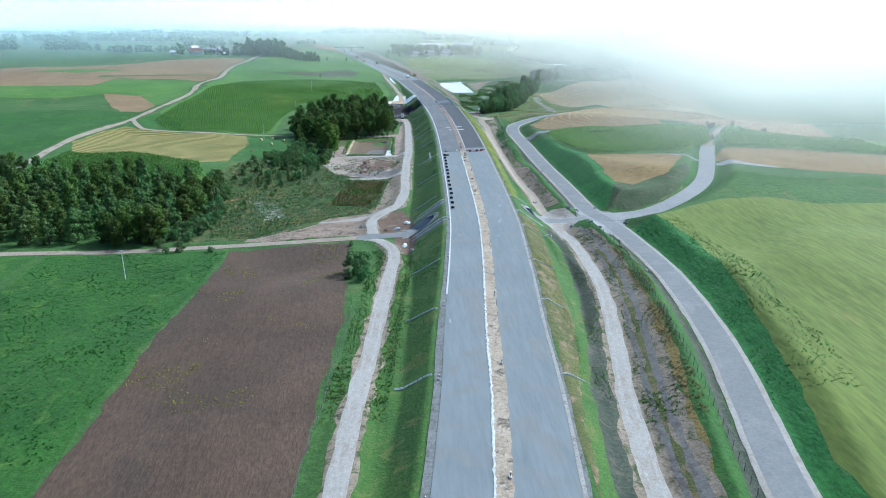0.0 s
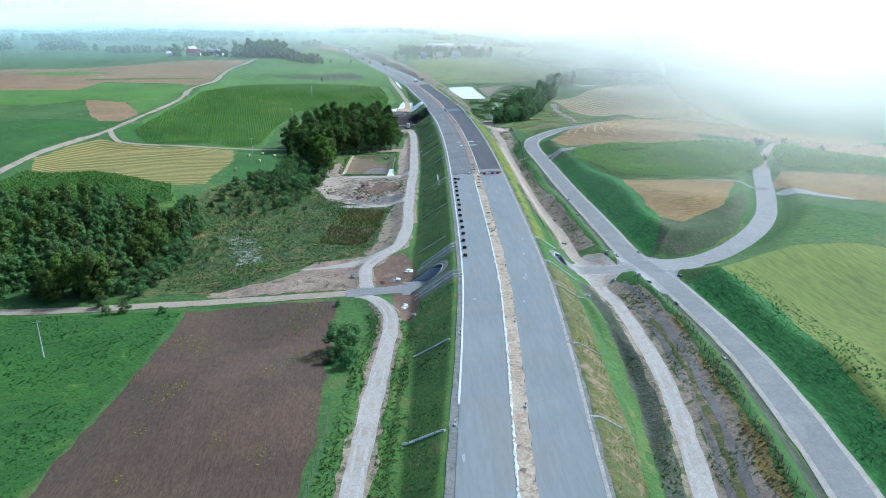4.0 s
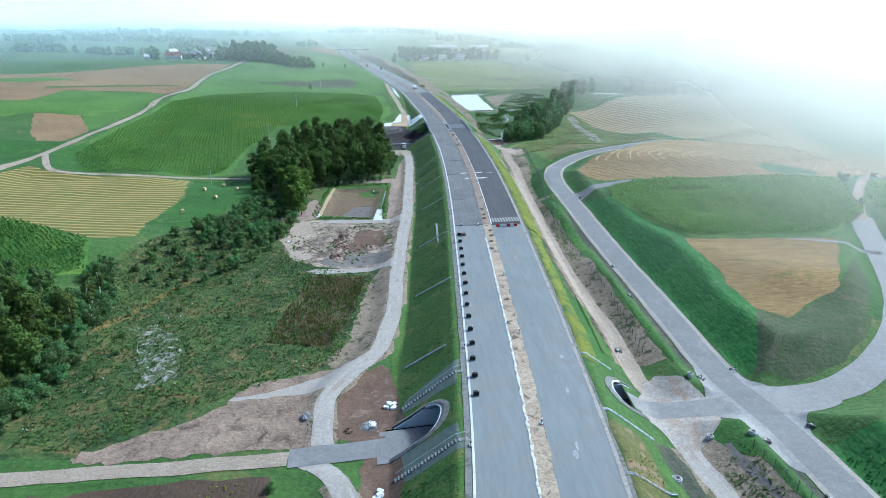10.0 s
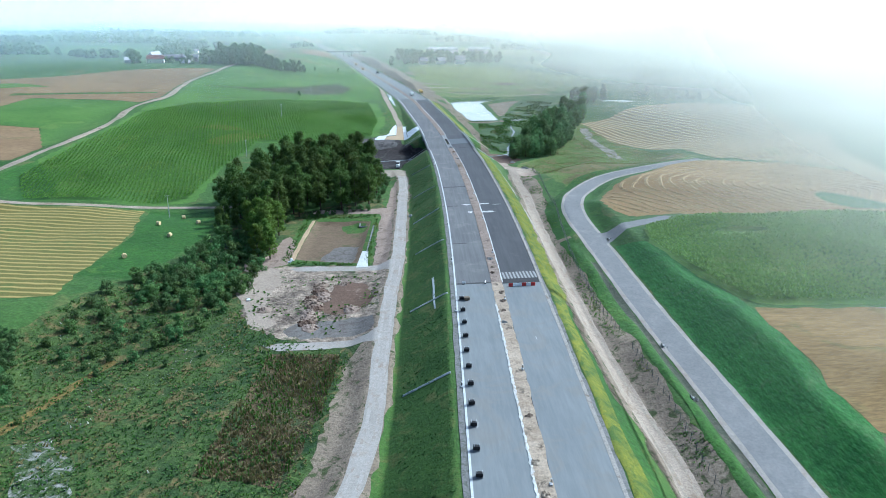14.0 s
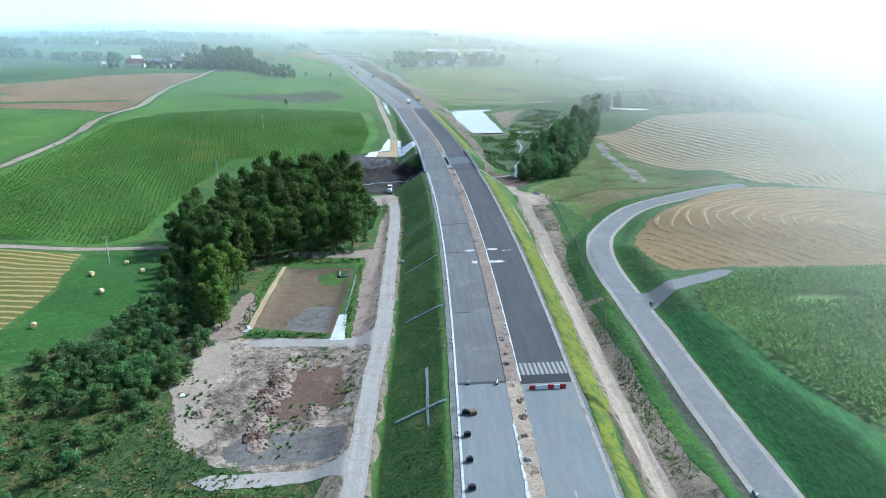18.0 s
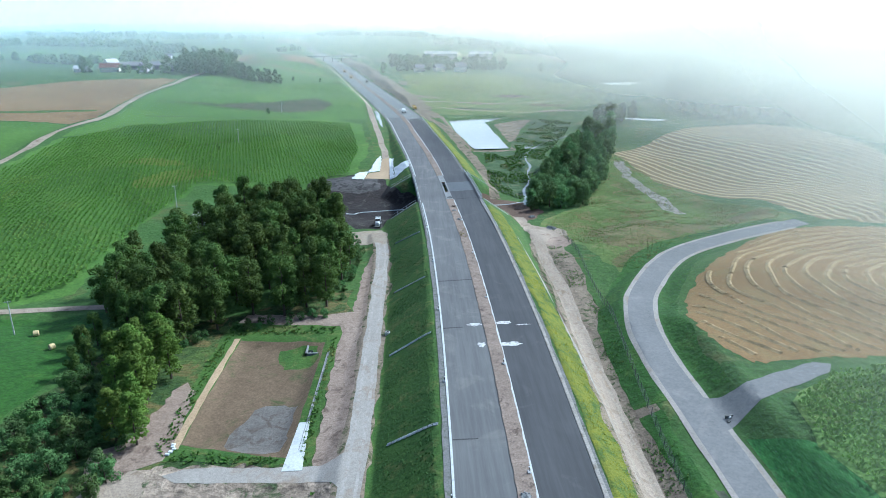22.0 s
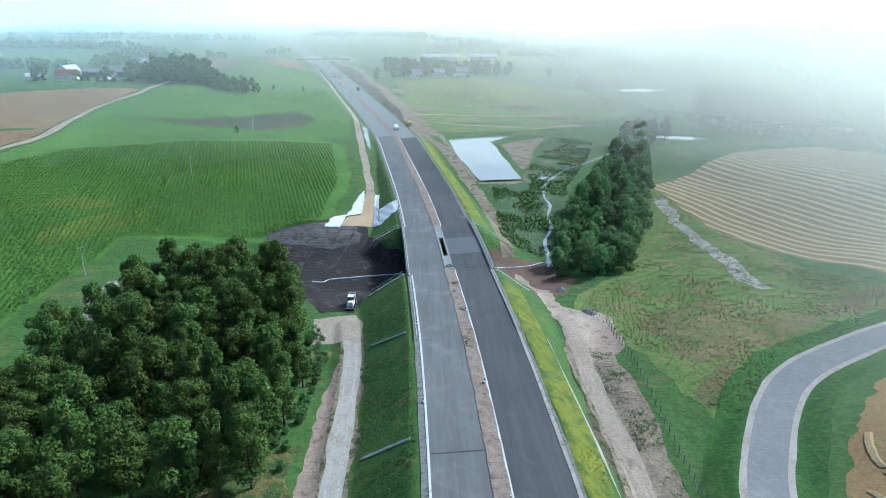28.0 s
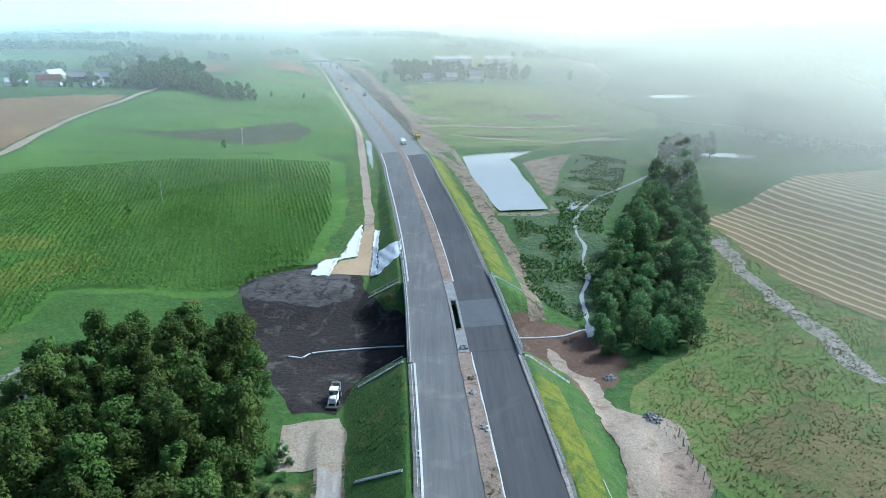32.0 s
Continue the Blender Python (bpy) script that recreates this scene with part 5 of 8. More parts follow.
# east of the highway
patch("bare_earth", [side(TRACK_EAST, 2.0, 9.5, 60, 208, 0.7, 82)], M["dirt_weedy"], "bare earth strip with ruts along the fence", 0.05)
patch("rutted_lane", [side(TRACK_EAST, 5.6, 6.9, 60, 203, 0.25, 413), side(TRACK_EAST, 3.4, 4.2, 60, 190, 0.3, 414)], M["soil_wet"], "pale rutted lane worn into the bare strip", 0.085, "track")
patch("weed_strip", [side(TRACK_EAST, 4.3, 5.4, 70, 180, 0.5, 415)], M["slope_dry"], "strip of green weeds along the ruts", 0.08, "grass")
patch("dry_grass", [side(TRACK_EAST, 8.6, 12.5, 60, 178, 0.7, 83)], M["orange_grass"], "orange dry grass beside the ditch", 0.06, "grass")
patch("bare_earth", [side(TRACK_EAST_N, -4.0, 7.5, 228, 452, 0.7, 84)], M["dirt_weedy"], "bare earth along the sandy track", 0.05)
patch("green_verge", [side(ACCESS, -10.5, -6.2, 60, 206, 0.4, 85), side(ACCESS, -9.8, -6.0, 228, 350, 0.4, 86), side(ACCESS, -9.5, -3.6, 350, 449, 0.4, 87), side(ACCESS, 3.6, 8.5, 352, 436, 0.5, 88)], M["lush"], "bright green grass verge of the access road", 0.07, "grass")
patch("ditch_lining", [side(ACCESS, -6.3, -4.3, 60, 204, 0.2, 89), side(ACCESS, -6.1, -4.3, 229, 330, 0.2, 90)], M["ditch_dark"], "dark weedy lining of the roadside ditch", 0.08, "ditch")
patch("cut_slope", [side(ACCESS, 3.6, 20, 60, 203, 0.4, 91), ragged([(70.5, 226), (74, 225.4), (82, 243.5), (82.4, 288), (80, 299), (75, 334), (66.3, 340), (67.5, 300), (69, 258)], 0.4, 4, 92)], M["slope_cut"], "deep green slope of the road cutting", 0.03, "slope")
patch("cut_slope", [ragged([(73, 225.5), (80, 222), (92, 226.5), (104, 237), (117, 253), (123, 272), (107, 253.5), (88, 240.5), (82, 244.5)], 0.3, 4, 192)], M["slope_grey"], "sparse grey-green slope facing the branch road", 0.035, "slope")
patch("green_verge", [side(BRANCH, 3.4, 7.5, 226, 340, 0.4, 93), side(BRANCH, -6.5, -3.4, 238, 340, 0.4, 94), ragged(smooth([(53.8, 210), (57, 212), (61, 210), (64, 205), (60, 199), (57, 199)]), 0.3, 2, 95)], M["lush"], "bright green grass beside the branch road", 0.06, "grass")
patch("road_verge", [side(ACCESS, -4.0, 4.0, 60, 449, 0.1, 96)], M["gravel"], "pale gravel verge of the access road", 0.09, "road")
patch("junction", [ragged(smooth([(60, 212.5), (62, 205), (66, 196), (72, 200), (75, 211), (84, 214.5), (84, 221), (74, 221.5), (70.5, 226), (68, 236), (62.5, 232), (60, 219.5)]), 0.1, 3, 97)], M["road_pale"], "grey road junction surface", 0.11, "road")
patch("junction", [ragged(smooth([(46, 218), (52, 226), (60, 219), (60, 213), (56, 207), (49, 202), (47, 208), (45, 212.5)]), 0.2, 2, 98)], M["road_dusty"], "dusty gravel apron by the underpass", 0.10, "road")
patch("gravel_spur", [ragged(smooth([(64, 343), (64, 352), (70, 351.5), (88, 357.5), (89, 354), (72, 346.5)]), 0.2, 3, 99)], M["road_grey"], "short gravel field entrance", 0.10, "track")
patch("gravel_spur", [ragged([(136, 273), (140, 274), (148, 262.5), (156, 257), (155, 255), (146, 259), (137, 266.5)], 0.15, 3, 201)], M["road_pale"], "short gravel field entrance", 0.11, "track")
patch("gravel_spur", [ragged([(106, 288), (128, 282.5), (136, 279.5), (135, 276.5), (127, 280.5)], 0.2, 3, 100)], M["road_grey"], "short gravel field entrance", 0.10, "track")

# ---- roads and tracks ----
def road(name, line, half, material, label, lift=0.09, rag=0.18):
    return place(name, drape([whole(line, half, None, rag, len(name))], lift), material, label, "road")


road("gravel_track", TRACK_WEST, 1.9, M["gravel"], "pale compacted gravel service track beside the embankment")
road("forest_road", CROSS_WEST, 1.8, M["sand"], "pale sandy lane running past the forest", 0.10)
road("underpass_road", CROSS_ROAD[CROSS_ROAD[:, 0] < -1], 2.5, M["road_grey"], "dusty grey paved lane through the highway underpass", 0.13, 0.05)
road("underpass_road", CROSS_ROAD[(CROSS_ROAD[:, 0] > 42) & (CROSS_ROAD[:, 0] < 64)], 2.6, M["road_mid"], "pale grey paved lane leaving the highway underpass", 0.13, 0.05)
road("gravel_track", TRACK_NORTH, 2.0, M["gravel"], "pale curved gravel service track", 0.11)
road("access_road", ACCESS[ACCESS[:, 0] < 141], 2.95, M["road_grey"], "grey paved access road along the cutting", 0.12, 0.05)
road("field_lane", BRANCH[BRANCH[:, 0] > 146], 1.7, M["sand"], "narrow sandy lane between maize fields", 0.12, 0.15)
road("branch_road", BRANCH[BRANCH[:, 0] < 149], 3.4, M["road_pale"], "grey gravel branch road curving uphill", 0.10, 0.1)
road("dirt_track", TRACK_EAST, 1.8, M["gravel"], "pale gravel track between ditch and fence")
road("dirt_track", TRACK_EAST_N, 1.9, M["sand"], "sandy dirt track with wheel ruts")
road("farm_track", FARM_TRACK, 1.5, M["sand"], "sandy farm track between the fields")
road("farm_track", HILL_TRACK, 2.2, M["sand"], "sandy farm track climbing the far hill", rag=0.5)

for n_, (line, w, y0, y1) in enumerate(((TRACK_WEST, 0.95, 60, 200), (TRACK_NORTH, 1.0, 212, 466), (TRACK_EAST, 0.9, 60, 203), (TRACK_EAST_N, 1.0, 228, 455))):
    patch("track_edge", [side(line, -2.9, 2.9, y0, y1, 0.6, 300 + n_)], M["dirt_weedy"], "earthy edge of the service track", 0.075, "track")
    patch("wheel_rut", [side(line, -w - 0.3, -w + 0.3, y0, y1, 0.13, 310 + n_), side(line, w - 0.3, w + 0.3, y0, y1, 0.13, 320 + n_)], M["gravel_worn"] if n_ < 3 else M["pad"], "paler wheel ruts worn into the gravel", 0.125, "track")
cw = CROSS_WEST[CROSS_WEST[:, 0] > -200]
patch("wheel_rut", [whole(cw, -1.15, -0.55, 0.13, 331), whole(cw, 0.55, 1.15, 0.13, 332)], M["pad"], "paler wheel ruts worn into the lane", 0.125, "track")

# ---- the highway ----
HY = HIGHWAY[:, 1]


def at_y(y):
    """Centre of the highway, its height and its direction at y."""
    x, z = np.interp(y, HY, HIGHWAY[:, 0]), np.interp(y, HY, HIGHWAY[:, 2])
    dx = np.interp(y + 3, HY, HIGHWAY[:, 0]) - np.interp(y - 3, HY, HIGHWAY[:, 0])
    d = np.array((dx, 6.0)) / math.hypot(dx, 6.0)
    return np.array((x, y, z)), d


def off(y, s, dz=0.0):
    """The place s metres to the right of the highway's centre."""
    c, d = at_y(y)
    return Vector((c[0] + d[1] * s, c[1] - d[0] * s, c[2] + dz + float(crossfall(y)) * s))


def strip(name, y0, y1, left, right, material, label, top=0.0, thick=0.35, step=4.0, parent=None, category="road", rag=0.0):
    """A slab along the highway with a flat top and real sides."""
    n = max(1, int((y1 - y0) / (step if y1 < 900 else step * 4)))
    ys = np.linspace(y0, y1, n + 1)
    rnd = random.Random(int(y0 * 7 + left * 13))
    vs, fs = [], []
    for y in ys:
        a, b = left + rnd.uniform(-rag, rag), right + rnd.uniform(-rag, rag)
        vs += [off(y, a, top - thick), off(y, a, top), off(y, b, top), off(y, b, top - thick)]
    for i in range(n):
        k = 4 * i
        fs += [(k + 1, k + 2, k + 6, k + 5), (k, k + 1, k + 5, k + 4), (k + 2, k + 3, k + 7, k + 6), (k + 3, k, k + 4, k + 7)]
    fs += [(0, 3, 2, 1), (4 * n, 4 * n + 1, 4 * n + 2, 4 * n + 3)]
    me = bpy.data.meshes.new(name)
    me.from_pydata([tuple(v) for v in vs], [], fs)
    return place(name, me, material, label, category, parent=parent)


JOINT = 309.5
strip("carriageway_west", -280, JOINT, -10.4, -1.25, M["concrete"], "new pale concrete carriageway, still without markings")
strip("carriageway_east", -280, JOINT - 1, 1.25, 11.0, M["concrete"], "new pale concrete carriageway, still without markings")
strip("carriageway_west", JOINT, 407, -10.4, -1.25, M["asphalt_grey"], "dusty grey asphalt carriageway", -0.05)
strip("carriageway_west", 407, 486.5, -10.4, -1.25, M["asphalt_grey"], "dusty grey asphalt carriageway", -0.03)
strip("carriageway_east", JOINT - 1, 486.5, 1.25, 10.8, M["asphalt"], "fresh dark asphalt carriageway", -0.05)
strip("carriageway_west", 525.5, 700, -10.4, -1.25, M["asphalt_grey"], "dusty grey asphalt carriageway", -0.03)
strip("carriageway_east", 525.5, 690, 1.25, 10.8, M["asphalt"], "fresh dark asphalt carriageway", -0.03)
strip("carriageway_west", 700, 3650, -10.6, -1.25, M["concrete"], "pale far concrete carriageway", -0.02)
strip("carriageway_east", 690, 3650, 1.25, 11, M["concrete"], "pale far concrete carriageway", -0.02)
strip("median", JOINT, 486.5, -1.35, 1.35, M["median_brown"], "brown earthen median strip between the asphalt lanes", 0.06, 0.5, 2.0, rag=0.12)
strip("median", -280, JOINT, -1.35, 1.35, M["median"], "unfinished sandy median strip between the carriageways", 0.06, 0.5, 2.0, rag=0.18)
strip("median", 525.5, 1600, -1.35, 1.35, M["median_brown"], "unfinished sandy median strip between the carriageways", 0.06, 0.5, 3.0, rag=0.18)
for y0, y1 in ((-280, 486.5), (525.5, 3650)):
    strip("shoulder_west", y0, y1, -11.9, -10.4, M["collar"], "grey stony verge beside the carriageway", -0.08, 0.4, rag=0.1)
    strip("shoulder_east", y0, y1, 10.9, 12.1, M["collar"], "grey stony verge beside the carriageway", -0.08, 0.4, rag=0.2)

# ---- the bridge ----
def part(name, bm, material, parent, label=""):
    me = bpy.data.meshes.new(name)
    bm.to_mesh(me)
    bm.free()
    me.materials.append(material)
    ob = new(name, me)
    ob.parent = parent
    if label:
        tagged(ob, label)
    return ob


def box_bm(x0, x1, y0, y1, z0, z1, bevel=0.0, bm=None):
    """A box with softened edges."""
    mine = bm is None
    b = bmesh.new()
    bmesh.ops.create_cube(b, size=1.0)
    for v in b.verts:
        v.co = Vector((x0 + (v.co.x + 0.5) * (x1 - x0), y0 + (v.co.y + 0.5) * (y1 - y0), z0 + (v.co.z + 0.5) * (z1 - z0)))
    if bevel:
        bmesh.ops.bevel(b, geom=b.edges[:], offset=bevel, segments=1, affect="EDGES")
    if mine:
        return b
    me = bpy.data.meshes.new("tmp")
    b.to_mesh(me)
    b.free()
    bm.from_mesh(me)
    bpy.data.meshes.remove(me)
    return bm


def tube_bm(points, radius, sides=8, bm=None):
    """A round rod through the points; radius may be a list."""
    b = bm if bm is not None else bmesh.new()
    pts = [Vector(p) for p in points]
    rs = radius if isinstance(radius, (list, tuple)) else [radius] * len(pts)
    rings = []
    for i, p in enumerate(pts):
        d = (pts[min(i + 1, len(pts) - 1)] - pts[max(i - 1, 0)]).normalized()
        u = d.orthogonal().normalized()
        if abs(d.z) < 0.9:
            u = d.cross(Vector((0, 0, 1))).normalized()
        w = d.cross(u)
        rings.append([b.verts.new(p + (u * math.cos(a) + w * math.sin(a)) * rs[i]) for a in (2 * math.pi * k / sides for k in range(sides))])
    for r, s in zip(rings, rings[1:]):
        for k in range(sides):
            b.faces.new((r[k], r[(k + 1) % sides], s[(k + 1) % sides], s[k]))
    b.faces.new(rings[0][::-1])
    b.faces.new(rings[-1])
    return b


bridge = tagged(new("bridge"), "concrete highway bridge over a black-soil stream valley", "bridge", kind="structure")
strip("deck", 486.5, 525.5, -10.9, -1.2, M["asphalt_grey"], "dusty deck of the bridge", -0.02, 1.1, parent=bridge)
strip("deck", 486.5, 525.5, 1.2, 11.2, M["asphalt"], "dark bridge deck", -0.02, 1.1, parent=bridge)
strip("kerb", 484, 528, -12.0, -10.9, M["road_grey"], "", 0.18, 1.2, parent=bridge)
strip("kerb", 484, 528, 11.2, 12.3, M["road_grey"], "", 0.18, 1.2, parent=bridge)
for y0, y1 in ((486.3, 487.6), (524.4, 525.7)):
    strip("abutment", y0, y1, -12.0, 12.3, M["stone"], "", -1.0, 9.0, 1.3, parent=bridge)

# ---- the underpass ----
underpass = tagged(new("underpass"), "corrugated steel arch underpass with a sloping stone collar", "underpass", kind="structure")


def section(k, n=20, grow=0.0):
    """A point of the arch's cross-section, k from 0 (north foot) to n (south foot): offset along y and height."""
    walls = 3
    if k < walls:
        return TUBE_HALF + grow, -0.15 + WALL_TOP * k / walls
    if k > n - walls:
        return -TUBE_HALF - grow, -0.15 + WALL_TOP * (n - k) / walls
    a = math.pi * (k - walls) / (n - 2 * walls)
    return (TUBE_HALF + grow) * math.cos(a), -0.15 + WALL_TOP + (CROWN + grow) * math.sin(a)


def slope_x(s, h, east):
    """Where the slope of the embankment has the height of the arch."""
    xs = np.arange(33, 46, 0.15) if east else np.arange(14, -5, -0.15)
    for x in xs:
        cy, cz = cross_at(x)
        if height(x, cy + s) <= cz + h:
            return x
    return xs[-1]


def tube_mesh(k0, k1, ripple, n=20):
    vs, fs = [], []
    m = 90 if ripple else 12
    for k in range(k0, k1 + 1):
        s, h = section(k, n)
        xa, xb = slope_x(s, h, False), slope_x(s, h, True)
        for i in range(m + 1):
            x = xa + (xb - xa) * i / m
            cy, cz = cross_at(x)
            g = ripple * math.cos(x * 2 * math.pi / 1.1)
            vs.append((x, cy + s * (1 + g / TUBE_HALF), cz + h + (g if h > WALL_TOP else 0)))
    for k in range(k1 - k0):
        for i in range(m):
            a = k * (m + 1) + i
            fs.append((a, a + 1, a + m + 2, a + m + 1))
    me = bpy.data.meshes.new("vault")
    me.from_pydata(vs, [], fs)
    return me


def solid(ob, thick):
    md = ob.modifiers.new("thickness", "SOLIDIFY")
    md.thickness, md.offset = thick, 1
    return ob


solid(place("vault", tube_mesh(3, 17, 0.07), M["tube_steel"], "corrugated galvanised steel vault", parent=underpass), 0.12)
for a, b in ((0, 3), (17, 20)):
    solid(place("side_wall", tube_mesh(a, b, 0), M["wall_concrete"], "smooth bluish concrete side wall", parent=underpass), 0.4)
for east in (False, True):
    vs, fs = [], []
    for k in range(21):
        for grow, up in ((-0.02, 0.28), (0.3, 0.34), (0.9, 0.14), (0.9, -0.6)):
            s, h = section(k, 20, max(grow, 0))
            s0, h0 = section(k)
            x = slope_x(s0, h0, east)
            cy, cz = cross_at(x)
            dx = (0.66 ** -1) * (h - h0) * (-1 if east else 1)
            y = cy + s
            z = (height(x + dx, y) if grow > 0.5 else cz + h) + up
            vs.append((x + dx, y, z))
    for k in range(20):
        for i in range(3):
            a = k * 4 + i
            fs.append((a, a + 4, a + 5, a + 1))
    me = bpy.data.meshes.new("collar")
    me.from_pydata(vs, [], fs)
    place("collar", me, M["collar"], "pale stone-faced collar round the arch", parent=underpass)
    vs, fs = [], []
    for k in range(4, 17):
        s, h = section(k)
        x = slope_x(s, h, east) + (0.25 if not east else -0.25)
        cy, cz = cross_at(x)
        vs += [(x, cy + s * 0.97, cz + h - 0.1), (x + (-0.5 if not east else 0.5), cy + s * 0.97, cz + h - 0.1), (x + (-0.5 if not east else 0.5), cy + s * 1.03, cz + h + 0.12), (x, cy + s * 1.03, cz + h + 0.12)]
    for k in range(12):
        for i in range(4):
            a, b = k * 4 + i, k * 4 + (i + 1) % 4
            fs.append((a, b, b + 4, a + 4))
    me = bpy.data.meshes.new("rim")
    me.from_pydata(vs, [], fs)
    place("rim", me, M["white"], "white steel rim of the vault", parent=underpass)
for x0, x1, w, mat, name in ((-4, 46, 2.7, M["road_dusty"], "lane"), ):
    pts = CROSS_ROAD[(CROSS_ROAD[:, 0] > x0) & (CROSS_ROAD[:, 0] < x1)]
    vs = [(x, y + s, z + 0.02) for x, y, z in pts for s in (-TUBE_HALF, TUBE_HALF)]
    me = bpy.data.meshes.new(name)
    me.from_pydata(vs, [], [(2 * i, 2 * i + 2, 2 * i + 3, 2 * i + 1) for i in range(len(pts) - 1)])
    place(name, me, M["road_grey"], "dark paved lane through the arch", parent=underpass)

# ---- kerbs, channels, rails and marks of the highway ----
strip("edge_channel", 140, 484, -10.75, -10.35, M["channel"], "pale concrete drain channel along the carriageway", 0.03, 0.3, 3.0, category="channel")
strip("edge_channel", 528, 700, -10.75, -10.35, M["channel"], "pale concrete drain channel along the carriageway", 0.03, 0.3, 3.0, category="channel")
strip("edge_channel", JOINT, 486.5, 1.15, 1.6, M["channel"], "pale concrete drain channel beside the median", 0.04, 0.3, 3.0, category="channel")
strip("edge_channel", 525.5, 690, 1.15, 1.6, M["channel"], "pale concrete drain channel beside the median", 0.04, 0.3, 3.0, category="channel")
strip("edge_channel", 60, 484, 10.85, 11.5, M["channel_warm"], "pale earthy kerb channel along the carriageway", 0.03, 0.3, 3.0, category="channel", rag=0.05)
strip("edge_channel", 60, JOINT - 1, 1.1, 1.3, M["black"], "dark joint strip beside the median", 0.05, 0.3, 3.0, category="joint")
strip("foil_edge", 60, JOINT - 12, -1.55, -1.15, M["foil"], "ragged white foil along the median edge", 0.075, 0.1, 0.7, category="foil", rag=0.17)
strip("joint_strip", JOINT - 0.4, JOINT + 0.5, -10.3, -1.3, M["stone_dark"], "dark rough joint between concrete and asphalt", 0.008, 0.3, category="joint")
strip("milled_strip", JOINT - 0.8, JOINT + 2.1, 1.6, 10.7, M["asphalt_black"], "black milled asphalt ramp", -0.02, 0.3, category="road")
strip("milled_strip", JOINT + 2.1, JOINT + 6.5, 1.6, 10.7, M["milled"], "grooved milled asphalt strip", -0.035, 0.3, category="road")
for y in (407, 340, 380):
    strip("joint_strip", y - 0.12, y + 0.12, -10.3, -1.4 if y == 407 else -6, M["stone_dark"], "dark transverse pavement joint", -0.012, 0.2, category="joint")
strip("deck_panel", 498, 512.5, 1.3, 11.0, M["asphalt_blue"], "smooth bluish deck panel of the bridge", 0.0, 0.2, category="road")


def blot(name, y, s, ly, ls, material, label, seed, dz=0.0):
    """A thin irregular stain on the carriageway."""
    rnd = random.Random(seed)
    n = 18
    pts = [off(y + ly * math.sin(2 * math.pi * k / n) * rnd.uniform(0.55, 1.15), s + ls * math.cos(2 * math.pi * k / n) * rnd.uniform(0.6, 1.15), dz) for k in range(n)]
    c = off(y, s, dz)
    me = bpy.data.meshes.new(name)
    me.from_pydata([tuple(c)] + [tuple(q) for q in pts], [], [(0, k + 1, (k + 1) % n + 1) for k in range(n)])
    return place(name, me, material, label, "stain")


for i, (y, s, ly, ls) in enumerate([(381, -3.2, 0.9, 1.9), (381, 3.2, 0.9, 2.2), (371.5, -2.6, 1.2, 1.0), (371, 3.4, 1.1, 2.6), (379.5, 7.5, 0.25, 2.2)]):
    blot("lime_stain", y, s, ly, ls, M["lime"], "white lime dust stain on the asphalt", 200 + i, -0.02 if s > 0 else -0.02)
rs = random.Random(91)
for i in range(9):
    y, s = rs.uniform(110, 300), rs.choice((-1, 1)) * rs.uniform(2.5, 9.5)
    blot("dirt_stain", y, s, rs.uniform(0.4, 1.6), rs.uniform(0.12, 0.5), M["dust"], "dull dusty stain on the concrete", 300 + i, 0.012)

# posts by the drains
drain_post = tagged(new("drain_post"), "small dark drain post on the carriageway edge", "post")
part("box", box_bm(-0.22, 0.22, -0.35, 0.35, 0, 0.28, 0.03), M["steel"], drain_post)
part("pole", tube_bm([(0, 0, 0.2), (0, 0, 1.0)], 0.06, 6), M["black"], drain_post, "dark short pole")
part("cap", box_bm(-0.1, 0.1, -0.1, 0.1, 1.0, 1.15, 0.02), M["white_plastic"], drain_post, "white reflector cap")
for y in range(70, 480, 32):
    for s in (-10.95, 0.95):
        o = off(y + (5 if s > 0 else 0), s, 0.02 if s > 0 else -0.1)
        tagged(copy_thing(drain_post, Matrix.Translation(o)), group="drain posts along the carriageways")
for o in [*drain_post.children_recursive, drain_post]:
    bpy.data.objects.remove(o)


def guardrail(y0, y1, s, label):
    """A steel guardrail: W-beam on posts."""
    g = tagged(new("guardrail"), label, "guardrail")
    ys = np.arange(y0, y1 + 0.1, 4.0)
    post_me = None
    for y in ys:
        if post_me is None:
            ob = part("post", box_bm(-0.05, 0.05, -0.07, 0.07, -0.5, 0.78, 0.01), M["steel"], g)
            post_me = ob.data
        else:
            ob = new("post", post_me)
            ob.parent = g
        ob.location = off(y, s)
    prof = [(0.06, 0.45), (0.10, 0.52), (0.05, 0.58), (0.05, 0.64), (0.10, 0.70), (0.06, 0.77)]
    sg = 1 if s < 0 else -1
    vs = [tuple(off(y, s + sg * (a + 0.02), b)) for y in ys for a, b in prof]
    fs = [(i * 6 + k, i * 6 + k + 1, i * 6 + k + 7, i * 6 + k + 6) for i in range(len(ys) - 1) for k in range(5)]
    me = bpy.data.meshes.new("beam")
    me.from_pydata(vs, [], fs)
    solid(place("beam", me, M["rail_steel"], "pale galvanised rail beam", parent=g), 0.03)
    return g


guardrail(446, 566, -11.35, "new galvanised guardrail along the bridge approach")
guardrail(448, 532, 11.6, "new galvanised guardrail along the dark carriageway")
guardrail(560, 690, 11.6, "far galvanised guardrail along the dark carriageway")


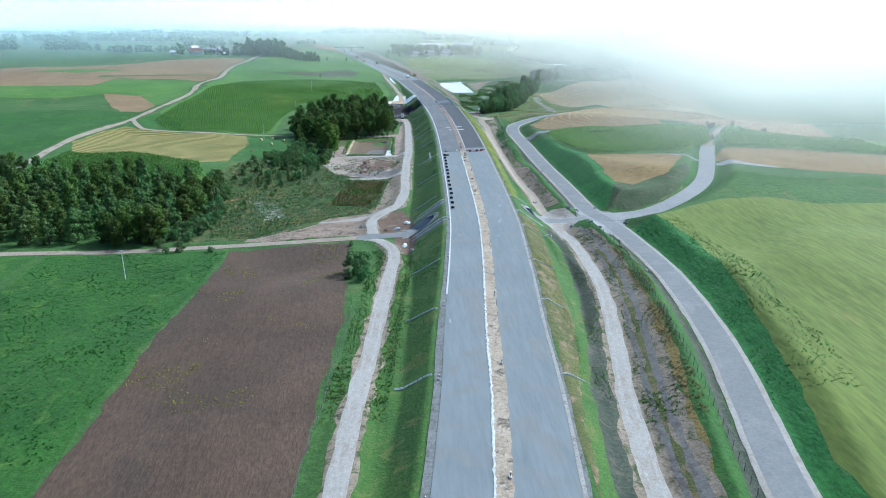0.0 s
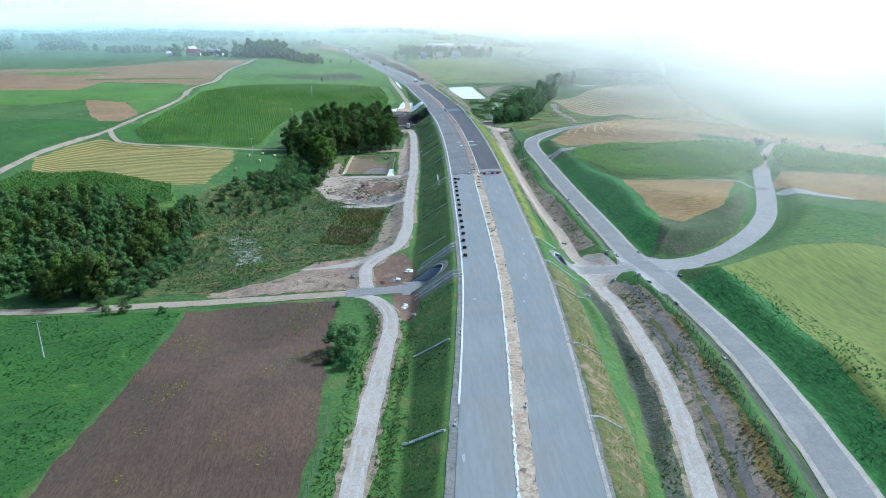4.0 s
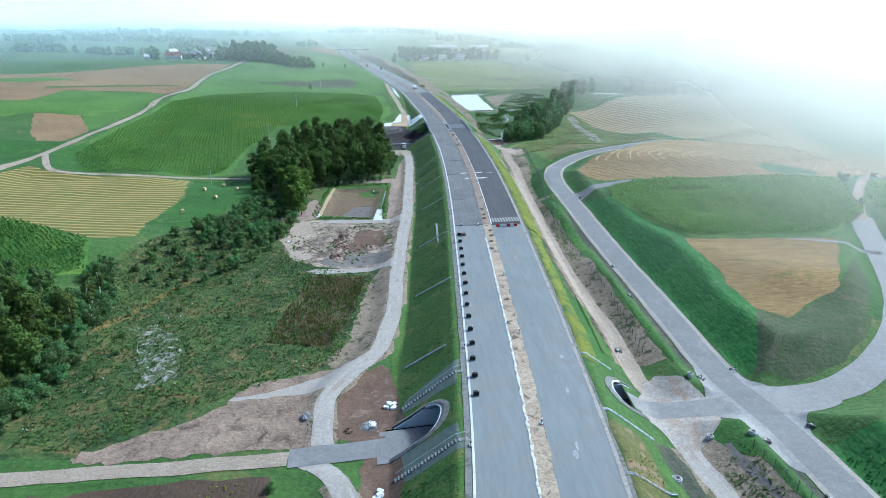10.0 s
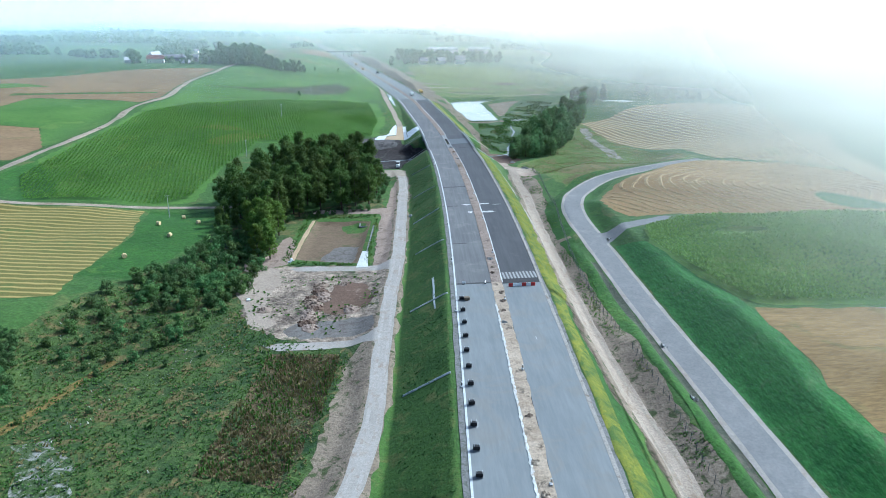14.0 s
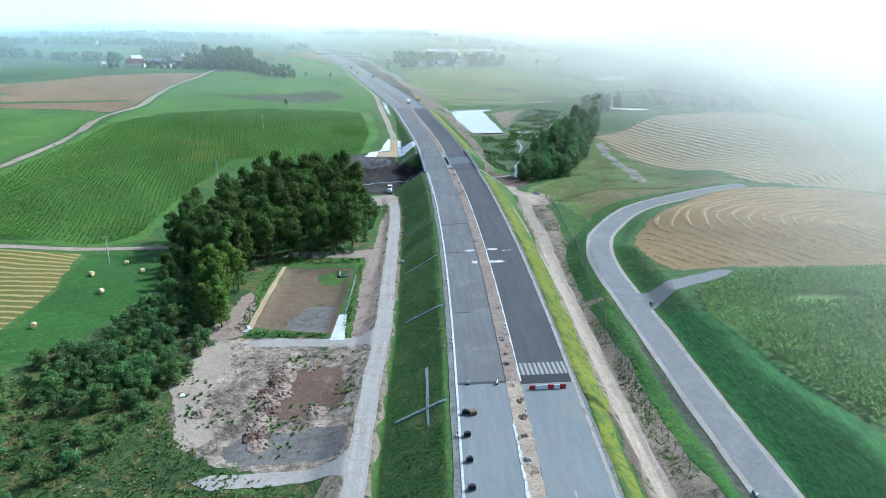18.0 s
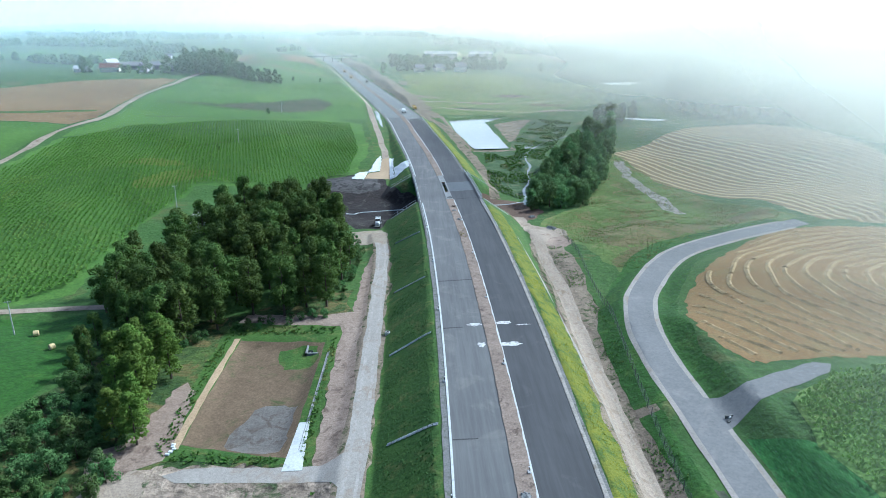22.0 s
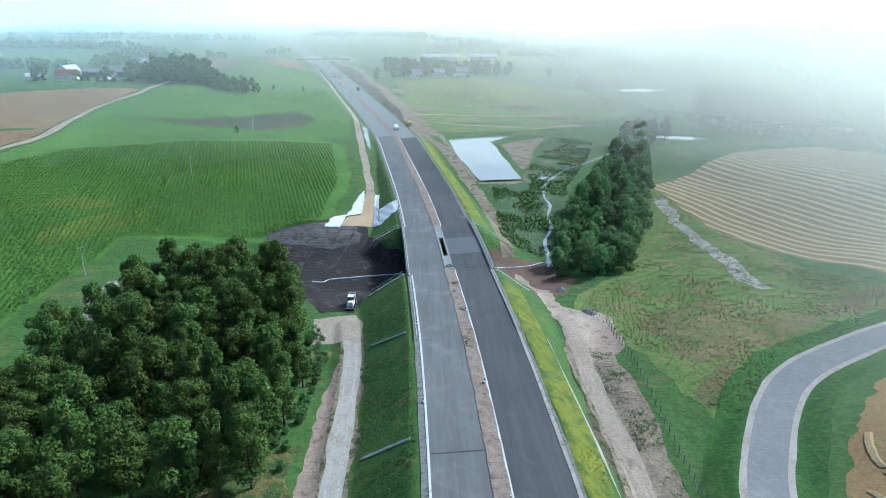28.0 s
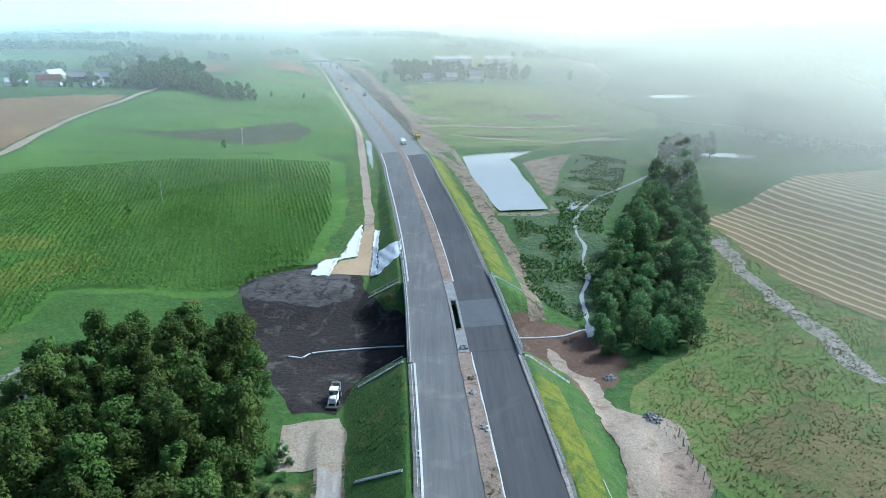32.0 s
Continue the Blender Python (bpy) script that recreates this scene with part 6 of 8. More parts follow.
def parapet(s, label):
    """A bridge parapet with posts, a hand rail and upright bars."""
    g = tagged(new("bridge_parapet"), label, "parapet")
    ys = np.arange(485, 527.1, 2.0)
    pm = bm_ = None
    for y in ys:
        if pm is None:
            ob = part("post", box_bm(-0.05, 0.05, -0.05, 0.05, 0, 1.15, 0.01), M["steel"], g)
            pm = ob.data
        else:
            ob = new("post", pm)
            ob.parent = g
        ob.location = off(y, s, 0.16)
    for h, r in ((1.33, 0.06), (0.95, 0.035), (0.6, 0.035), (0.32, 0.035)):
        part("rail", tube_bm([off(y, s, h) for y in ys], r, 6), M["steel"], g)
    return g


parapet(-11.8, "galvanised bridge parapet rail above the black valley")
parapet(12.1, "galvanised bridge parapet with net above the stream")

# the opening between the two decks
frame_ = tagged(new("median_opening"), "concrete frame round the open slot between bridge decks", "slab")
strip("slab", 486.5, 497, -1.2, 1.2, M["stone"], "", 0.12, 1.2, 2.5, parent=frame_)
strip("slab", 513, 525.5, -1.2, 1.2, M["stone"], "", 0.12, 1.2, 2.5, parent=frame_)
for a, b in ((-1.2, -0.62), (0.62, 1.2)):
    strip("beam", 497, 513, a, b, M["stone"], "", 0.14, 1.2, 2.5, parent=frame_)
strip("lip", 496.7, 497.4, -0.7, 0.7, M["dirt"], "brown earthy lip", 0.2, 0.3, 1, parent=frame_)
strip("lip", 512.6, 513.3, -0.7, 0.7, M["dirt"], "brown earthy lip", 0.2, 0.3, 1, parent=frame_)


# concrete runnels and stairs down the slopes
def runnel(a, b, name, label, material, width=0.5, pieces=True):
    """A line of small concrete channel stones laid down a slope from a to b."""
    g = tagged(new(name), label, "runnel")
    a, b = Vector((*a, 0)), Vector((*b, 0))
    n = max(3, int((b - a).length / 0.9))
    pts = []
    for i in range(n + 1):
        q = a.lerp(b, i / n)
        pts.append(Vector((q.x, q.y, height(q.x, q.y) + 0.10)))
    me = None
    for p, q in zip(pts, pts[1:]):
        if me is None:
            l = (q - p).length
            bm = bmesh.new()
            prof = [(-width, -0.12), (-width, 0.12), (-width * 0.7, 0.12), (-width * 0.35, -0.02), (width * 0.35, -0.02), (width * 0.7, 0.12), (width, 0.12), (width, -0.12)]
            r0 = [bm.verts.new((u, -l * 0.5, v)) for u, v in prof]
            r1 = [bm.verts.new((u, l * 0.46, v)) for u, v in prof]
            for k in range(8):
                bm.faces.new((r0[k], r0[(k + 1) % 8], r1[(k + 1) % 8], r1[k]))
            bm.faces.new(r0[::-1])
            bm.faces.new(r1)
            bmesh.ops.recalc_face_normals(bm, faces=bm.faces[:])
            ob = part("channel_stone", bm, material, g)
            me = ob.data
        else:
            ob = new("channel_stone", me)
            ob.parent = g
        ob.matrix_basis = Matrix.Translation((p + q) / 2) @ (q - p).to_track_quat("Y", "Z").to_matrix().to_4x4()
    return g


def stairs(a, b, label):
    """Service stairs down the embankment with a hand rail."""
    g = tagged(new("slope_stairs"), label, "stairs")
    a, b = Vector((*a, 0)), Vector((*b, 0))
    d = (b - a).normalized()
    side_ = Vector((d.y, -d.x, 0))
    n = int((b - a).length / 0.55)
    me = None
    rail = []
    for i in range(n):
        q = a.lerp(b, (i + 0.5) / n)
        z = height(q.x, q.y) + 0.12
        if me is None:
            ob = part("step", box_bm(-0.42, 0.42, -0.27, 0.27, -0.25, 0.04, 0.02), M["stone"], g)
            me = ob.data
        else:
            ob = new("step", me)
            ob.parent = g
        ob.matrix_basis = Matrix.Translation((q.x, q.y, z)) @ Matrix.Rotation(math.atan2(d.y, d.x) - math.pi / 2, 4, "Z")
        if i % 3 == 0:
            rail.append(Vector((q.x, q.y, z + 1.0)) + side_ * 0.5)
    part("hand_rail", tube_bm(rail, 0.05, 6), M["rail_steel"], g, "pale steel hand rail")
    for p in rail[::2]:
        part("rail_post", tube_bm([p - Vector((0, 0, 1.1)), p], 0.035, 5), M["rail_steel"], g)
    return g


for a, b in (((12.6, 267.8), (3.2, 269.4)), ((9.6, 234), (0.6, 234.6)), ((6.8, 165.5), (-1, 167)), ((4.2, 134), (-3, 136.4)), ((1.6, 105), (-5.6, 106)), ((14.8, 379), (5.4, 379.6)), ((14.2, 411.8), (5.6, 414)), ((13.2, 450.8), (5, 454.6)), ((15, 345), (6, 347)), ((14, 305), (4.6, 307))):
    runnel(a, b, "slope_runnel", "grey concrete runnel down the grassy slope", M["channel"], 0.28)
for a, b in (((28.6, 135), (34.4, 135.3)), ((25.4, 101.8), (30.5, 102.4)), ((34.2, 190), (42, 189.2)), ((31.6, 160), (38, 161))):
    runnel(a, b, "slope_runnel", "pale concrete runnel down the dry slope", M["channel"], 0.22)
runnel((36.2, 225.5), (42.4, 224.4), "slope_runnel", "white concrete runnel beside the underpass", M["white"], 0.25)
runnel((35.2, 206.4), (44, 204), "slope_runnel", "white concrete runnel beside the underpass", M["white"], 0.25)
stairs((11.6, 200.6), (-0.4, 199), "concrete service stairs with rail beside the underpass")
stairs((12.4, 221.6), (0.6, 219), "concrete service stairs with rail beside the underpass")
stairs((12.4, 484.4), (2.6, 484.8), "pale service stairs down the bridge slope")
stairs((10.2, 527.2), (1.2, 529.6), "pale service stairs down the bridge slope")
runnel((37.6, 484.2), (47, 482.2), "slope_runnel", "pale concrete runnel at the bridge corner", M["channel"], 0.35)
runnel((35, 527.4), (44, 529.6), "slope_runnel", "pale concrete runnel at the bridge corner", M["channel"], 0.35)
patch("erosion_net", [ragged([(-0.5, 217.5), (10.8, 217.6), (12, 226), (1, 221.5)], 0.2, 2, 120), ragged([(-0.5, 205), (10.2, 205.3), (11, 198.4), (-0.8, 197)], 0.2, 2, 121)], M["mesh_net"], "grey-green erosion net on the slope", 0.06, "net")

# ---- trees ----
def leaf_cloud(rnd, centres, per, size, flat=0.8):
    """A crown: many small bent leaf sprays scattered in clumps round the given centres."""
    vs, fs = [], []
    for cx, cy, cz, r in centres:
        for _ in range(per):
            while True:
                d = Vector((rnd.uniform(-1, 1), rnd.uniform(-1, 1), rnd.uniform(-1, 1)))
                if 0.2 < d.length < 1:
                    break
            d = d.normalized() * (rnd.uniform(0.45, 1.0) ** 0.6)
            p = Vector((cx + d.x * r, cy + d.y * r, cz + d.z * r * flat))
            n = (d + Vector((rnd.uniform(-.6, .6), rnd.uniform(-.6, .6), rnd.uniform(-.2, .9)))).normalized()
            u = n.orthogonal().normalized()
            u.rotate(Matrix.Rotation(rnd.uniform(0, 6.28), 3, n))
            w = n.cross(u)
            s = size * rnd.uniform(0.6, 1.3)
            k = len(vs)
            vs += [tuple(p - u * s), tuple(p + w * s * 0.55 - n * s * 0.15), tuple(p + u * s), tuple(p - w * s * 0.55 - n * s * 0.15)]
            fs += [(k, k + 1, k + 2, k + 3)]
    me = bpy.data.meshes.new("crown")
    me.from_pydata(vs, [], fs)
    return me


def make_tree(name, seed, h, spread_r, base, leaf, bark, label, clumps=26, per=60, size=0.34, conic=0.0):
    """A tree of height h: tapered trunk with limbs, and a crown of leaf clumps from base (share of h) upwards."""
    rnd = random.Random(seed)
    root = tagged(new(name), label, "tree")
    bm = bmesh.new()
    lean = Vector((rnd.uniform(-.04, .04), rnd.uniform(-.04, .04), 1))
    spine = [lean * (h * 0.9 * k / 5) + Vector((rnd.uniform(-.1, .1), rnd.uniform(-.1, .1), 0)) * k * 0.4 for k in range(6)]
    r0 = h * 0.014 + 0.05
    tube_bm(spine, [r0 * (1.25 if k == 0 else 1 - 0.17 * k) for k in range(6)], 6, bm)
    centres = []
    for i in range(clumps):
        t = (i + rnd.random()) / clumps
        zz = h * (base + (0.97 - base) * t)
        prof = conic * (1 - t) ** 0.8 + (1 - conic) * max(0.0, 1 - ((t - 0.38) / 0.66) ** 2) ** 0.5
        a, rr = rnd.uniform(0, 6.28), spread_r * prof * rnd.uniform(0.35, 0.8)
        c = lean * zz + Vector((math.cos(a) * rr, math.sin(a) * rr, 0))
        centres.append((c.x, c.y, c.z, spread_r * rnd.uniform(0.3, 0.5) * (0.75 if conic else 1)))
        if i % 3 == 0:
            s = lean * (zz - rr * 0.5 - 0.3)
            tube_bm([s, s.lerp(c, 0.5) + Vector((0, 0, -0.1)), c], [r0 * 0.35, r0 * 0.22, 0.02], 4, bm)
    part("trunk", bm, bark, root)
    me = leaf_cloud(rnd, centres, per, size)
    me.materials.append(leaf)
    crown = new("crown", me)
    crown.parent = root
    root.location = (0, 0, -500)
    return root


KINDS = {}
for i in range(4):
    KINDS["alder", i] = make_tree("alder", 10 + i, 12.5 + i * 0.9, 3.3, 0.2, M["leaf_alder"], M["bark"], "dense green alder in the grove by the embankment", 30, 100, 0.3)
for i in range(4):
    KINDS["spruce", i] = make_tree("forest_tree", 30 + i, 10.5 + i * 0.9, 3.0, 0.04, M["leaf_dark"], M["bark"], "dark green forest tree in a dense plantation", 34, 80, 0.32, conic=0.15)
for i in range(2):
    KINDS["oak", i] = make_tree("forest_tree", 40 + i, 11 + i, 3.4, 0.04, M["leaf"], M["bark"], "lighter green broadleaf tree in the forest", 30, 70, 0.36)
for i in range(2):
    KINDS["poplar", i] = make_tree("poplar", 50 + i, 14 + i, 3.0, 0.2, M["leaf_bright"], M["bark"], "bright green broadleaf tree at the grove's edge", 30, 75, 0.34)
for i in range(2):
    KINDS["bush", i] = make_tree("bush", 60 + i, 4.2, 2.5, 0.03, M["leaf_willow"], M["bark"], "rounded green willow bush", 14, 90, 0.22)
for i in range(3):
    KINDS["sallow", i] = make_tree("sallow", 90 + i, 9.0 + i, 3.6, 0.06, M["leaf_hazy"], M["bark"], "sallow coloured pale for the haze along the stream", 26, 90, 0.34)
KINDS["bush_dark", 0] = make_tree("bush", 65, 5.0, 2.6, 0.03, M["leaf_dark"], M["bark"], "dark green overgrown willow bush", 16, 90, 0.24)
for i in range(2):
    KINDS["far", i] = make_tree("far_tree", 70 + i, 13 + i, 4.5, 0.1, M["leaf_dark"], M["bark"], "distant hazy dark green tree", 16, 40, 0.8)
for i in range(1):
    KINDS["birch", i] = make_tree("birch", 80 + i, 11, 1.5, 0.35, M["leaf"], M["birch"], "slender birch with a white trunk", 16, 50, 0.3)


def plant(kind, n, x, y, scale, turn, group=""):
    o = copy_thing(KINDS[kind, n], Matrix.Translation((x, y, height(x, y) - 0.1)) @ Matrix.Rotation(turn, 4, "Z"))
    o.scale = (scale, scale, scale * 1.0)
    if group:
        tagged(o, group=group)
    return o


def wood(poly, kinds, gap, seed, lo=0.8, hi=1.2, group=""):
    """Trees spread over an area, none closer than gap."""
    rnd = random.Random(seed)
    xs, ys = [p[0] for p in poly], [p[1] for p in poly]
    got = []
    for _ in range(int((max(xs) - min(xs)) * (max(ys) - min(ys)) / gap ** 2 * 6)):
        x, y = rnd.uniform(min(xs), max(xs)), rnd.uniform(min(ys), max(ys))
        if inside(poly, np.array(x), np.array(y)) and all((x - a) ** 2 + (y - b) ** 2 > gap * gap for a, b in got):
            got.append((x, y))
            k = rnd.choice(kinds)
            plant(*k, x, y, rnd.uniform(lo, hi), rnd.uniform(0, 6.28), group)
    return got


AL = [("alder", i) for i in range(4)]
SP = [("spruce", i) for i in range(4)] + [("oak", 0), ("oak", 1)]
wood([(-98, 210), (-80, 213), (-78, 240), (-84, 268), (-95, 281), (-115, 285), (-140, 287), (-215, 290), (-205, 214)], SP, 5.2, 5, 0.75, 1.1, "trees of the forest")
wood([(-72, 412), (-60, 395), (-47, 386), (-35, 401), (-11, 409), (-8.5, 440), (-12, 464), (-21, 499), (-42, 508), (-58, 500), (-61, 474), (-67, 446)], AL, 5.0, 6, 0.85, 1.35, "trees of the alder grove")
wood([(-52, 376), (-46, 352), (-40, 352), (-42, 380), (-47, 388)], [("poplar", 0), ("poplar", 1)], 3.6, 7, 0.75, 1.05, "trees of the alder grove")
wood([(58, 500), (80, 497), (100, 541), (120, 591), (136, 650), (124, 655), (102, 606), (82, 566), (66, 530)], [("sallow", i) for i in range(3)], 5.0, 8, 0.6, 1.05, "trees along the stream")
wood([(128, 668), (150, 690), (163, 684), (140, 660)], AL, 4.5, 9, 0.75, 1.0, "trees along the stream")
FA = [("far", 0), ("far", 1)]
BU = [("bush", 0), ("bush", 1)]
wood([(-72, 334), (-65, 350), (-62, 378), (-52, 374), (-40, 346), (-44, 322), (-52, 316), (-66, 320)], BU + [("bush_dark", 0)], 3.6, 21, 0.6, 1.25, "bushes of the willow thicket")
wood([(-82, 298), (-78, 322), (-70, 338), (-60, 342), (-46, 330), (-44, 312), (-56, 296), (-68, 286)], BU + [("bush_dark", 0)], 3.9, 121, 0.4, 0.9, "low bushes of the wet meadow")
wood([(-80, 244), (-72, 284), (-58, 296), (-44, 300), (-40, 262), (-60, 232)], BU + [("bush_dark", 0)], 7.5, 122, 0.15, 0.38, "low bushes of the wet meadow")
wood([(-68, 384), (-64, 394), (-58, 387), (-62, 376)], [("alder", 0)], 4.0, 22, 0.5, 0.7, "bushes of the willow thicket")
for x, y, s_ in ((-17.4, 173, 1.6), (-15.4, 176, 1.35), (-14.4, 164.6, 1.0), (-18.8, 167, 0.7), (-16.2, 168.6, 0.9), (-13.6, 168.4, 0.6), (-84, 206, 0.8), (-76, 201, 0.8), (-80, 199.5, 0.6), (-66, 200, 0.5), (-20.4, 199, 0.4)):
    plant("bush", 0, x, y, s_, x)
for x, y, s_ in ((167, 347, 0.9), (169.5, 347.5, 0.7), (182.4, 349.6, 0.6), (193, 336, 0.7), (155.5, 318, 0.6)):
    plant("bush", 1, x, y, s_, x, "bushes along the field edge")
wood([(70, 520), (80, 560), (96, 612), (110, 606), (92, 560), (78, 516)], BU, 4.5, 23, 0.6, 1.1, "bushes along the stream")
wood([(-13, 412), (-10, 468), (-6.5, 462), (-6, 436), (-8, 412)], BU, 2.8, 24, 0.3, 0.75, "bushes at the grove's edge")
wood([(-44, 390), (-34, 398), (-12, 403), (-11, 406), (-32, 403), (-46, 395)], BU, 2.8, 25, 0.4, 0.7, "bushes at the grove's edge")
wood([(-76, 211), (-72, 240), (-78, 272), (-88, 300), (-94, 300), (-82, 240), (-86, 213)], BU, 2.9, 26, 0.55, 1.15, "bushes at the forest edge")
for x, y in ((-81.8, 262), (-80.6, 268), (-79, 256), (-83, 274), (-84, 281), (-78, 248)):
    plant("birch", 0, x, y, 0.9, y)
for x, y in ((-86, 214), (-92, 213.5), (-98, 214)):
    plant("poplar", 1, x, y, 0.85, y)
for x, y, s_ in ((-88, 212, 1.25), (-93, 216, 1.1), (-104, 214, 1.0)):
    plant("oak", 0, x, y, s_, y)
FA = [("far", 0), ("far", 1)]
wood([(-204, 868), (-188, 852), (-150, 850), (-150, 880), (-190, 905)], FA, 6.5, 10, 0.95, 1.55, "trees of the far grove")
wood([(-150, 847), (-112, 828), (-100, 832), (-118, 848), (-150, 866)], FA, 5.5, 110, 0.55, 0.9, "trees of the far grove")
wood([(-4, 1000), (8, 1030), (60, 1045), (122, 1030), (118, 996), (60, 1004)], FA, 8, 11, 0.75, 1.15, "trees round the far houses")
wood([(-20, 1080), (-10, 1120), (30, 1125), (40, 1085)], FA, 9, 111, 0.8, 1.2, "trees round the far houses")
wood([(205, 735), (212, 694), (250, 672), (340, 640), (420, 640), (400, 700), (290, 735), (248, 830), (236, 830)], FA, 8.5, 12, 0.9, 1.35, "trees of the hazy wood")
for x, y, s_ in ((-277, 851, 1.1), (-273, 853, 0.9), (-222, 848, 0.95), (-219, 850, 0.7), (-243, 848, 0.6), (-238, 849, 0.6), (-228, 846, 0.5), (-207, 856, 1.25), (-212, 858, 0.6), (-300, 900, 0.7), (-296, 1000, 0.9), (-94.7, 848.8, 0.3), (-87, 700, 0.32), (-92, 596, 0.25), (-20, 996, 0.9), (160, 1010, 0.8), (-70, 842, 0.3)):
    plant("far", 0, x, y, s_, x)


def woodland(groves, seed):
    """Far woods: many leafy crowns, each a cluster of rough leaf clumps."""
    rnd = random.Random(seed)
    centres = []
    for x0, y0, x1, y1, wide, n, h in groves:
        for _ in range(n):
            t = rnd.random()
            x, y = x0 + (x1 - x0) * t + rnd.uniform(-wide, wide), y0 + (y1 - y0) * t + rnd.uniform(-wide, wide)
            z, q = height(x, y), h * rnd.uniform(0.7, 1.15)
            for c in range(4):
                centres.append((x + rnd.uniform(-.25, .25) * q, y + rnd.uniform(-.25, .25) * q, z + q * (0.22 + 0.2 * c), q * (0.42 - 0.06 * c)))
    me = leaf_cloud(rnd, centres, 11, 3.0)
    me.materials.append(M["leaf_dark"])
    return tagged(new("far_woods", me), "dark green woods fading into the haze", "woods", kind="stuff")


woodland([(-560, 1085, -500, 1100, 12, 14, 15), (-640, 1080, -600, 1100, 14, 12, 14), (-500, 1130, -330, 1080, 8, 34, 11), (-350, 1110, -310, 1100, 10, 10, 15), (-395, 1275, -330, 1265, 12, 26, 13), (-430, 1290, -300, 1300, 8, 16, 9),
          (-640, 1440, -420, 1400, 20, 60, 13), (-800, 1400, -640, 1470, 25, 40, 13), (-560, 1830, -400, 1810, 25, 50, 14), (-400, 1850, -330, 1830, 12, 14, 10), (-900, 1900, -620, 1990, 30, 60, 15), (-210, 2010, -120, 1990, 22, 44, 15),
          (-100, 1960, 60, 1900, 22, 40, 13), (230, 1320, 345, 1290, 24, 70, 15), (330, 1190, 400, 1130, 20, 50, 14), (150, 1330, 215, 1320, 10, 18, 10), (400, 1500, 620, 1380, 30, 60, 15), (-260, 1250, -230, 1240, 6, 6, 9), (-200, 1330, -180, 1390, 6, 8, 8),
          (-330, 2300, -620, 2420, 30, 50, 15), (-900, 2500, -500, 2700, 40, 70, 16), (-100, 2500, 300, 2450, 40, 70, 16), (-1400, 2300, -900, 2200, 40, 70, 16), (-700, 3100, 0, 3250, 60, 100, 18), (-1500, 3000, -800, 3200, 60, 90, 18), (100, 3000, 900, 2900, 60, 80, 18),
          (60, 1620, 200, 1580, 16, 30, 12), (520, 1150, 700, 1020, 25, 50, 14)], 61)
for k in KINDS.values():
    for o in [*k.children_recursive, k]:
        bpy.data.objects.remove(o)

# ---- things on the highway ----
def done(ob):
    for o in [*ob.children_recursive, ob]:
        bpy.data.objects.remove(o)


def turned(y):
    _, d = at_y(y)
    return Matrix.Rotation(math.atan2(d[1], d[0]) - math.pi / 2, 4, "Z")


block = tagged(new("ballast_block"), "black rubber-clad ballast block on feet", "block")
part("body", box_bm(-0.55, 0.55, -0.32, 0.32, 0.12, 0.82, 0.05), M["black"], block)
for x in (-0.4, 0.4):
    part("foot", box_bm(x - 0.1, x + 0.1, -0.42, 0.42, 0, 0.13, 0.02), M["stone"], block, "grey foot")
    part("bracket", tube_bm([(x, -0.3, 0.8), (x, -0.3, 1.0), (x, 0.3, 1.0), (x, 0.3, 0.8)], 0.03, 5), M["steel"], block, "grey lifting bracket")
rb = random.Random(4)
for i in range(15):
    y = 212.3 + i * 6.27
    q = off(y, -9.35 + rb.uniform(-0.12, 0.12), 0.0)
    tagged(copy_thing(block, Matrix.Translation(q) @ turned(y) @ Matrix.Rotation(rb.uniform(-0.12, 0.12), 4, "Z")), group="black ballast blocks in a row")
done(block)


def jersey(name, material, label):
    g = tagged(new(name), label, "barrier")
    bm = bmesh.new()
    prof = [(-0.26, 0), (-0.26, 0.14), (-0.12, 0.36), (-0.09, 0.82), (0.09, 0.82), (0.12, 0.36), (0.26, 0.14), (0.26, 0)]
    r0, r1 = [bm.verts.new((-0.52, u, v)) for u, v in prof], [bm.verts.new((0.52, u, v)) for u, v in prof]
    for k in range(8):
        bm.faces.new((r0[k], r0[(k + 1) % 8], r1[(k + 1) % 8], r1[k]))
    bm.faces.new(r0[::-1])
    bm.faces.new(r1)
    bmesh.ops.recalc_face_normals(bm, faces=bm.faces[:])
    bmesh.ops.bevel(bm, geom=bm.edges[:], offset=0.02, segments=1, affect="EDGES")
    part("body", bm, material, g)
    part("filler_cap", tube_bm([(-0.25, 0, 0.8), (-0.25, 0, 0.86)], 0.06, 8), M["black"], g, "black filler cap")
    part("peg", tube_bm([(0.53, 0, 0.05), (0.53, 0, 0.8)], 0.03, 6), material, g)
    return g


red_b, white_b = jersey("traffic_barrier", M["red"], "red plastic water-filled barrier closing the lane"), jersey("traffic_barrier", M["white_plastic"], "white plastic water-filled barrier closing the lane")
for i, k in enumerate("rwwrwr"):
    q = off(306.6, 3.2 + i * 1.12, 0)
    tagged(copy_thing(red_b if k == "r" else white_b, Matrix.Translation(q) @ turned(307) @ Matrix.Rotation(rb.uniform(-0.08, 0.08), 4, "Z")), group="barriers closing the asphalt")
done(red_b), done(white_b)

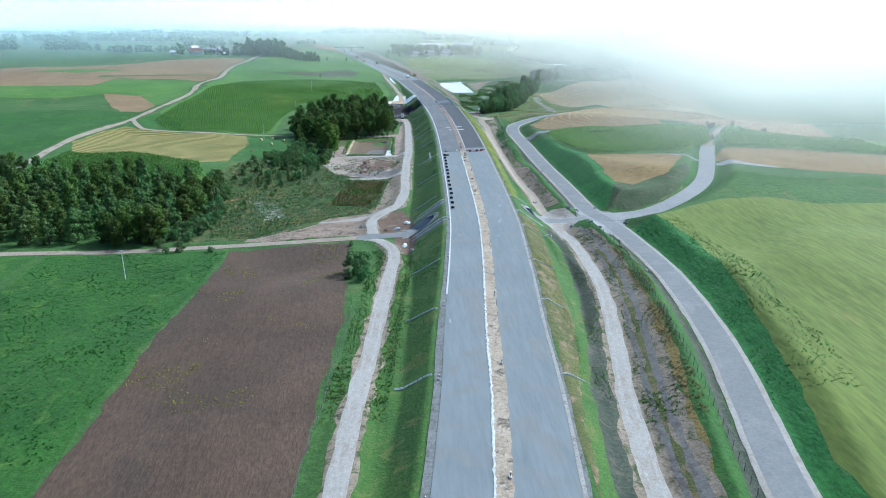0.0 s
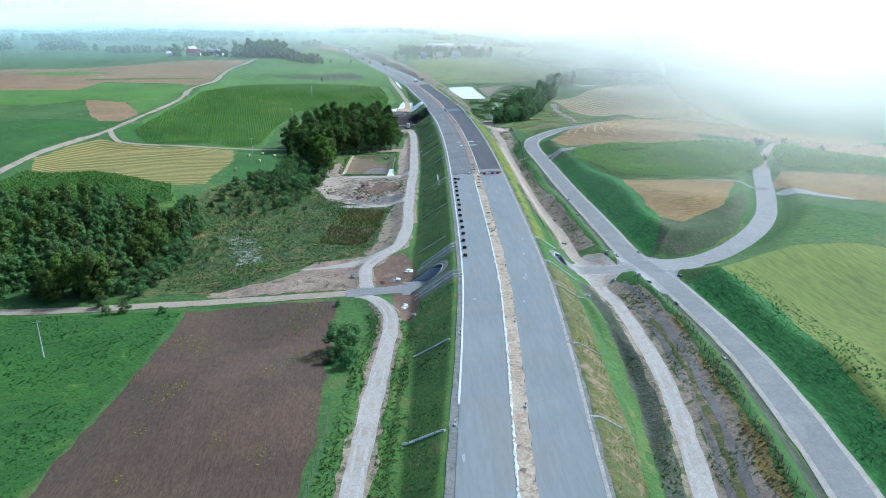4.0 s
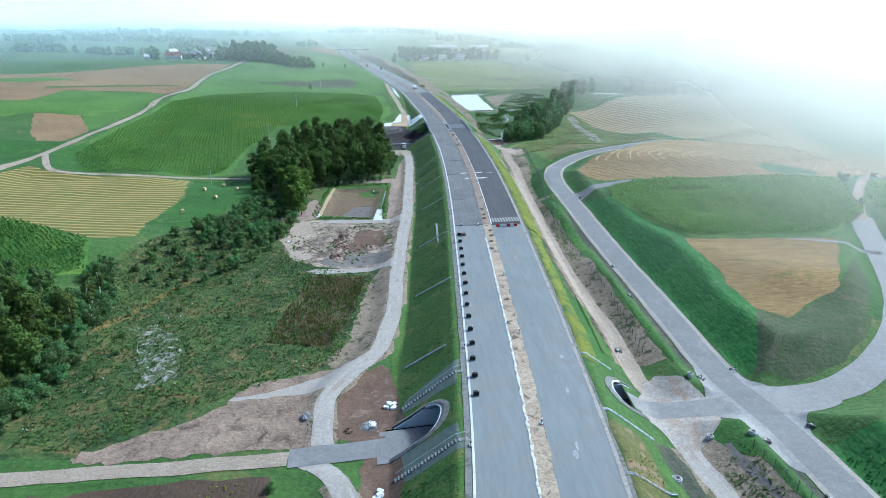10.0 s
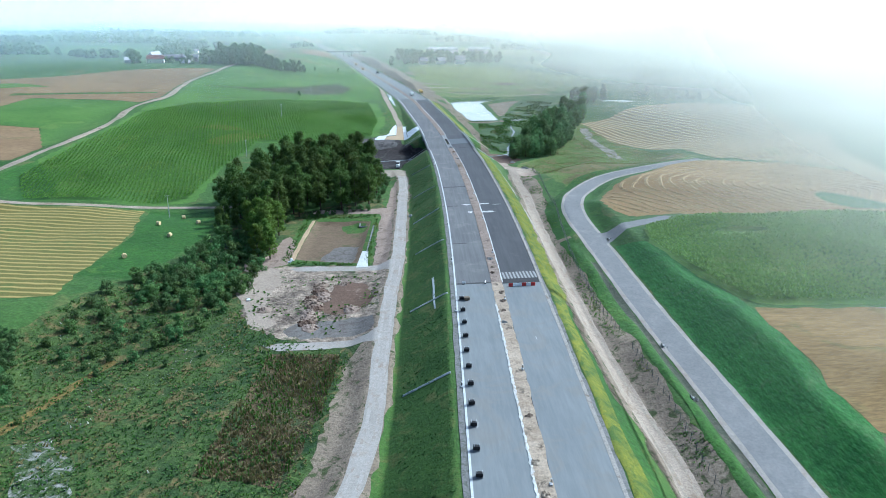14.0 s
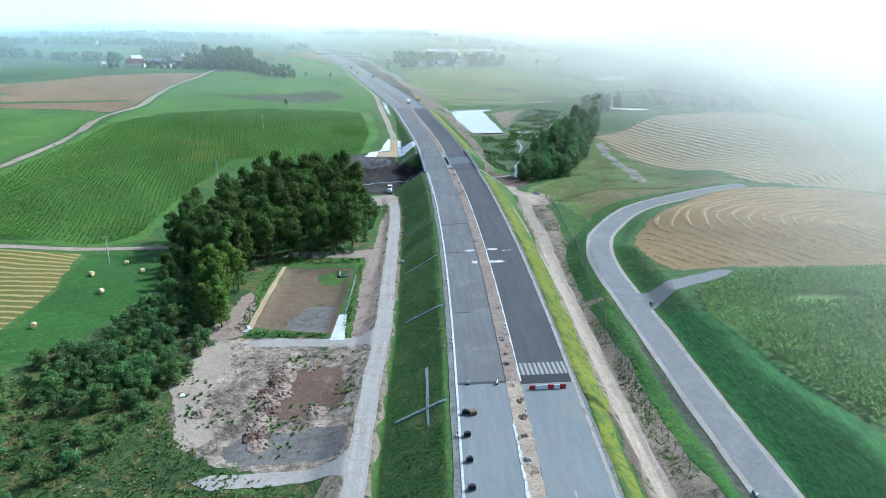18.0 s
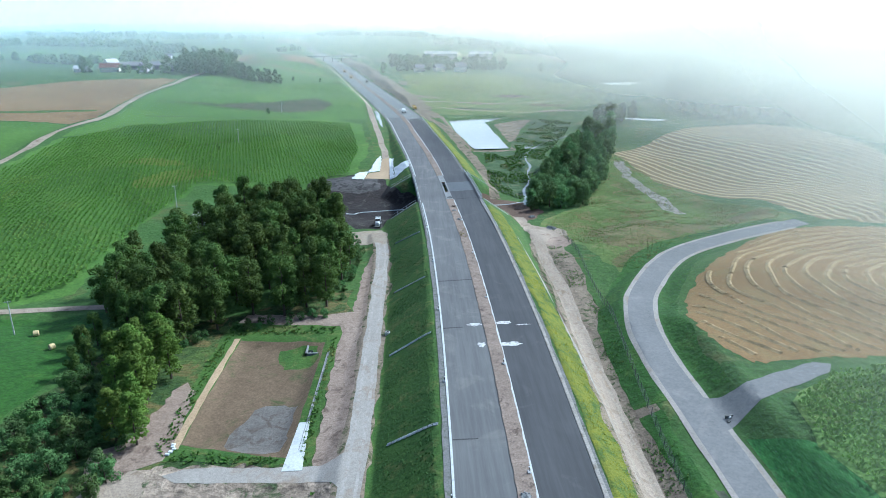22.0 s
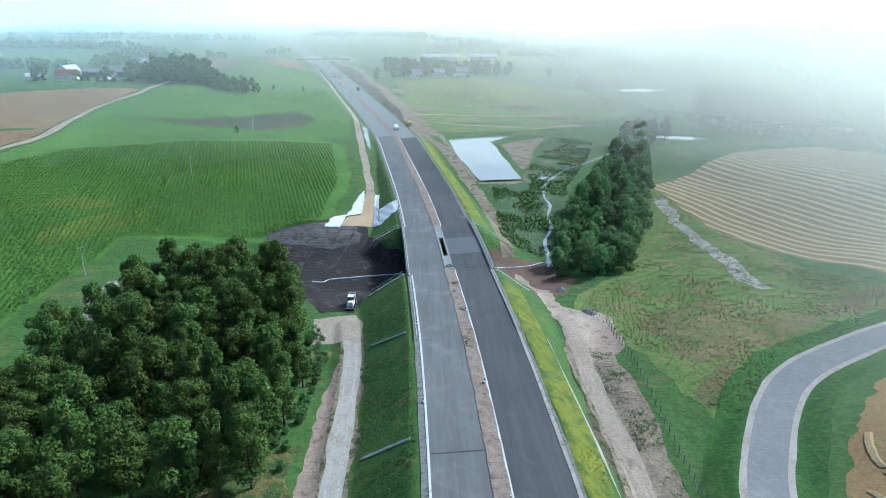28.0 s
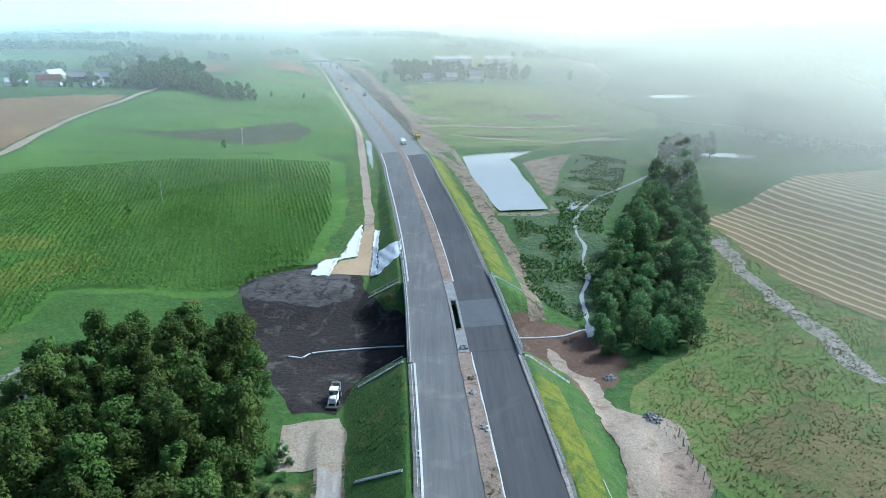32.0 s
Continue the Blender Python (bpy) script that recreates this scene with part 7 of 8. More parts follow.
crate = tagged(new("pallet_stack"), "small stack of brown pallets on the concrete", "pallet")
for i in range(5):
    for k in range(5):
        part("board", box_bm(-0.6 + k * 0.26, -0.42 + k * 0.26, -0.5, 0.5, 0.1 + i * 0.16, 0.125 + i * 0.16), M["wood"], crate)
    for k in (-0.45, 0, 0.45):
        part("bearer", box_bm(-0.6, 0.6, k - 0.05, k + 0.05, i * 0.16, 0.1 + i * 0.16), M["wood"], crate)
crate.matrix_basis = Matrix.Translation(off(299.8, -8.1)) @ Matrix.Rotation(0.3, 4, "Z")
for y, s, a in ((309.2, -8.4, 0.1), (309, -2.9, 1.2)):
    b = tagged(new("warning_board"), "small white warning board leaning at the joint", "sign")
    part("panel", box_bm(-0.45, 0.45, -0.03, 0.03, 0.25, 0.75, 0.01), M["white_plastic"], b)
    part("stand", box_bm(-0.35, 0.35, -0.2, 0.2, 0, 0.25, 0.03), M["black"], b, "black foot")
    b.matrix_basis = Matrix.Translation(off(y, s, 0.01)) @ Matrix.Rotation(a, 4, "Z") @ Matrix.Rotation(-0.15, 4, "X")


def rubble(name, x, y, r, n, material, label, seed, z=None, size=0.25, category="rubble"):
    """A heap of broken pieces: a low mound with stones lying on it."""
    rnd = random.Random(seed)
    g = tagged(new(name), label, category)
    bm = bmesh.new()
    rings = [(0, 1)] + [(k / 5, 1 - (k / 5) ** 1.4) for k in range(1, 6)]
    prev = None
    for q, h in rings[1:]:
        ring = [bm.verts.new((math.cos(a) * r * q * rnd.uniform(0.85, 1.15), math.sin(a) * r * q * rnd.uniform(0.85, 1.15), r * 0.32 * h * rnd.uniform(0.7, 1.1) - (0.1 if q == 1 else 0))) for a in (6.283 * k / 14 for k in range(14))]
        if prev is None:
            bm.faces.new(ring)
        else:
            for k in range(14):
                bm.faces.new((prev[k], prev[(k + 1) % 14], ring[(k + 1) % 14], ring[k]))
        prev = ring
    bmesh.ops.recalc_face_normals(bm, faces=bm.faces[:])
    part("mound", bm, material, g)
    meshes = []
    for i in range(n):
        a, q = rnd.uniform(0, 6.28), math.sqrt(rnd.random()) * 0.95
        if len(meshes) < 5:
            bm = bmesh.new()
            bmesh.ops.create_icosphere(bm, subdivisions=1, radius=1)
            for v in bm.verts:
                v.co *= rnd.uniform(0.7, 1.2)
                v.co.z *= 0.7
            ob = part("stone", bm, material, g)
            meshes.append(ob.data)
        else:
            ob = new("stone", meshes[i % 5])
            ob.parent = g
        s = size * rnd.uniform(0.5, 1.4)
        ob.matrix_basis = Matrix.Translation((math.cos(a) * q * r, math.sin(a) * q * r, r * 0.32 * (1 - q ** 1.4) * 0.9 + s * 0.2)) @ Euler((rnd.random() * 3, rnd.random() * 3, rnd.random() * 3)).to_matrix().to_4x4() @ Matrix.Diagonal((s, s, s, 1))
    g.location = (x, y, height(x, y) + 0.02 if z is None else z)
    return g


q = off(488.5, 0.1, 0.12)
rubble("rubble_heap", q.x, q.y, 1.1, 22, M["stone"], "grey rubble heap on the median slab", 21, q.z, 0.22)
for i, y in enumerate((303, 298, 293, 287, 316, 320, 326, 240, 252, 233, 471, 476, 460)):
    q = off(y, rb.uniform(-0.6, 0.6), 0.06)
    rubble("median_rubble", q.x, q.y, rb.uniform(0.5, 0.9), 12, M[rb.choice(("stone", "dirt", "median"))], "small heap of rubble on the median", 30 + i, q.z, 0.2)

# ---- the west side ----
for x, y, r, m, l in ((-5.6, 215.6, 1.7, "stone", "grey gravel heap beside the lane"), (-17.5, 219, 1.3, "stone", "grey rubble heap on bare earth"), (-9.5, 214.5, 1.0, "soil_red", "small brown soil heap")):
    rubble("gravel_heap", x, y, r, 26, M[m], l, int(x * -10), None, 0.22)
rm = random.Random(17)
for i in range(16):
    x, y = (-21 + rm.uniform(-2, 2), 306 + i * 2.1) if i < 11 else (rm.uniform(-36, -10), rm.uniform(304, 334))
    rubble("soil_mound", x, y, rm.uniform(1.6, 2.8), 16, M[rm.choice(("dirt", "dirt_pink", "soil_red"))], "rounded mound of dug brown earth", 60 + i, None, 0.3, "mound")


def sacks(x, y, n, seed, label):
    """White sacks dumped together."""
    rnd = random.Random(seed)
    g = tagged(new("sack_pile"), label, "sacks")
    for i in range(n):
        bm = bmesh.new()
        bmesh.ops.create_cube(bm, size=1)
        bmesh.ops.subdivide_edges(bm, edges=bm.edges[:], cuts=2, use_grid_fill=True)
        for v in bm.verts:
            v.co = Vector((v.co.x * 1.1, v.co.y * 0.7, v.co.z * 0.4)) * (1.15 - 0.5 * v.co.length * 0.6) + Vector((rnd.uniform(-.04, .04), rnd.uniform(-.04, .04), rnd.uniform(-.03, .03)))
        ob = part("sack", bm, M["white"], g)
        ob.matrix_basis = Matrix.Translation((rnd.uniform(-0.8, 0.8), rnd.uniform(-1, 1), 0.2 + 0.25 * (i % 3 == 2))) @ Matrix.Rotation(rnd.uniform(0, 3), 4, "Z")
    g.location = (x, y, height(x, y) + 0.06)


sacks(-1.9, 221.8, 6, 1, "white sacks piled on reddish soil")
sacks(-4.8, 215.4, 5, 2, "white sacks and scraps on the gravel heap")
sacks(-2.8, 196.4, 7, 3, "white sacks in a row beside the stairs")
sacks(-40.5, 322, 2, 4, "white scrap lying on churned earth")


def ring_well(x, y, label, r=0.8):
    g = tagged(new("manhole"), label, "manhole")
    bm = tube_bm([(0, 0, -0.3), (0, 0, 0.55)], r, 16)
    part("ring", bm, M["channel"], g)
    part("lid", tube_bm([(0, 0, 0.55), (0, 0, 0.66)], r * 0.82, 16), M["stone"], g, "grey round lid")
    part("hatch", tube_bm([(0.1, 0, 0.66), (0.1, 0, 0.70)], r * 0.38, 12), M["black"], g, "dark hatch")
    g.location = (x, y, height(x, y))


ring_well(44.2, 194.6, "pale concrete manhole ring in the green ditch")
ring_well(4.6, 391.4, "pale concrete manhole ring beside the gravel track", 0.65)
ring_well(-0.6, 189.5, "concrete manhole ring at the slope's foot", 0.6)
ring_well(54.5, 205.6, "concrete manhole ring on bare earth", 0.6)
ring_well(60.6, 203.4, "concrete manhole ring in the ditch", 0.7)
ring_well(58.2, 223.6, "concrete manhole ring in the ditch", 0.6)


def headwall(x, y, turn, label):
    """A pipe end in a small stone wall with pitched stones round it."""
    g = tagged(new("culvert_head"), label, "culvert")
    part("wall", box_bm(-1.1, 1.1, -0.2, 0.2, -0.6, 0.55, 0.05), M["collar"], g)
    bm = bmesh.new()
    r0 = [bm.verts.new((math.cos(a) * r, -0.75 if e == 0 else 0.1, math.sin(a) * r)) for e in (0, 1) for r in (0.42,) for a in (6.283 * k / 14 for k in range(14))]
    for k in range(14):
        bm.faces.new((r0[k], r0[(k + 1) % 14], r0[14 + (k + 1) % 14], r0[14 + k]))
    solid(part("pipe", bm, M["channel"], g, "pale pipe end"), 0.08)
    rnd = random.Random(int(x * 7))
    me = None
    for i in range(16):
        if me is None:
            bm = bmesh.new()
            bmesh.ops.create_icosphere(bm, subdivisions=1, radius=0.3)
            ob = part("pitching_stone", bm, M["collar"], g)
            me = ob.data
        else:
            ob = new("pitching_stone", me)
            ob.parent = g
        ob.location = (rnd.uniform(-1.3, 1.3), rnd.uniform(-1.8, -0.2), rnd.uniform(-0.5, -0.25))
    g.matrix_basis = Matrix.Translation((x, y, height(x, y) + 0.2)) @ Matrix.Rotation(turn, 4, "Z") @ Matrix.Diagonal((0.7, 0.7, 0.6, 1))


for x, y, a in ((61, 225.4, 0.4), (63.4, 203.6, 2.8), (69.6, 229, 0.6), (74.2, 208.2, 2.4), (66.5, 346, 0.2)):
    headwall(x, y, a, "stone-set culvert end beside the access road")
for x, y in ((47.5, 237), (58, 262), (60.2, 283), (62.5, 158), (66, 190)):
    headwall(x, y, 1.4, "small culvert end in the roadside ditch")


def fence(pts, gap, hgt, wires, label, material, net=False):
    """Posts with wires between them."""
    g = tagged(new("fence"), label, "fence")
    line = spline([(*p, 0) for p in pts], gap)
    tops, me = [], None
    for i, (x, y, _) in enumerate(line):
        z = height(x, y)
        if me is None:
            ob = part("post", tube_bm([(0, 0, -0.3), (0, 0, hgt)], 0.05, 6), material, g)
            me = ob.data
        else:
            ob = new("post", me)
            ob.parent = g
        ob.location = (x, y, z)
        tops.append(Vector((x, y, z)))
    for k in range(wires):
        part("wire", tube_bm([p + Vector((0, 0, hgt * (k + 0.7) / wires)) for p in tops], 0.014, 4), M["fence_wire"], g, "thin steel wire")
    return g


fence([(-20.6, 60), (-19.9, 88), (-18.6, 100), (-17.6, 120), (-16.3, 142), (-16.8, 150)], 2.6, 1.5, 4, "wooden post fence beside the tilled field", M["wood"])
fence([(64.4, 467), (61.4, 430), (59.6, 401), (57.6, 382), (54.6, 357), (52, 330), (51.4, 310), (52, 288)], 2.5, 2.0, 8, "grey chain-link fence beside the sandy track", M["fence_wire"], True)
fence([(46, 66), (50, 92), (54, 118), (58.5, 150), (61, 178), (59, 200)], 2.5, 1.8, 6, "grey wire fence along the bare strip", M["fence_wire"], True)
fence([(52.5, 235), (53.2, 258), (52.4, 280)], 2.5, 1.8, 6, "grey wire fence beside the sandy track", M["fence_wire"], True)


def pole(x, y, h, label):
    g = tagged(new("utility_pole"), label, "pole")
    part("mast", tube_bm([(0, 0, -0.3), (0, 0, h)], [0.17, 0.09], 8), M["channel"], g)
    part("crossarm", box_bm(-0.75, 0.75, -0.05, 0.05, h - 0.35, h - 0.22, 0.01), M["steel"], g, "steel crossarm")
    for s in (-0.65, 0, 0.65):
        part("insulator", tube_bm([(s, 0, h - 0.24), (s, 0, h - 0.02)], [0.06, 0.04], 6), M["white_plastic"], g, "white insulator")
    g.matrix_basis = Matrix.Translation((x, y, height(x, y))) @ Matrix.Rotation(0.4, 4, "Z") @ Matrix.Rotation(0.03, 4, "Y")


for x, y in ((-84, 177), (-87.5, 398.4), (-83.5, 504), (-84.3, 608.5), (-79, 706.3)):
    pole(x, y, 9.0, "grey concrete utility pole standing in the field")


def bale(x, y, a):
    g = tagged(new("hay_bale"), "round straw bale lying on the mown meadow", "bale", group="bales on the meadow")
    bm = bmesh.new()
    n = 18
    rr = [(-0.6, 0.5), (-0.6, 0.66), (-0.54, 0.72), (0.54, 0.72), (0.6, 0.66), (0.6, 0.5)]
    rings = [[bm.verts.new((u, math.cos(t) * r, 0.7 + math.sin(t) * r)) for t in (6.283 * k / n for k in range(n))] for u, r in rr]
    for p, s in zip(rings, rings[1:]):
        for k in range(n):
            bm.faces.new((p[k], p[(k + 1) % n], s[(k + 1) % n], s[k]))
    bm.faces.new(rings[0][::-1])
    bm.faces.new(rings[-1])
    bmesh.ops.recalc_face_normals(bm, faces=bm.faces[:])
    part("straw_roll", bm, M["bale"], g)
    for u in (-0.35, 0, 0.35):
        part("twine", tube_bm([(u, math.cos(6.283 * k / 16) * 0.73, 0.7 + math.sin(6.283 * k / 16) * 0.73) for k in range(17)], 0.012, 4), M["wood"], g)
    g.matrix_basis = Matrix.Translation((x, y, height(x, y) + 0.06)) @ Matrix.Rotation(a, 4, "Z")


for x, y, a in ((-82, 398, 0.4), (-78, 372, 1.3), (-84, 350, 2.1), (-74, 390, 0.9), (-86, 384, 2.8)):
    bale(x, y, a)

# the filter basin
ramp = tagged(new("concrete_ramp"), "pale concrete access ramp into the basin", "ramp")
bm = bmesh.new()
ys = np.linspace(344.5, 358.5, 8)
rows_ = [[bm.verts.new((x, y, height(x, y) + dz)) for x, dz in ((-12.1 + (y - 346) * 0.06, 0), (-12.1 + (y - 346) * 0.06, 0.2), (-8.7 - (y - 346) * 0.05, 0.2), (-8.7 - (y - 346) * 0.05, 0))] for y in ys]
for p, s in zip(rows_, rows_[1:]):
    for k in range(3):
        bm.faces.new((p[k], p[k + 1], s[k + 1], s[k]))
bm.faces.new(rows_[0])
bm.faces.new(rows_[-1][::-1])
bmesh.ops.recalc_face_normals(bm, faces=bm.faces[:])
part("slab", bm, M["channel"], ramp)
inlet = tagged(new("basin_inlet"), "small concrete settling tank with dark water", "tank")
for a in ((-14.6, -9.4, 391.6, 392.0), (-14.6, -9.4, 386.4, 386.8), (-14.6, -14.2, 386.4, 392.0), (-9.8, -9.4, 386.4, 392.0)):
    part("wall", box_bm(*a, -4.6, -3.15, 0.03), M["stone"], inlet)
part("water", box_bm(-14.2, -9.8, 386.8, 391.6, -3.8, -3.6), M["water_dark"], inlet, "dark still water")
part("apron", box_bm(-14.6, -9.4, 392.0, 393.4, -3.6, -3.1, 0.03), M["channel"], inlet, "pale concrete apron")
for a, b in (((-9.0, 386), (-9.9, 350)),):
    runnel(a, b, "basin_runnel", "grey concrete runnel along the basin", M["stone"], 0.25)
for i in range(5):
    kb = tagged(new("edge_stone"), "white kerb stone at the basin corner", "stone", group="edge stones of the basin")
    part("stone", box_bm(-0.35, 0.35, -0.25, 0.25, 0, 0.4, 0.06), M["white"], kb)
    kb.location = (-33.4 + rm.uniform(-.5, .5), 350.4 + i * 0.7, height(-33.4, 351) + 0.05)


# ---- the stream valley ----
def sheet(name, pts, label, seed):
    """Loose sheeting with folds lying on the ground."""
    me = drape([ragged(pts, 0.35, 1.0, seed)], 0.2)
    rnd = random.Random(seed)
    for v in me.vertices:
        v.co.z += 0.12 * math.sin(v.co.x * 2.1 + v.co.y * 0.7) + rnd.uniform(-0.05, 0.1)
    ob = place(name, me, M["white"], label, "sheet", kind="")
    return solid(ob, 0.04)


sheet("plastic_sheet", [(-17.4, 545), (-15.8, 556), (-10.3, 559.4), (-7.2, 580.6), (-5.6, 588), (-4.9, 580), (-4.9, 560), (-10.6, 557), (-11.8, 544)], "white sheeting laid along the erosion mat", 5)
sheet("plastic_sheet", [(0.5, 544.5), (-1.0, 582), (1.2, 580), (1.6, 560.5), (2.8, 541.6)], "white sheeting beside the erosion mat", 6)
sheet("plastic_sheet", [(1.9, 560.5), (9.2, 560.5), (9.4, 547), (3.0, 541.5)], "white sheeting spread down the bridge slope", 7)


def sandbags(pts, label):
    g = tagged(new("sandbag_line"), label, "sandbags")
    line = spline([(*p, 0) for p in pts], 0.7)
    me = None
    for a, b in zip(line, line[1:]):
        if me is None:
            ob = part("bag", box_bm(-0.42, 0.42, -0.22, 0.22, 0, 0.28, 0.09), M["white"], g)
            me = ob.data
        else:
            ob = new("bag", me)
            ob.parent = g
        ob.matrix_basis = Matrix.Translation((a[0], a[1], height(a[0], a[1]) + 0.05)) @ Matrix.Rotation(math.atan2(b[1] - a[1], b[0] - a[0]), 4, "Z")


sandbags([(-16, 505.4), (-13, 504.8), (-10.5, 507), (-2.3, 508), (6, 508.3), (12, 507.9)], "white sandbags holding back the black soil")
sandbags([(38, 510.4), (47, 510.4), (52, 511), (56.5, 513.4), (59, 514)], "white sandbags leading to the stream")

STREAM = spline([(59, 514, 0), (60.5, 524, 0), (62, 535, 0), (66.5, 546, 0), (67, 556, 0), (70, 566, 0), (69.6, 577, 0), (73.6, 595, 0), (79.8, 608, 0), (88, 621, 0), (98, 630, 0), (118, 650, 0)])
rw = random.Random(2)
widths = np.array([rw.uniform(0.25, 0.9) for _ in STREAM])
d_ = np.gradient(STREAM[:, :2], axis=0)
d_ /= np.linalg.norm(d_, axis=1)[:, None]
sl = np.c_[STREAM[:, 0] + d_[:, 1] * widths, STREAM[:, 1] - d_[:, 0] * widths]
sr = np.c_[STREAM[:, 0] - d_[:, 1] * widths, STREAM[:, 1] + d_[:, 0] * widths]
patch("stream", [[sl[i], sl[i + 1], sr[i + 1], sr[i]] for i in range(len(STREAM) - 1)], M["water"], "narrow winding stream with a pale painted shine", 0.12, "water")
patch("stream_pool", [ragged([(57.5, 510), (60.5, 510.5), (62, 515), (59, 517)], 0.4, 1, 131), ragged([(70, 600), (76, 607), (81, 616), (77, 618), (73, 609)], 0.5, 1.5, 132), ragged([(-16.8, 731), (-8.6, 668), (-7.4, 668), (-13.5, 731)], 0.4, 4, 133), ragged([(10.5, 300), (10.9, 300), (11, 320), (10.4, 320)], 0.1, 4, 134)], M["water"], "shallow puddle with a pale painted shine", 0.13, "water")


def pond(poly, z, label):
    p = ragged(poly, 0.3, 5, 140)
    tr = tessellate_polygon([[Vector((*q, 0)) for q in p]])
    me = bpy.data.meshes.new("pond")
    me.from_pydata([(*q, z) for q in p], [], [tuple(t) for t in tr])
    place("pond", me, M["water"], label, "water")


pond(POND, 1.3, "settling pond, its water coloured like the white sky")
pond(FAR_POND, min(height(*q) for q in FAR_POND) - 0.3, "far pond, its water coloured like the hazy sky")
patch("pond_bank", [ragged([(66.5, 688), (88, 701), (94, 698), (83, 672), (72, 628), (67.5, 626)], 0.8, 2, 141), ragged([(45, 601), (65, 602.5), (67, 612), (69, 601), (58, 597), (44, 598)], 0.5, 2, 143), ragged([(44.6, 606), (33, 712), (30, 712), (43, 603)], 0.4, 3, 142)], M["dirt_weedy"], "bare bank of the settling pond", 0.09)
patch("far_water", [ragged([(220, 941), (218, 957), (247, 970), (262, 945), (240, 938)], 1, 5, 143)], M["water"], "far puddle with a pale painted shine", 0.3, "water")


def loader():
    """A compact loader with a lifted rear fork frame."""
    g = tagged(new("backhoe_loader"), "dusty white compact loader parked on the track end", "vehicle")
    part("chassis", box_bm(-0.85, 0.85, -1.9, 1.9, 0.55, 1.15, 0.08), M["white_plastic"], g)
    part("engine_hood", box_bm(-0.6, 0.6, -1.9, -0.5, 1.15, 1.75, 0.12), M["white_plastic"], g)
    cab = part("cab", box_bm(-0.75, 0.75, -0.5, 0.9, 1.15, 1.5, 0.05), M["white_plastic"], g)
    part("roof", box_bm(-0.82, 0.82, -0.55, 0.95, 2.55, 2.7, 0.05), M["white_plastic"], g)
    part("window", box_bm(-0.7, 0.7, -0.45, 0.85, 1.5, 2.55, 0.03), M["glass_dark"], g, "dark cab glass")
    for x in (-1, 1):
        for y, r in ((-1.25, 0.5), (1.15, 0.72)):
            w = part("wheel", tube_bm([(x * 0.75, y, r), (x * 1.1, y, r)], r, 16), M["black"], g, "black tyre")
            part("rim", tube_bm([(x * 1.1, y, r), (x * 1.13, y, r)], r * 0.5, 12), M["steel"], w, "grey rim")
        part("loader_arm", tube_bm([(x * 0.7, -0.4, 1.7), (x * 0.7, -2.2, 1.3), (x * 0.7, -2.9, 0.5)], 0.1, 6), M["steel"], g)
        part("fork_mast", tube_bm([(x * 0.8, 1.9, 0.7), (x * 0.8, 2.4, 2.6)], 0.08, 6), M["white_plastic"], g)
    part("crossbar", tube_bm([(-0.8, 2.4, 2.6), (0.8, 2.4, 2.6)], 0.08, 6), M["white_plastic"], g)
    part("crossbar", tube_bm([(-0.8, 2.1, 1.4), (0.8, 2.1, 1.4)], 0.07, 6), M["white_plastic"], g)
    bm = box_bm(-1.1, 1.1, -3.5, -2.8, 0.1, 0.75, 0.06)
    part("bucket", bm, M["stone_dark"], g, "dark steel bucket")
    g.matrix_basis = Matrix.Translation((-2.2, 483, height(-2.2, 483) + 0.05)) @ Matrix.Rotation(-0.05, 4, "Z") @ Matrix.Diagonal((1.1, 1.1, 1.1, 1))


loader()
rubble("stone_pile", 61.5, 473, 2.0, 40, M["stone"], "pile of grey boulders beside the sandy path", 22, None, 0.35)
rubble("stone_pile", 57.5, 489, 1.4, 26, M["stone"], "pile of grey stones by the wet soil", 23, None, 0.3)


# ---- far things ----
def house(x, y, w, d, h, roof_h, turn, wall, roof, label, windows=3):
    """A farm building with a gabled roof, windows and a door."""
    g = tagged(new("farm_building"), label, "building")
    part("walls", box_bm(-w / 2, w / 2, -d / 2, d / 2, -1, h, 0.05), wall, g)
    bm = bmesh.new()
    a = [bm.verts.new((sx * (w / 2 + 0.4), sy, sz)) for sx in (-1, 1) for sy, sz in ((-d / 2 - 0.5, h - 0.1), (0, h + roof_h), (d / 2 + 0.5, h - 0.1))]
    bm.faces.new((a[0], a[3], a[4], a[1]))
    bm.faces.new((a[1], a[4], a[5], a[2]))
    bm.faces.new((a[0], a[1], a[2]))
    bm.faces.new((a[3], a[5], a[4]))
    bm.faces.new((a[0], a[2], a[5], a[3]))
    bmesh.ops.recalc_face_normals(bm, faces=bm.faces[:])
    part("roof", bm, roof, g, "sloping gabled roof")
    for i in range(windows):
        u = -w / 2 + w * (i + 0.7) / (windows + 0.4)
        wd = part("window", box_bm(u - 0.5, u + 0.5, -d / 2 - 0.06, -d / 2 + 0.02, 1.0, 2.2, 0.02), M["white_plastic"], g)
        part("pane", box_bm(u - 0.4, u + 0.4, -d / 2 - 0.09, -d / 2 - 0.05, 1.1, 2.1), M["glass_dark"], wd, "dark pane")
    part("door", box_bm(w / 2 - 1.6, w / 2 - 0.6, -d / 2 - 0.07, -d / 2 + 0.02, 0, 2.1, 0.02), M["wood"], g, "brown door")
    part("chimney", box_bm(-0.4, 0.4, -0.3, 0.5, h + roof_h * 0.5, h + roof_h + 0.8, 0.03), M["roof_red"], g)
    g.matrix_basis = Matrix.Translation((x, y, height(x, y))) @ Matrix.Rotation(turn, 4, "Z")


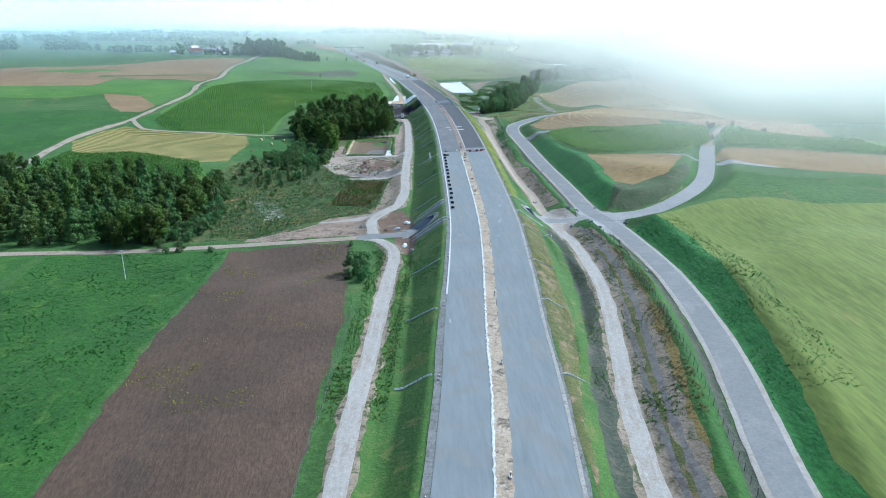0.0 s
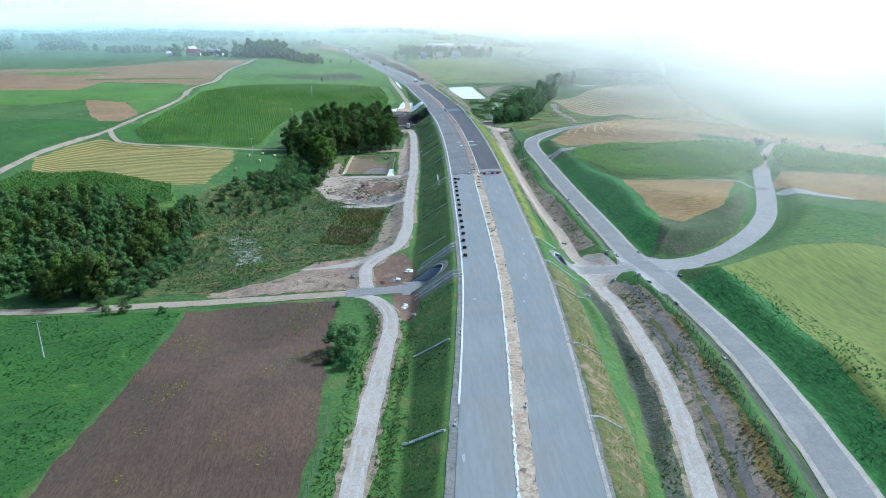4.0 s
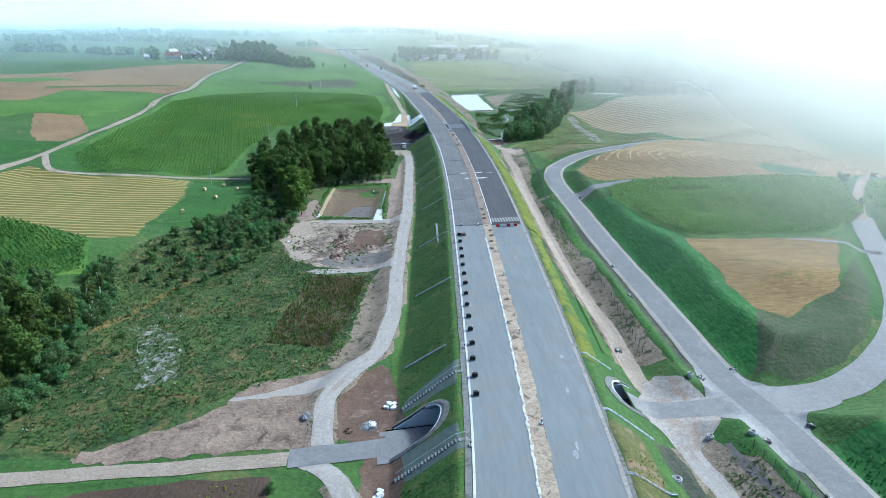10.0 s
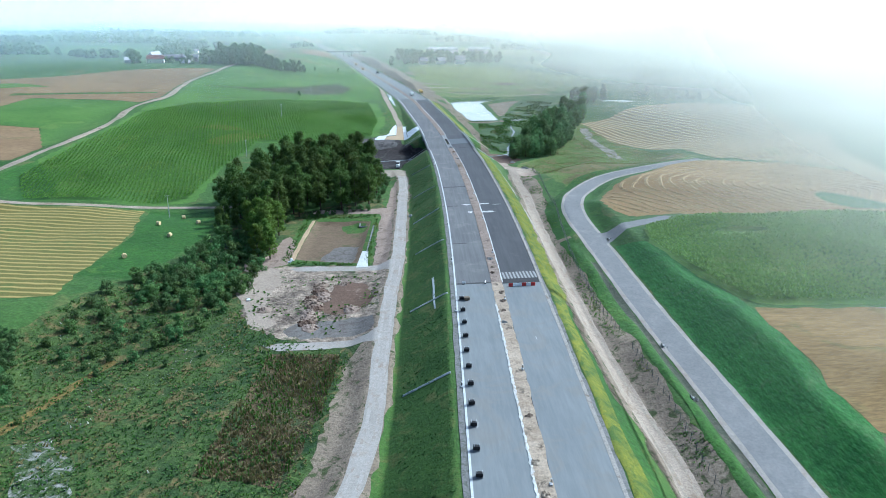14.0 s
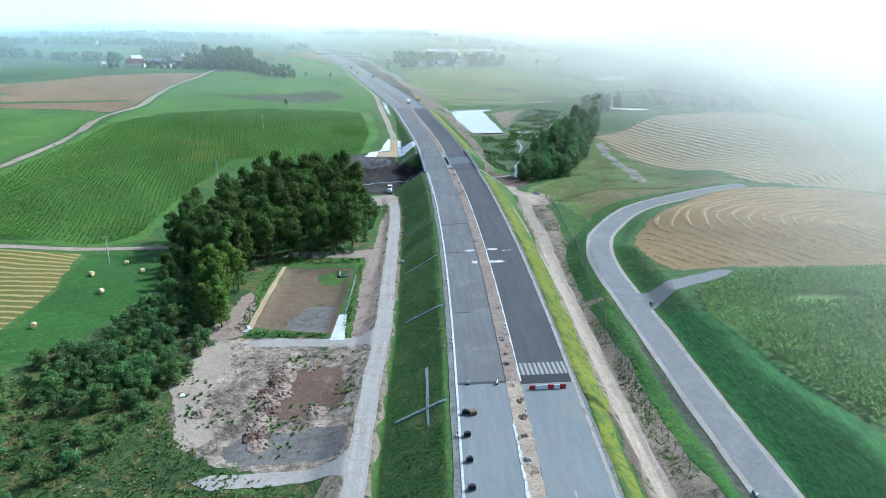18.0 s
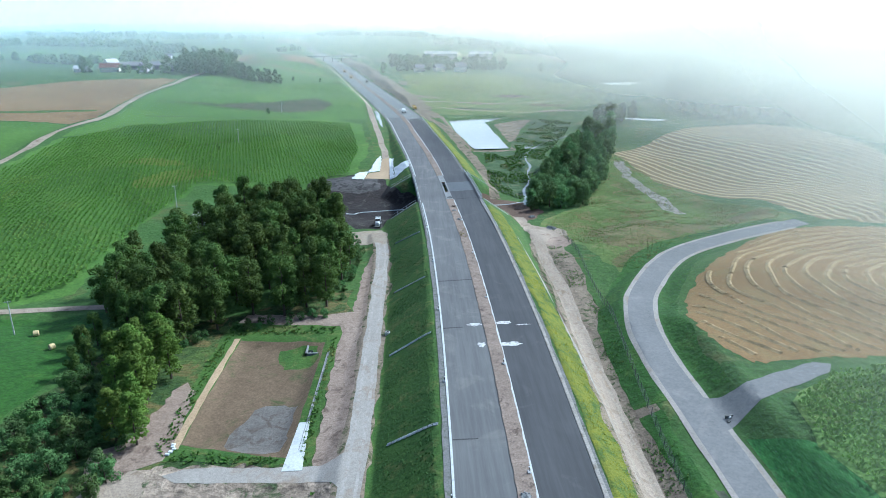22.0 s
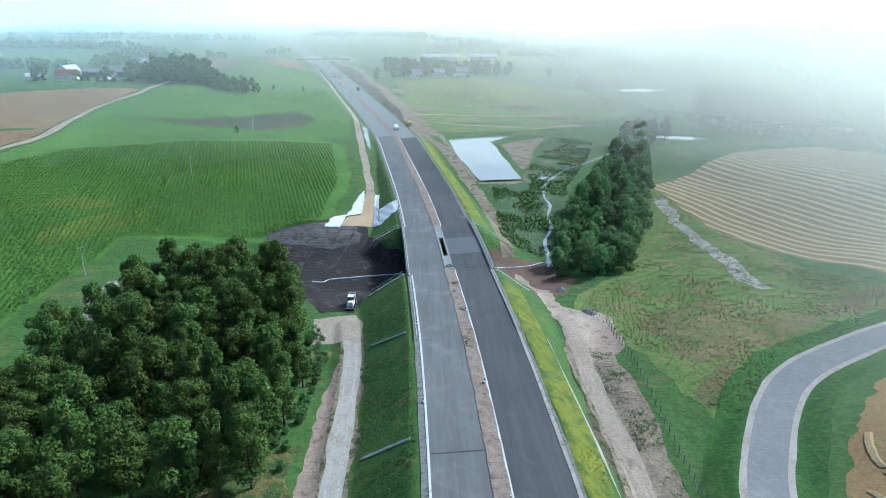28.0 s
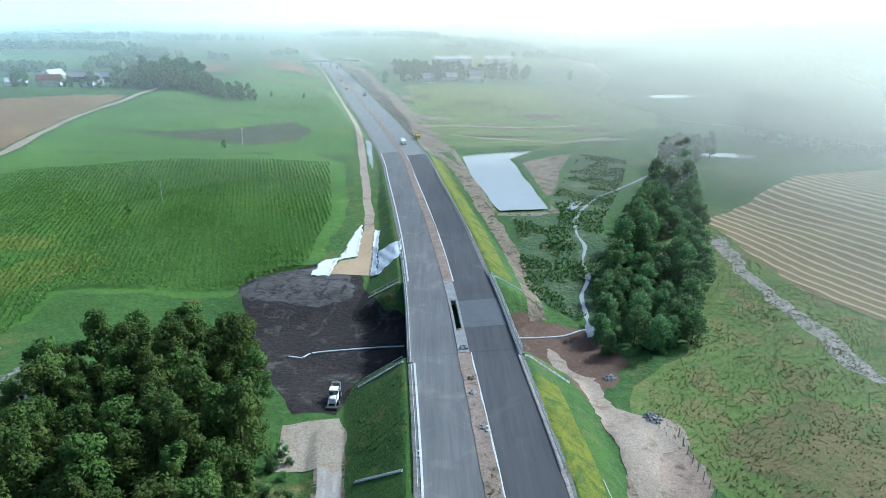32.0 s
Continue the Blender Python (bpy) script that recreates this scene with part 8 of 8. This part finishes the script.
house(-258.5, 860, 16, 8, 4, 4, 0.2, M["plaster"], M["roof_red"], "far farmhouse with a red tiled roof")
house(-243, 893, 34, 9, 4, 3, 0.1, M["stone_dark"], M["roof_grey"], "long grey-roofed barn on the hill")
house(-229, 864, 11, 9, 4, 4.5, 1.2, M["white_plastic"], M["roof_grey"], "pale farmhouse with a grey roof")
house(-268, 885, 13, 9, 5, 5, 1.2, M["white_plastic"], M["channel"], "white gabled house behind the farm")
house(-284, 862, 13, 7, 3, 2.5, 0.3, M["white_plastic"], M["channel"], "low white farm shed", 2)
house(-213, 884, 11, 8, 3.5, 3, 0.1, M["stone_dark"], M["roof_grey"], "grey farm shed behind trees", 2)
house(66, 992, 13, 9, 5, 5, 0.1, M["white_plastic"], M["roof_grey"], "pale house in front of the far grove")
house(42, 996, 11, 8, 4, 4, 0.4, M["plaster"], M["roof_grey"], "old house in front of the far grove")
house(20, 995, 10, 8, 4, 4, 0.2, M["plaster"], M["roof_grey"], "old house at the far grove's edge")
house(52, 1190, 46, 16, 7, 3, 0.0, M["white_plastic"], M["channel"], "large pale hall in the haze", 6)
house(110, 1200, 34, 14, 6, 3, 0.0, M["white_plastic"], M["channel"], "large pale hall in the haze", 6)
house(-548, 1420, 26, 10, 5, 3, 0.1, M["white_plastic"], M["channel"], "far white shed in the haze")
house(-345, 1150, 14, 9, 4, 4, 0.2, M["plaster"], M["roof_grey"], "far farmhouse among trees")
house(-318, 1160, 18, 9, 4, 3, 0.1, M["white_plastic"], M["roof_grey"], "far white farm building among trees")

overpass = tagged(new("overpass"), "far concrete road bridge across the highway", "bridge", kind="structure")
bm = box_bm(-36, 36, -4, 4, 6.2, 7.4, 0.05)
part("deck", bm, M["channel"], overpass)
for s in (-4, 4):
    part("parapet", box_bm(-36, 36, s - 0.2, s + 0.2, 7.4, 8.4, 0.03), M["stone"], overpass)
for u in (-26, -13, 0, 13, 26):
    part("pier", box_bm(u - 0.6, u + 0.6, -3.4, 3.4, -2, 6.2, 0.05), M["stone"], overpass)
OVER = 1235.0
o = off(OVER, 0)
overpass.matrix_basis = Matrix.Translation(o) @ Matrix.Rotation(0.12, 4, "Z")
patch("far_road", [whole(spline([(-42, 1236, 0), (-10, 1222, 0), (8, 1198, 0), (2, 1182, 0), (-16, 1186, 0), (-50, 1250, 0), (-90, 1330, 0), (-120, 1420, 0)], 8), 3.0, None, 0.1, 150)], M["gravel"], "pale far road curving to the overpass", 0.3, "road")
patch("far_road", [whole(spline([(-150, 1238, 0), (-190, 1300, 0), (-230, 1400, 0), (-245, 1500, 0)], 8), 2.6, None, 0.1, 152)], M["gravel"], "pale far road leaving the overpass", 0.3, "road")
patch("far_lane", [whole(spline([(120, 985, 0), (154, 975, 0), (190, 968, 0), (260, 985, 0)], 8), 1.6, None, 0.3, 151)], M["gravel"], "pale far lane across the fields", 0.3, "road")


def truck(x, y, z, turn, paint, label):
    g = tagged(new("work_truck"), label, "vehicle")
    part("bed", box_bm(-1.2, 1.2, -3.2, 1.4, 0.9, 2.4, 0.1), paint, g)
    part("cab", box_bm(-1.15, 1.15, 1.6, 3.4, 0.7, 2.9, 0.15), paint, g)
    part("windscreen", box_bm(-1.0, 1.0, 3.35, 3.45, 1.7, 2.6, 0.02), M["glass_dark"], g)
    for sx in (-1, 1):
        for u in (-2.2, -1.0, 2.4):
            part("wheel", tube_bm([(sx * 0.8, u, 0.5), (sx * 1.2, u, 0.5)], 0.5, 12), M["black"], g, "black tyre")
    g.matrix_basis = Matrix.Translation((x, y, z)) @ Matrix.Rotation(turn, 4, "Z")


for i, (y, s, m, l) in enumerate(((718, 4, "white_plastic", "white work truck on the far concrete"), (985, -5, "yellow", "yellow work machine on the far highway"), (1060, -4, "yellow", "yellow work machine on the far highway"), (1210, 5, "white_plastic", "white work truck near the overpass"), (730, 14, "yellow", "yellow digger beside the far carriageway"), (935, 6, "black", "dark work truck on the far highway"))):
    q = off(y, s)
    truck(q.x, q.y, max(q.z, height(q.x, q.y)) + 0.05, 0.15, M[m], l)

# ---- bushes, reeds, maize and weeds ----
def stuff(name, me, material, label, category):
    me.materials.append(material)
    return tagged(new(name, me), label, category, kind="stuff")


def sprays(areas, gap, hgt, wide, seed, blades=3, skip=None, lean=1.1, lift=0.0):
    """Upright leafy sprays scattered over areas: each is a few bent blades."""
    rnd = random.Random(seed)
    vs, fs = [], []
    for poly in areas:
        xs, ys = [p[0] for p in poly], [p[1] for p in poly]
        n = int((max(xs) - min(xs)) * (max(ys) - min(ys)) / gap ** 2)
        px = np.array([rnd.uniform(min(xs), max(xs)) for _ in range(n)])
        py = np.array([rnd.uniform(min(ys), max(ys)) for _ in range(n)])
        for x, y in zip(px[inside(poly, px, py)], py[inside(poly, px, py)]):
            thin = noise.noise(Vector((x * 0.09, y * 0.09, seed)))
            if skip is not None and thin < skip:
                continue
            z = height(x, y) + lift
            s = rnd.uniform(0.6, 1.25) * (0.8 + 0.5 * thin)
            for b in range(blades):
                a = rnd.uniform(0, 6.28)
                dx, dy = math.cos(a), math.sin(a)
                h, w, o = hgt * s * rnd.uniform(0.55, 1.0), wide * s * 1.3, lean * rnd.uniform(0.3, 1) * hgt * s
                k = len(vs)
                vs += [(x - dy * w, y + dx * w, z), (x + dy * w, y - dx * w, z), (x + dx * o * 0.5 + dy * w, y + dy * o * 0.5 - dx * w, z + h * 0.75), (x + dx * o * 0.5 - dy * w, y + dy * o * 0.5 + dx * w, z + h * 0.75), (x + dx * o * 1.3, y + dy * o * 1.3, z + h)]
                fs += [(k, k + 1, k + 2, k + 3), (k + 3, k + 2, k + 4)]
    me = bpy.data.meshes.new("sprays")
    me.from_pydata(vs, [], fs)
    return me


def rows_of_plants(poly, spacing, step, turn, hgt, wide, seed, hole=None):
    """Plants set in straight rows over an area."""
    rnd = random.Random(seed)
    c, s = math.cos(radians(turn)), math.sin(radians(turn))
    cx, cy = sum(p[0] for p in poly) / len(poly), sum(p[1] for p in poly) / len(poly)
    rad = max(math.hypot(p[0] - cx, p[1] - cy) for p in poly)
    us, ws = np.meshgrid(np.arange(-rad, rad, spacing), np.arange(-rad, rad, step))
    x, y = cx + us * c - ws * s, cy + us * s + ws * c
    k = inside(poly, x, y)
    vs, fs = [], []
    for px, py in zip(x[k], y[k]):
        if hole and ((px - hole[0]) / hole[2]) ** 2 + ((py - hole[1]) / hole[3]) ** 2 < 1:
            continue
        px, py = px + rnd.uniform(-.2, .2) * spacing, py + rnd.uniform(-.3, .3) * spacing
        z = height(px, py)
        q = 0.85 + 0.3 * noise.noise(Vector((px * 0.05, py * 0.05, 3))) + rnd.uniform(-.12, .12)
        for b in range(2):
            a = rnd.uniform(0, 6.28)
            dx, dy = math.cos(a) * wide * q, math.sin(a) * wide * q
            h = hgt * q * rnd.uniform(0.85, 1.1)
            n = len(vs)
            ox, oy = -dy * 0.7, dx * 0.7
            vs += [(px - ox, py - oy, z + h * 0.72), (px + dx, py + dy, z + h * 0.62), (px + ox, py + oy, z + h), (px - dx, py - dy, z + h * 0.75)]
            fs += [(n, n + 1, n + 2, n + 3)]
    me = bpy.data.meshes.new("plants")
    me.from_pydata(vs, [], fs)
    return me


EAST_MAIZE = [(75, 333), (77, 345), (89.5, 352.5), (130, 354.5), (165, 350), (163, 338), (150, 308), (139.5, 299), (126, 289), (84.5, 291), (80.5, 300)]
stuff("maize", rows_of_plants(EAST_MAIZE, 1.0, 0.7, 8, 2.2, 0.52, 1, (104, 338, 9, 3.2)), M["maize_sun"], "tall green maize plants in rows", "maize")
WEST_MAIZE = [(-18, 600), (-20, 556), (-36, 538), (-84, 533), (-90, 472), (-90, 430), (-102, 414), (-150, 414), (-168, 445), (-170, 560), (-176, 606), (-158, 644), (-108, 666), (-30, 680)]
stuff("maize", rows_of_plants(WEST_MAIZE, 1.6, 0.75, 14, 1.7, 0.58, 2), M["maize_hill"], "tall green maize on the hillside", "maize")
stuff("maize", rows_of_plants([(-174, 338), (-145, 338.5), (-119, 325), (-102, 314), (-94, 294), (-112, 288), (-172, 290)], 1.3, 0.7, 40, 2.1, 0.55, 3), M["maize_leaf"], "dark green maize beside the forest", "maize")
place("maize_field", drape([ragged([(-175, 339), (-145, 339.5), (-119, 326), (-101, 315), (-93, 293), (-112, 287), (-174, 288)], 0.4, 4, 160)], 0.07), M["maize"], "dark green maize field beside the forest", "field")

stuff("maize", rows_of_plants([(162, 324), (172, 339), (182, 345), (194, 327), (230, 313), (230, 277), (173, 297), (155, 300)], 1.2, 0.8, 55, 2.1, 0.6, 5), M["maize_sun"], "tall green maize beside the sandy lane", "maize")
MEADOW = [(-78, 240), (-70, 214), (-58, 212), (-34, 228), (-14, 242), (-9, 292), (-27, 300), (-44, 320), (-50, 345), (-70, 335), (-84, 316), (-90, 292), (-86, 282)]
stuff("weeds", sprays([MEADOW], 0.92, 0.45, 0.11, 5, 3, -0.6), M["weed"], "tall mixed weeds of the wet meadow", "weeds")
stuff("dry_weeds", sprays([MEADOW], 1.5, 0.5, 0.1, 6, 3, -0.05), M["weed_dry"], "brown dry weeds in the meadow", "weeds")
stuff("flowering_weeds", sprays([MEADOW], 3.2, 0.5, 0.07, 7, 2, 0.15), M["weed_white"], "pale flowering weeds in the meadow", "weeds")
stuff("reeds", sprays([REEDS], 0.6, 1.2, 0.1, 8, 3, -0.12, 0.25), M["weed_dry"], "dense brown reeds in the basin", "reeds")
stuff("reeds", sprays([REEDS], 0.9, 1.2, 0.11, 9, 3, -0.2, 0.25), M["weed"], "green reeds among brown ones", "reeds")
stuff("weeds", sprays([[(-36.5, 350), (-35.5, 403), (-8, 397), (-7.5, 394), (-33.5, 397), (-34, 350)], [(-9.8, 347), (-9, 392), (-7.6, 392), (-8, 347)], [(-33, 348), (-33, 352), (-12.5, 348), (-12.5, 346)]], 0.8, 0.6, 0.16, 10, 3), M["weed"], "green weeds on the basin rim", "weeds")
stuff("weeds", sprays([[(-44, 335), (-4, 339), (-5, 302), (-26, 302), (-42, 320)]], 1.6, 0.5, 0.2, 11, 3, 0.05), M["weed"], "green weeds on the churned earth", "weeds")
DRY_EAST = [(60, 476), (66, 452), (70, 420), (76, 419), (92, 437), (112, 447), (142, 456), (126, 525), (119, 586), (112, 600), (92, 545), (80, 500), (66, 486)]
stuff("weeds", sprays([DRY_EAST], 0.95, 0.35, 0.08, 12, 3, -0.5), M["weed_meadow"], "green weeds of the dry meadow", "weeds")
stuff("dry_weeds", sprays([DRY_EAST], 1.2, 0.4, 0.07, 13, 3, -0.1), M["weed_dry"], "brown dry weeds of the meadow", "weeds")
stuff("marsh_weeds", sprays([[(46, 536), (58, 519), (72, 540), (82, 590), (104, 640), (120, 688), (98, 698), (84, 660), (70, 622), (68, 596), (50, 594)]], 0.9, 0.8, 0.16, 14, 3, -0.1), M["weed"], "dark marsh plants along the stream", "weeds")
stuff("slope_grass", sprays([side(HIGHWAY, -22.5, -12.8, 110, 196, 0.2, 9), side(HIGHWAY, -22.5, -12.8, 224, 482, 0.2, 9)], 0.75, 0.3, 0.09, 16, 2, -0.3), M["weed_dark"], "dark tufted grass on the embankment", "grass")
stuff("meadow_grass", sprays([MEADOW], 1.3, 0.5, 0.1, 31, 3, -0.1), M["weed_dark"], "dark green grass tufts in the meadow", "weeds")
CLOVER = [(-62.5, 90), (-61.5, 200), (-117, 200), (-111, 130), (-116, 100)]
stuff("clover", sprays([CLOVER], 1.05, 0.32, 0.13, 41, 3, -0.5), M["clover_leaf"], "lush green clover plants", "clover")
stuff("dry_weeds", sprays([[(-60, 100), (-60, 200), (-22, 201), (-19, 165), (-19.5, 102)]], 1.1, 0.3, 0.09, 43, 2, 0.24), M["weed_yellow"], "scattered yellowish weeds on the tilled soil", "weeds")
stuff("slope_grass", sprays([side(HIGHWAY, 12.8, 18.0, 100, 204, 0.2, 9)], 0.58, 0.28, 0.05, 44, 2, -0.2), M["weed_dry"], "dry grass tufts on the sunny slope", "grass")
stuff("slope_grass", sprays([side(HIGHWAY, 12.8, 18.4, 100, 204, 0.2, 9)], 0.6, 0.26, 0.05, 45, 2, -0.1), M["weed_yellow"], "yellow-green grass tufts on the sunny slope", "grass")
stuff("verge_weeds", sprays([side(TRACK_EAST, 2.6, 8.4, 90, 205, 0.2, 9), side(TRACK_EAST_N, 2.4, 7.0, 232, 450, 0.2, 9), side(TRACK_EAST, -6.2, -2.6, 90, 200, 0.2, 9)], 0.6, 0.3, 0.07, 46, 3, 0.0), M["weed"], "green tufts on the bare strip", "weeds")
stuff("dry_weeds", sprays([side(TRACK_EAST, 8.4, 12.3, 90, 178, 0.3, 9)], 0.6, 0.4, 0.1, 47, 3, -0.3), M["weed_dry"], "orange dry grass beside the ditch", "grass")
stuff("verge_weeds", sprays([side(TRACK_WEST, -6, -2.6, 95, 196, 0.3, 9), side(TRACK_WEST, 2.6, 6, 95, 190, 0.3, 9)], 0.6, 0.35, 0.1, 48, 3, -0.4), M["weed"], "green verge grass beside the gravel track", "grass")
stuff("slope_grass", sprays([side(ACCESS, 4.4, 19, 95, 200, 0.3, 9)], 0.8, 0.3, 0.1, 49, 2, -0.3), M["slope_leaf"], "dark grass tufts on the cut slope", "grass")
stuff("slope_flowers", sprays([side(HIGHWAY, 12.8, 17.6, 312, 478, 0.2, 9)], 0.52, 0.22, 0.06, 17, 2, -0.3), M["weed_yellow"], "yellow flowering tufts on the slope", "grass")
stuff("median_weeds", sprays([side(HIGHWAY, -0.9, 0.9, 438, 452, 0.1, 9)], 0.6, 0.5, 0.15, 22, 4, -0.2), M["weed_dry"], "dry tufts on the sandy median", "weeds")


def swaths(poly, centre, spacing, squash, seed, material, label):
    """Ridges of loose straw left in curved rows."""
    rnd = random.Random(seed)
    vs, fs = [], []
    for k in range(1, 36):
        r = k * spacing
        n = int(2 * math.pi * r / 1.1)
        ring = []
        for i in range(n + 1):
            a = 2 * math.pi * i / n
            wob = 1 + 0.05 * math.sin(3 * a + 0.4) + 0.03 * math.sin(5 * a) + 0.006 * math.sin(17 * a + k) + 0.5 / r * math.sin(a * r / 6 + k * 1.7)
            x, y = centre[0] + math.cos(a) * r * wob, centre[1] + math.sin(a) * r * wob * squash
            if not inside(poly, np.array(x), np.array(y)):
                ring = []
                continue
            z = height(x, y)
            w, h = rnd.uniform(0.6, 0.95), rnd.uniform(0.28, 0.44)
            ux, uy = math.cos(a), math.sin(a)
            m = len(vs)
            vs += [(x - ux * w, y - uy * w, z + 0.03), (x + rnd.uniform(-.06, .06), y, z + h), (x + ux * w, y + uy * w, z + 0.03)]
            if ring and rnd.random() > 0.05:
                fs += [(ring[0], ring[1], m + 1, m), (ring[1], ring[2], m + 2, m + 1)]
            ring = [m, m + 1, m + 2]
    me = bpy.data.meshes.new("swath")
    me.from_pydata(vs, [], fs)
    return stuff("straw_swaths", me, material, label, "straw")


SWATH_POLY = [(78, 389), (88.5, 405.5), (113, 428.5), (137.3, 436.5), (167, 440), (186, 427), (208, 409), (238, 380), (219, 320), (195, 332), (187, 356), (172, 358), (170, 367), (166, 377), (158, 384), (151, 381), (149, 371), (153, 359), (92, 361), (76, 361), (74, 375)]
swaths(SWATH_POLY, (158, 384), 4.4, 0.72, 3, M["windrow"], "curved ridges of loose golden straw")
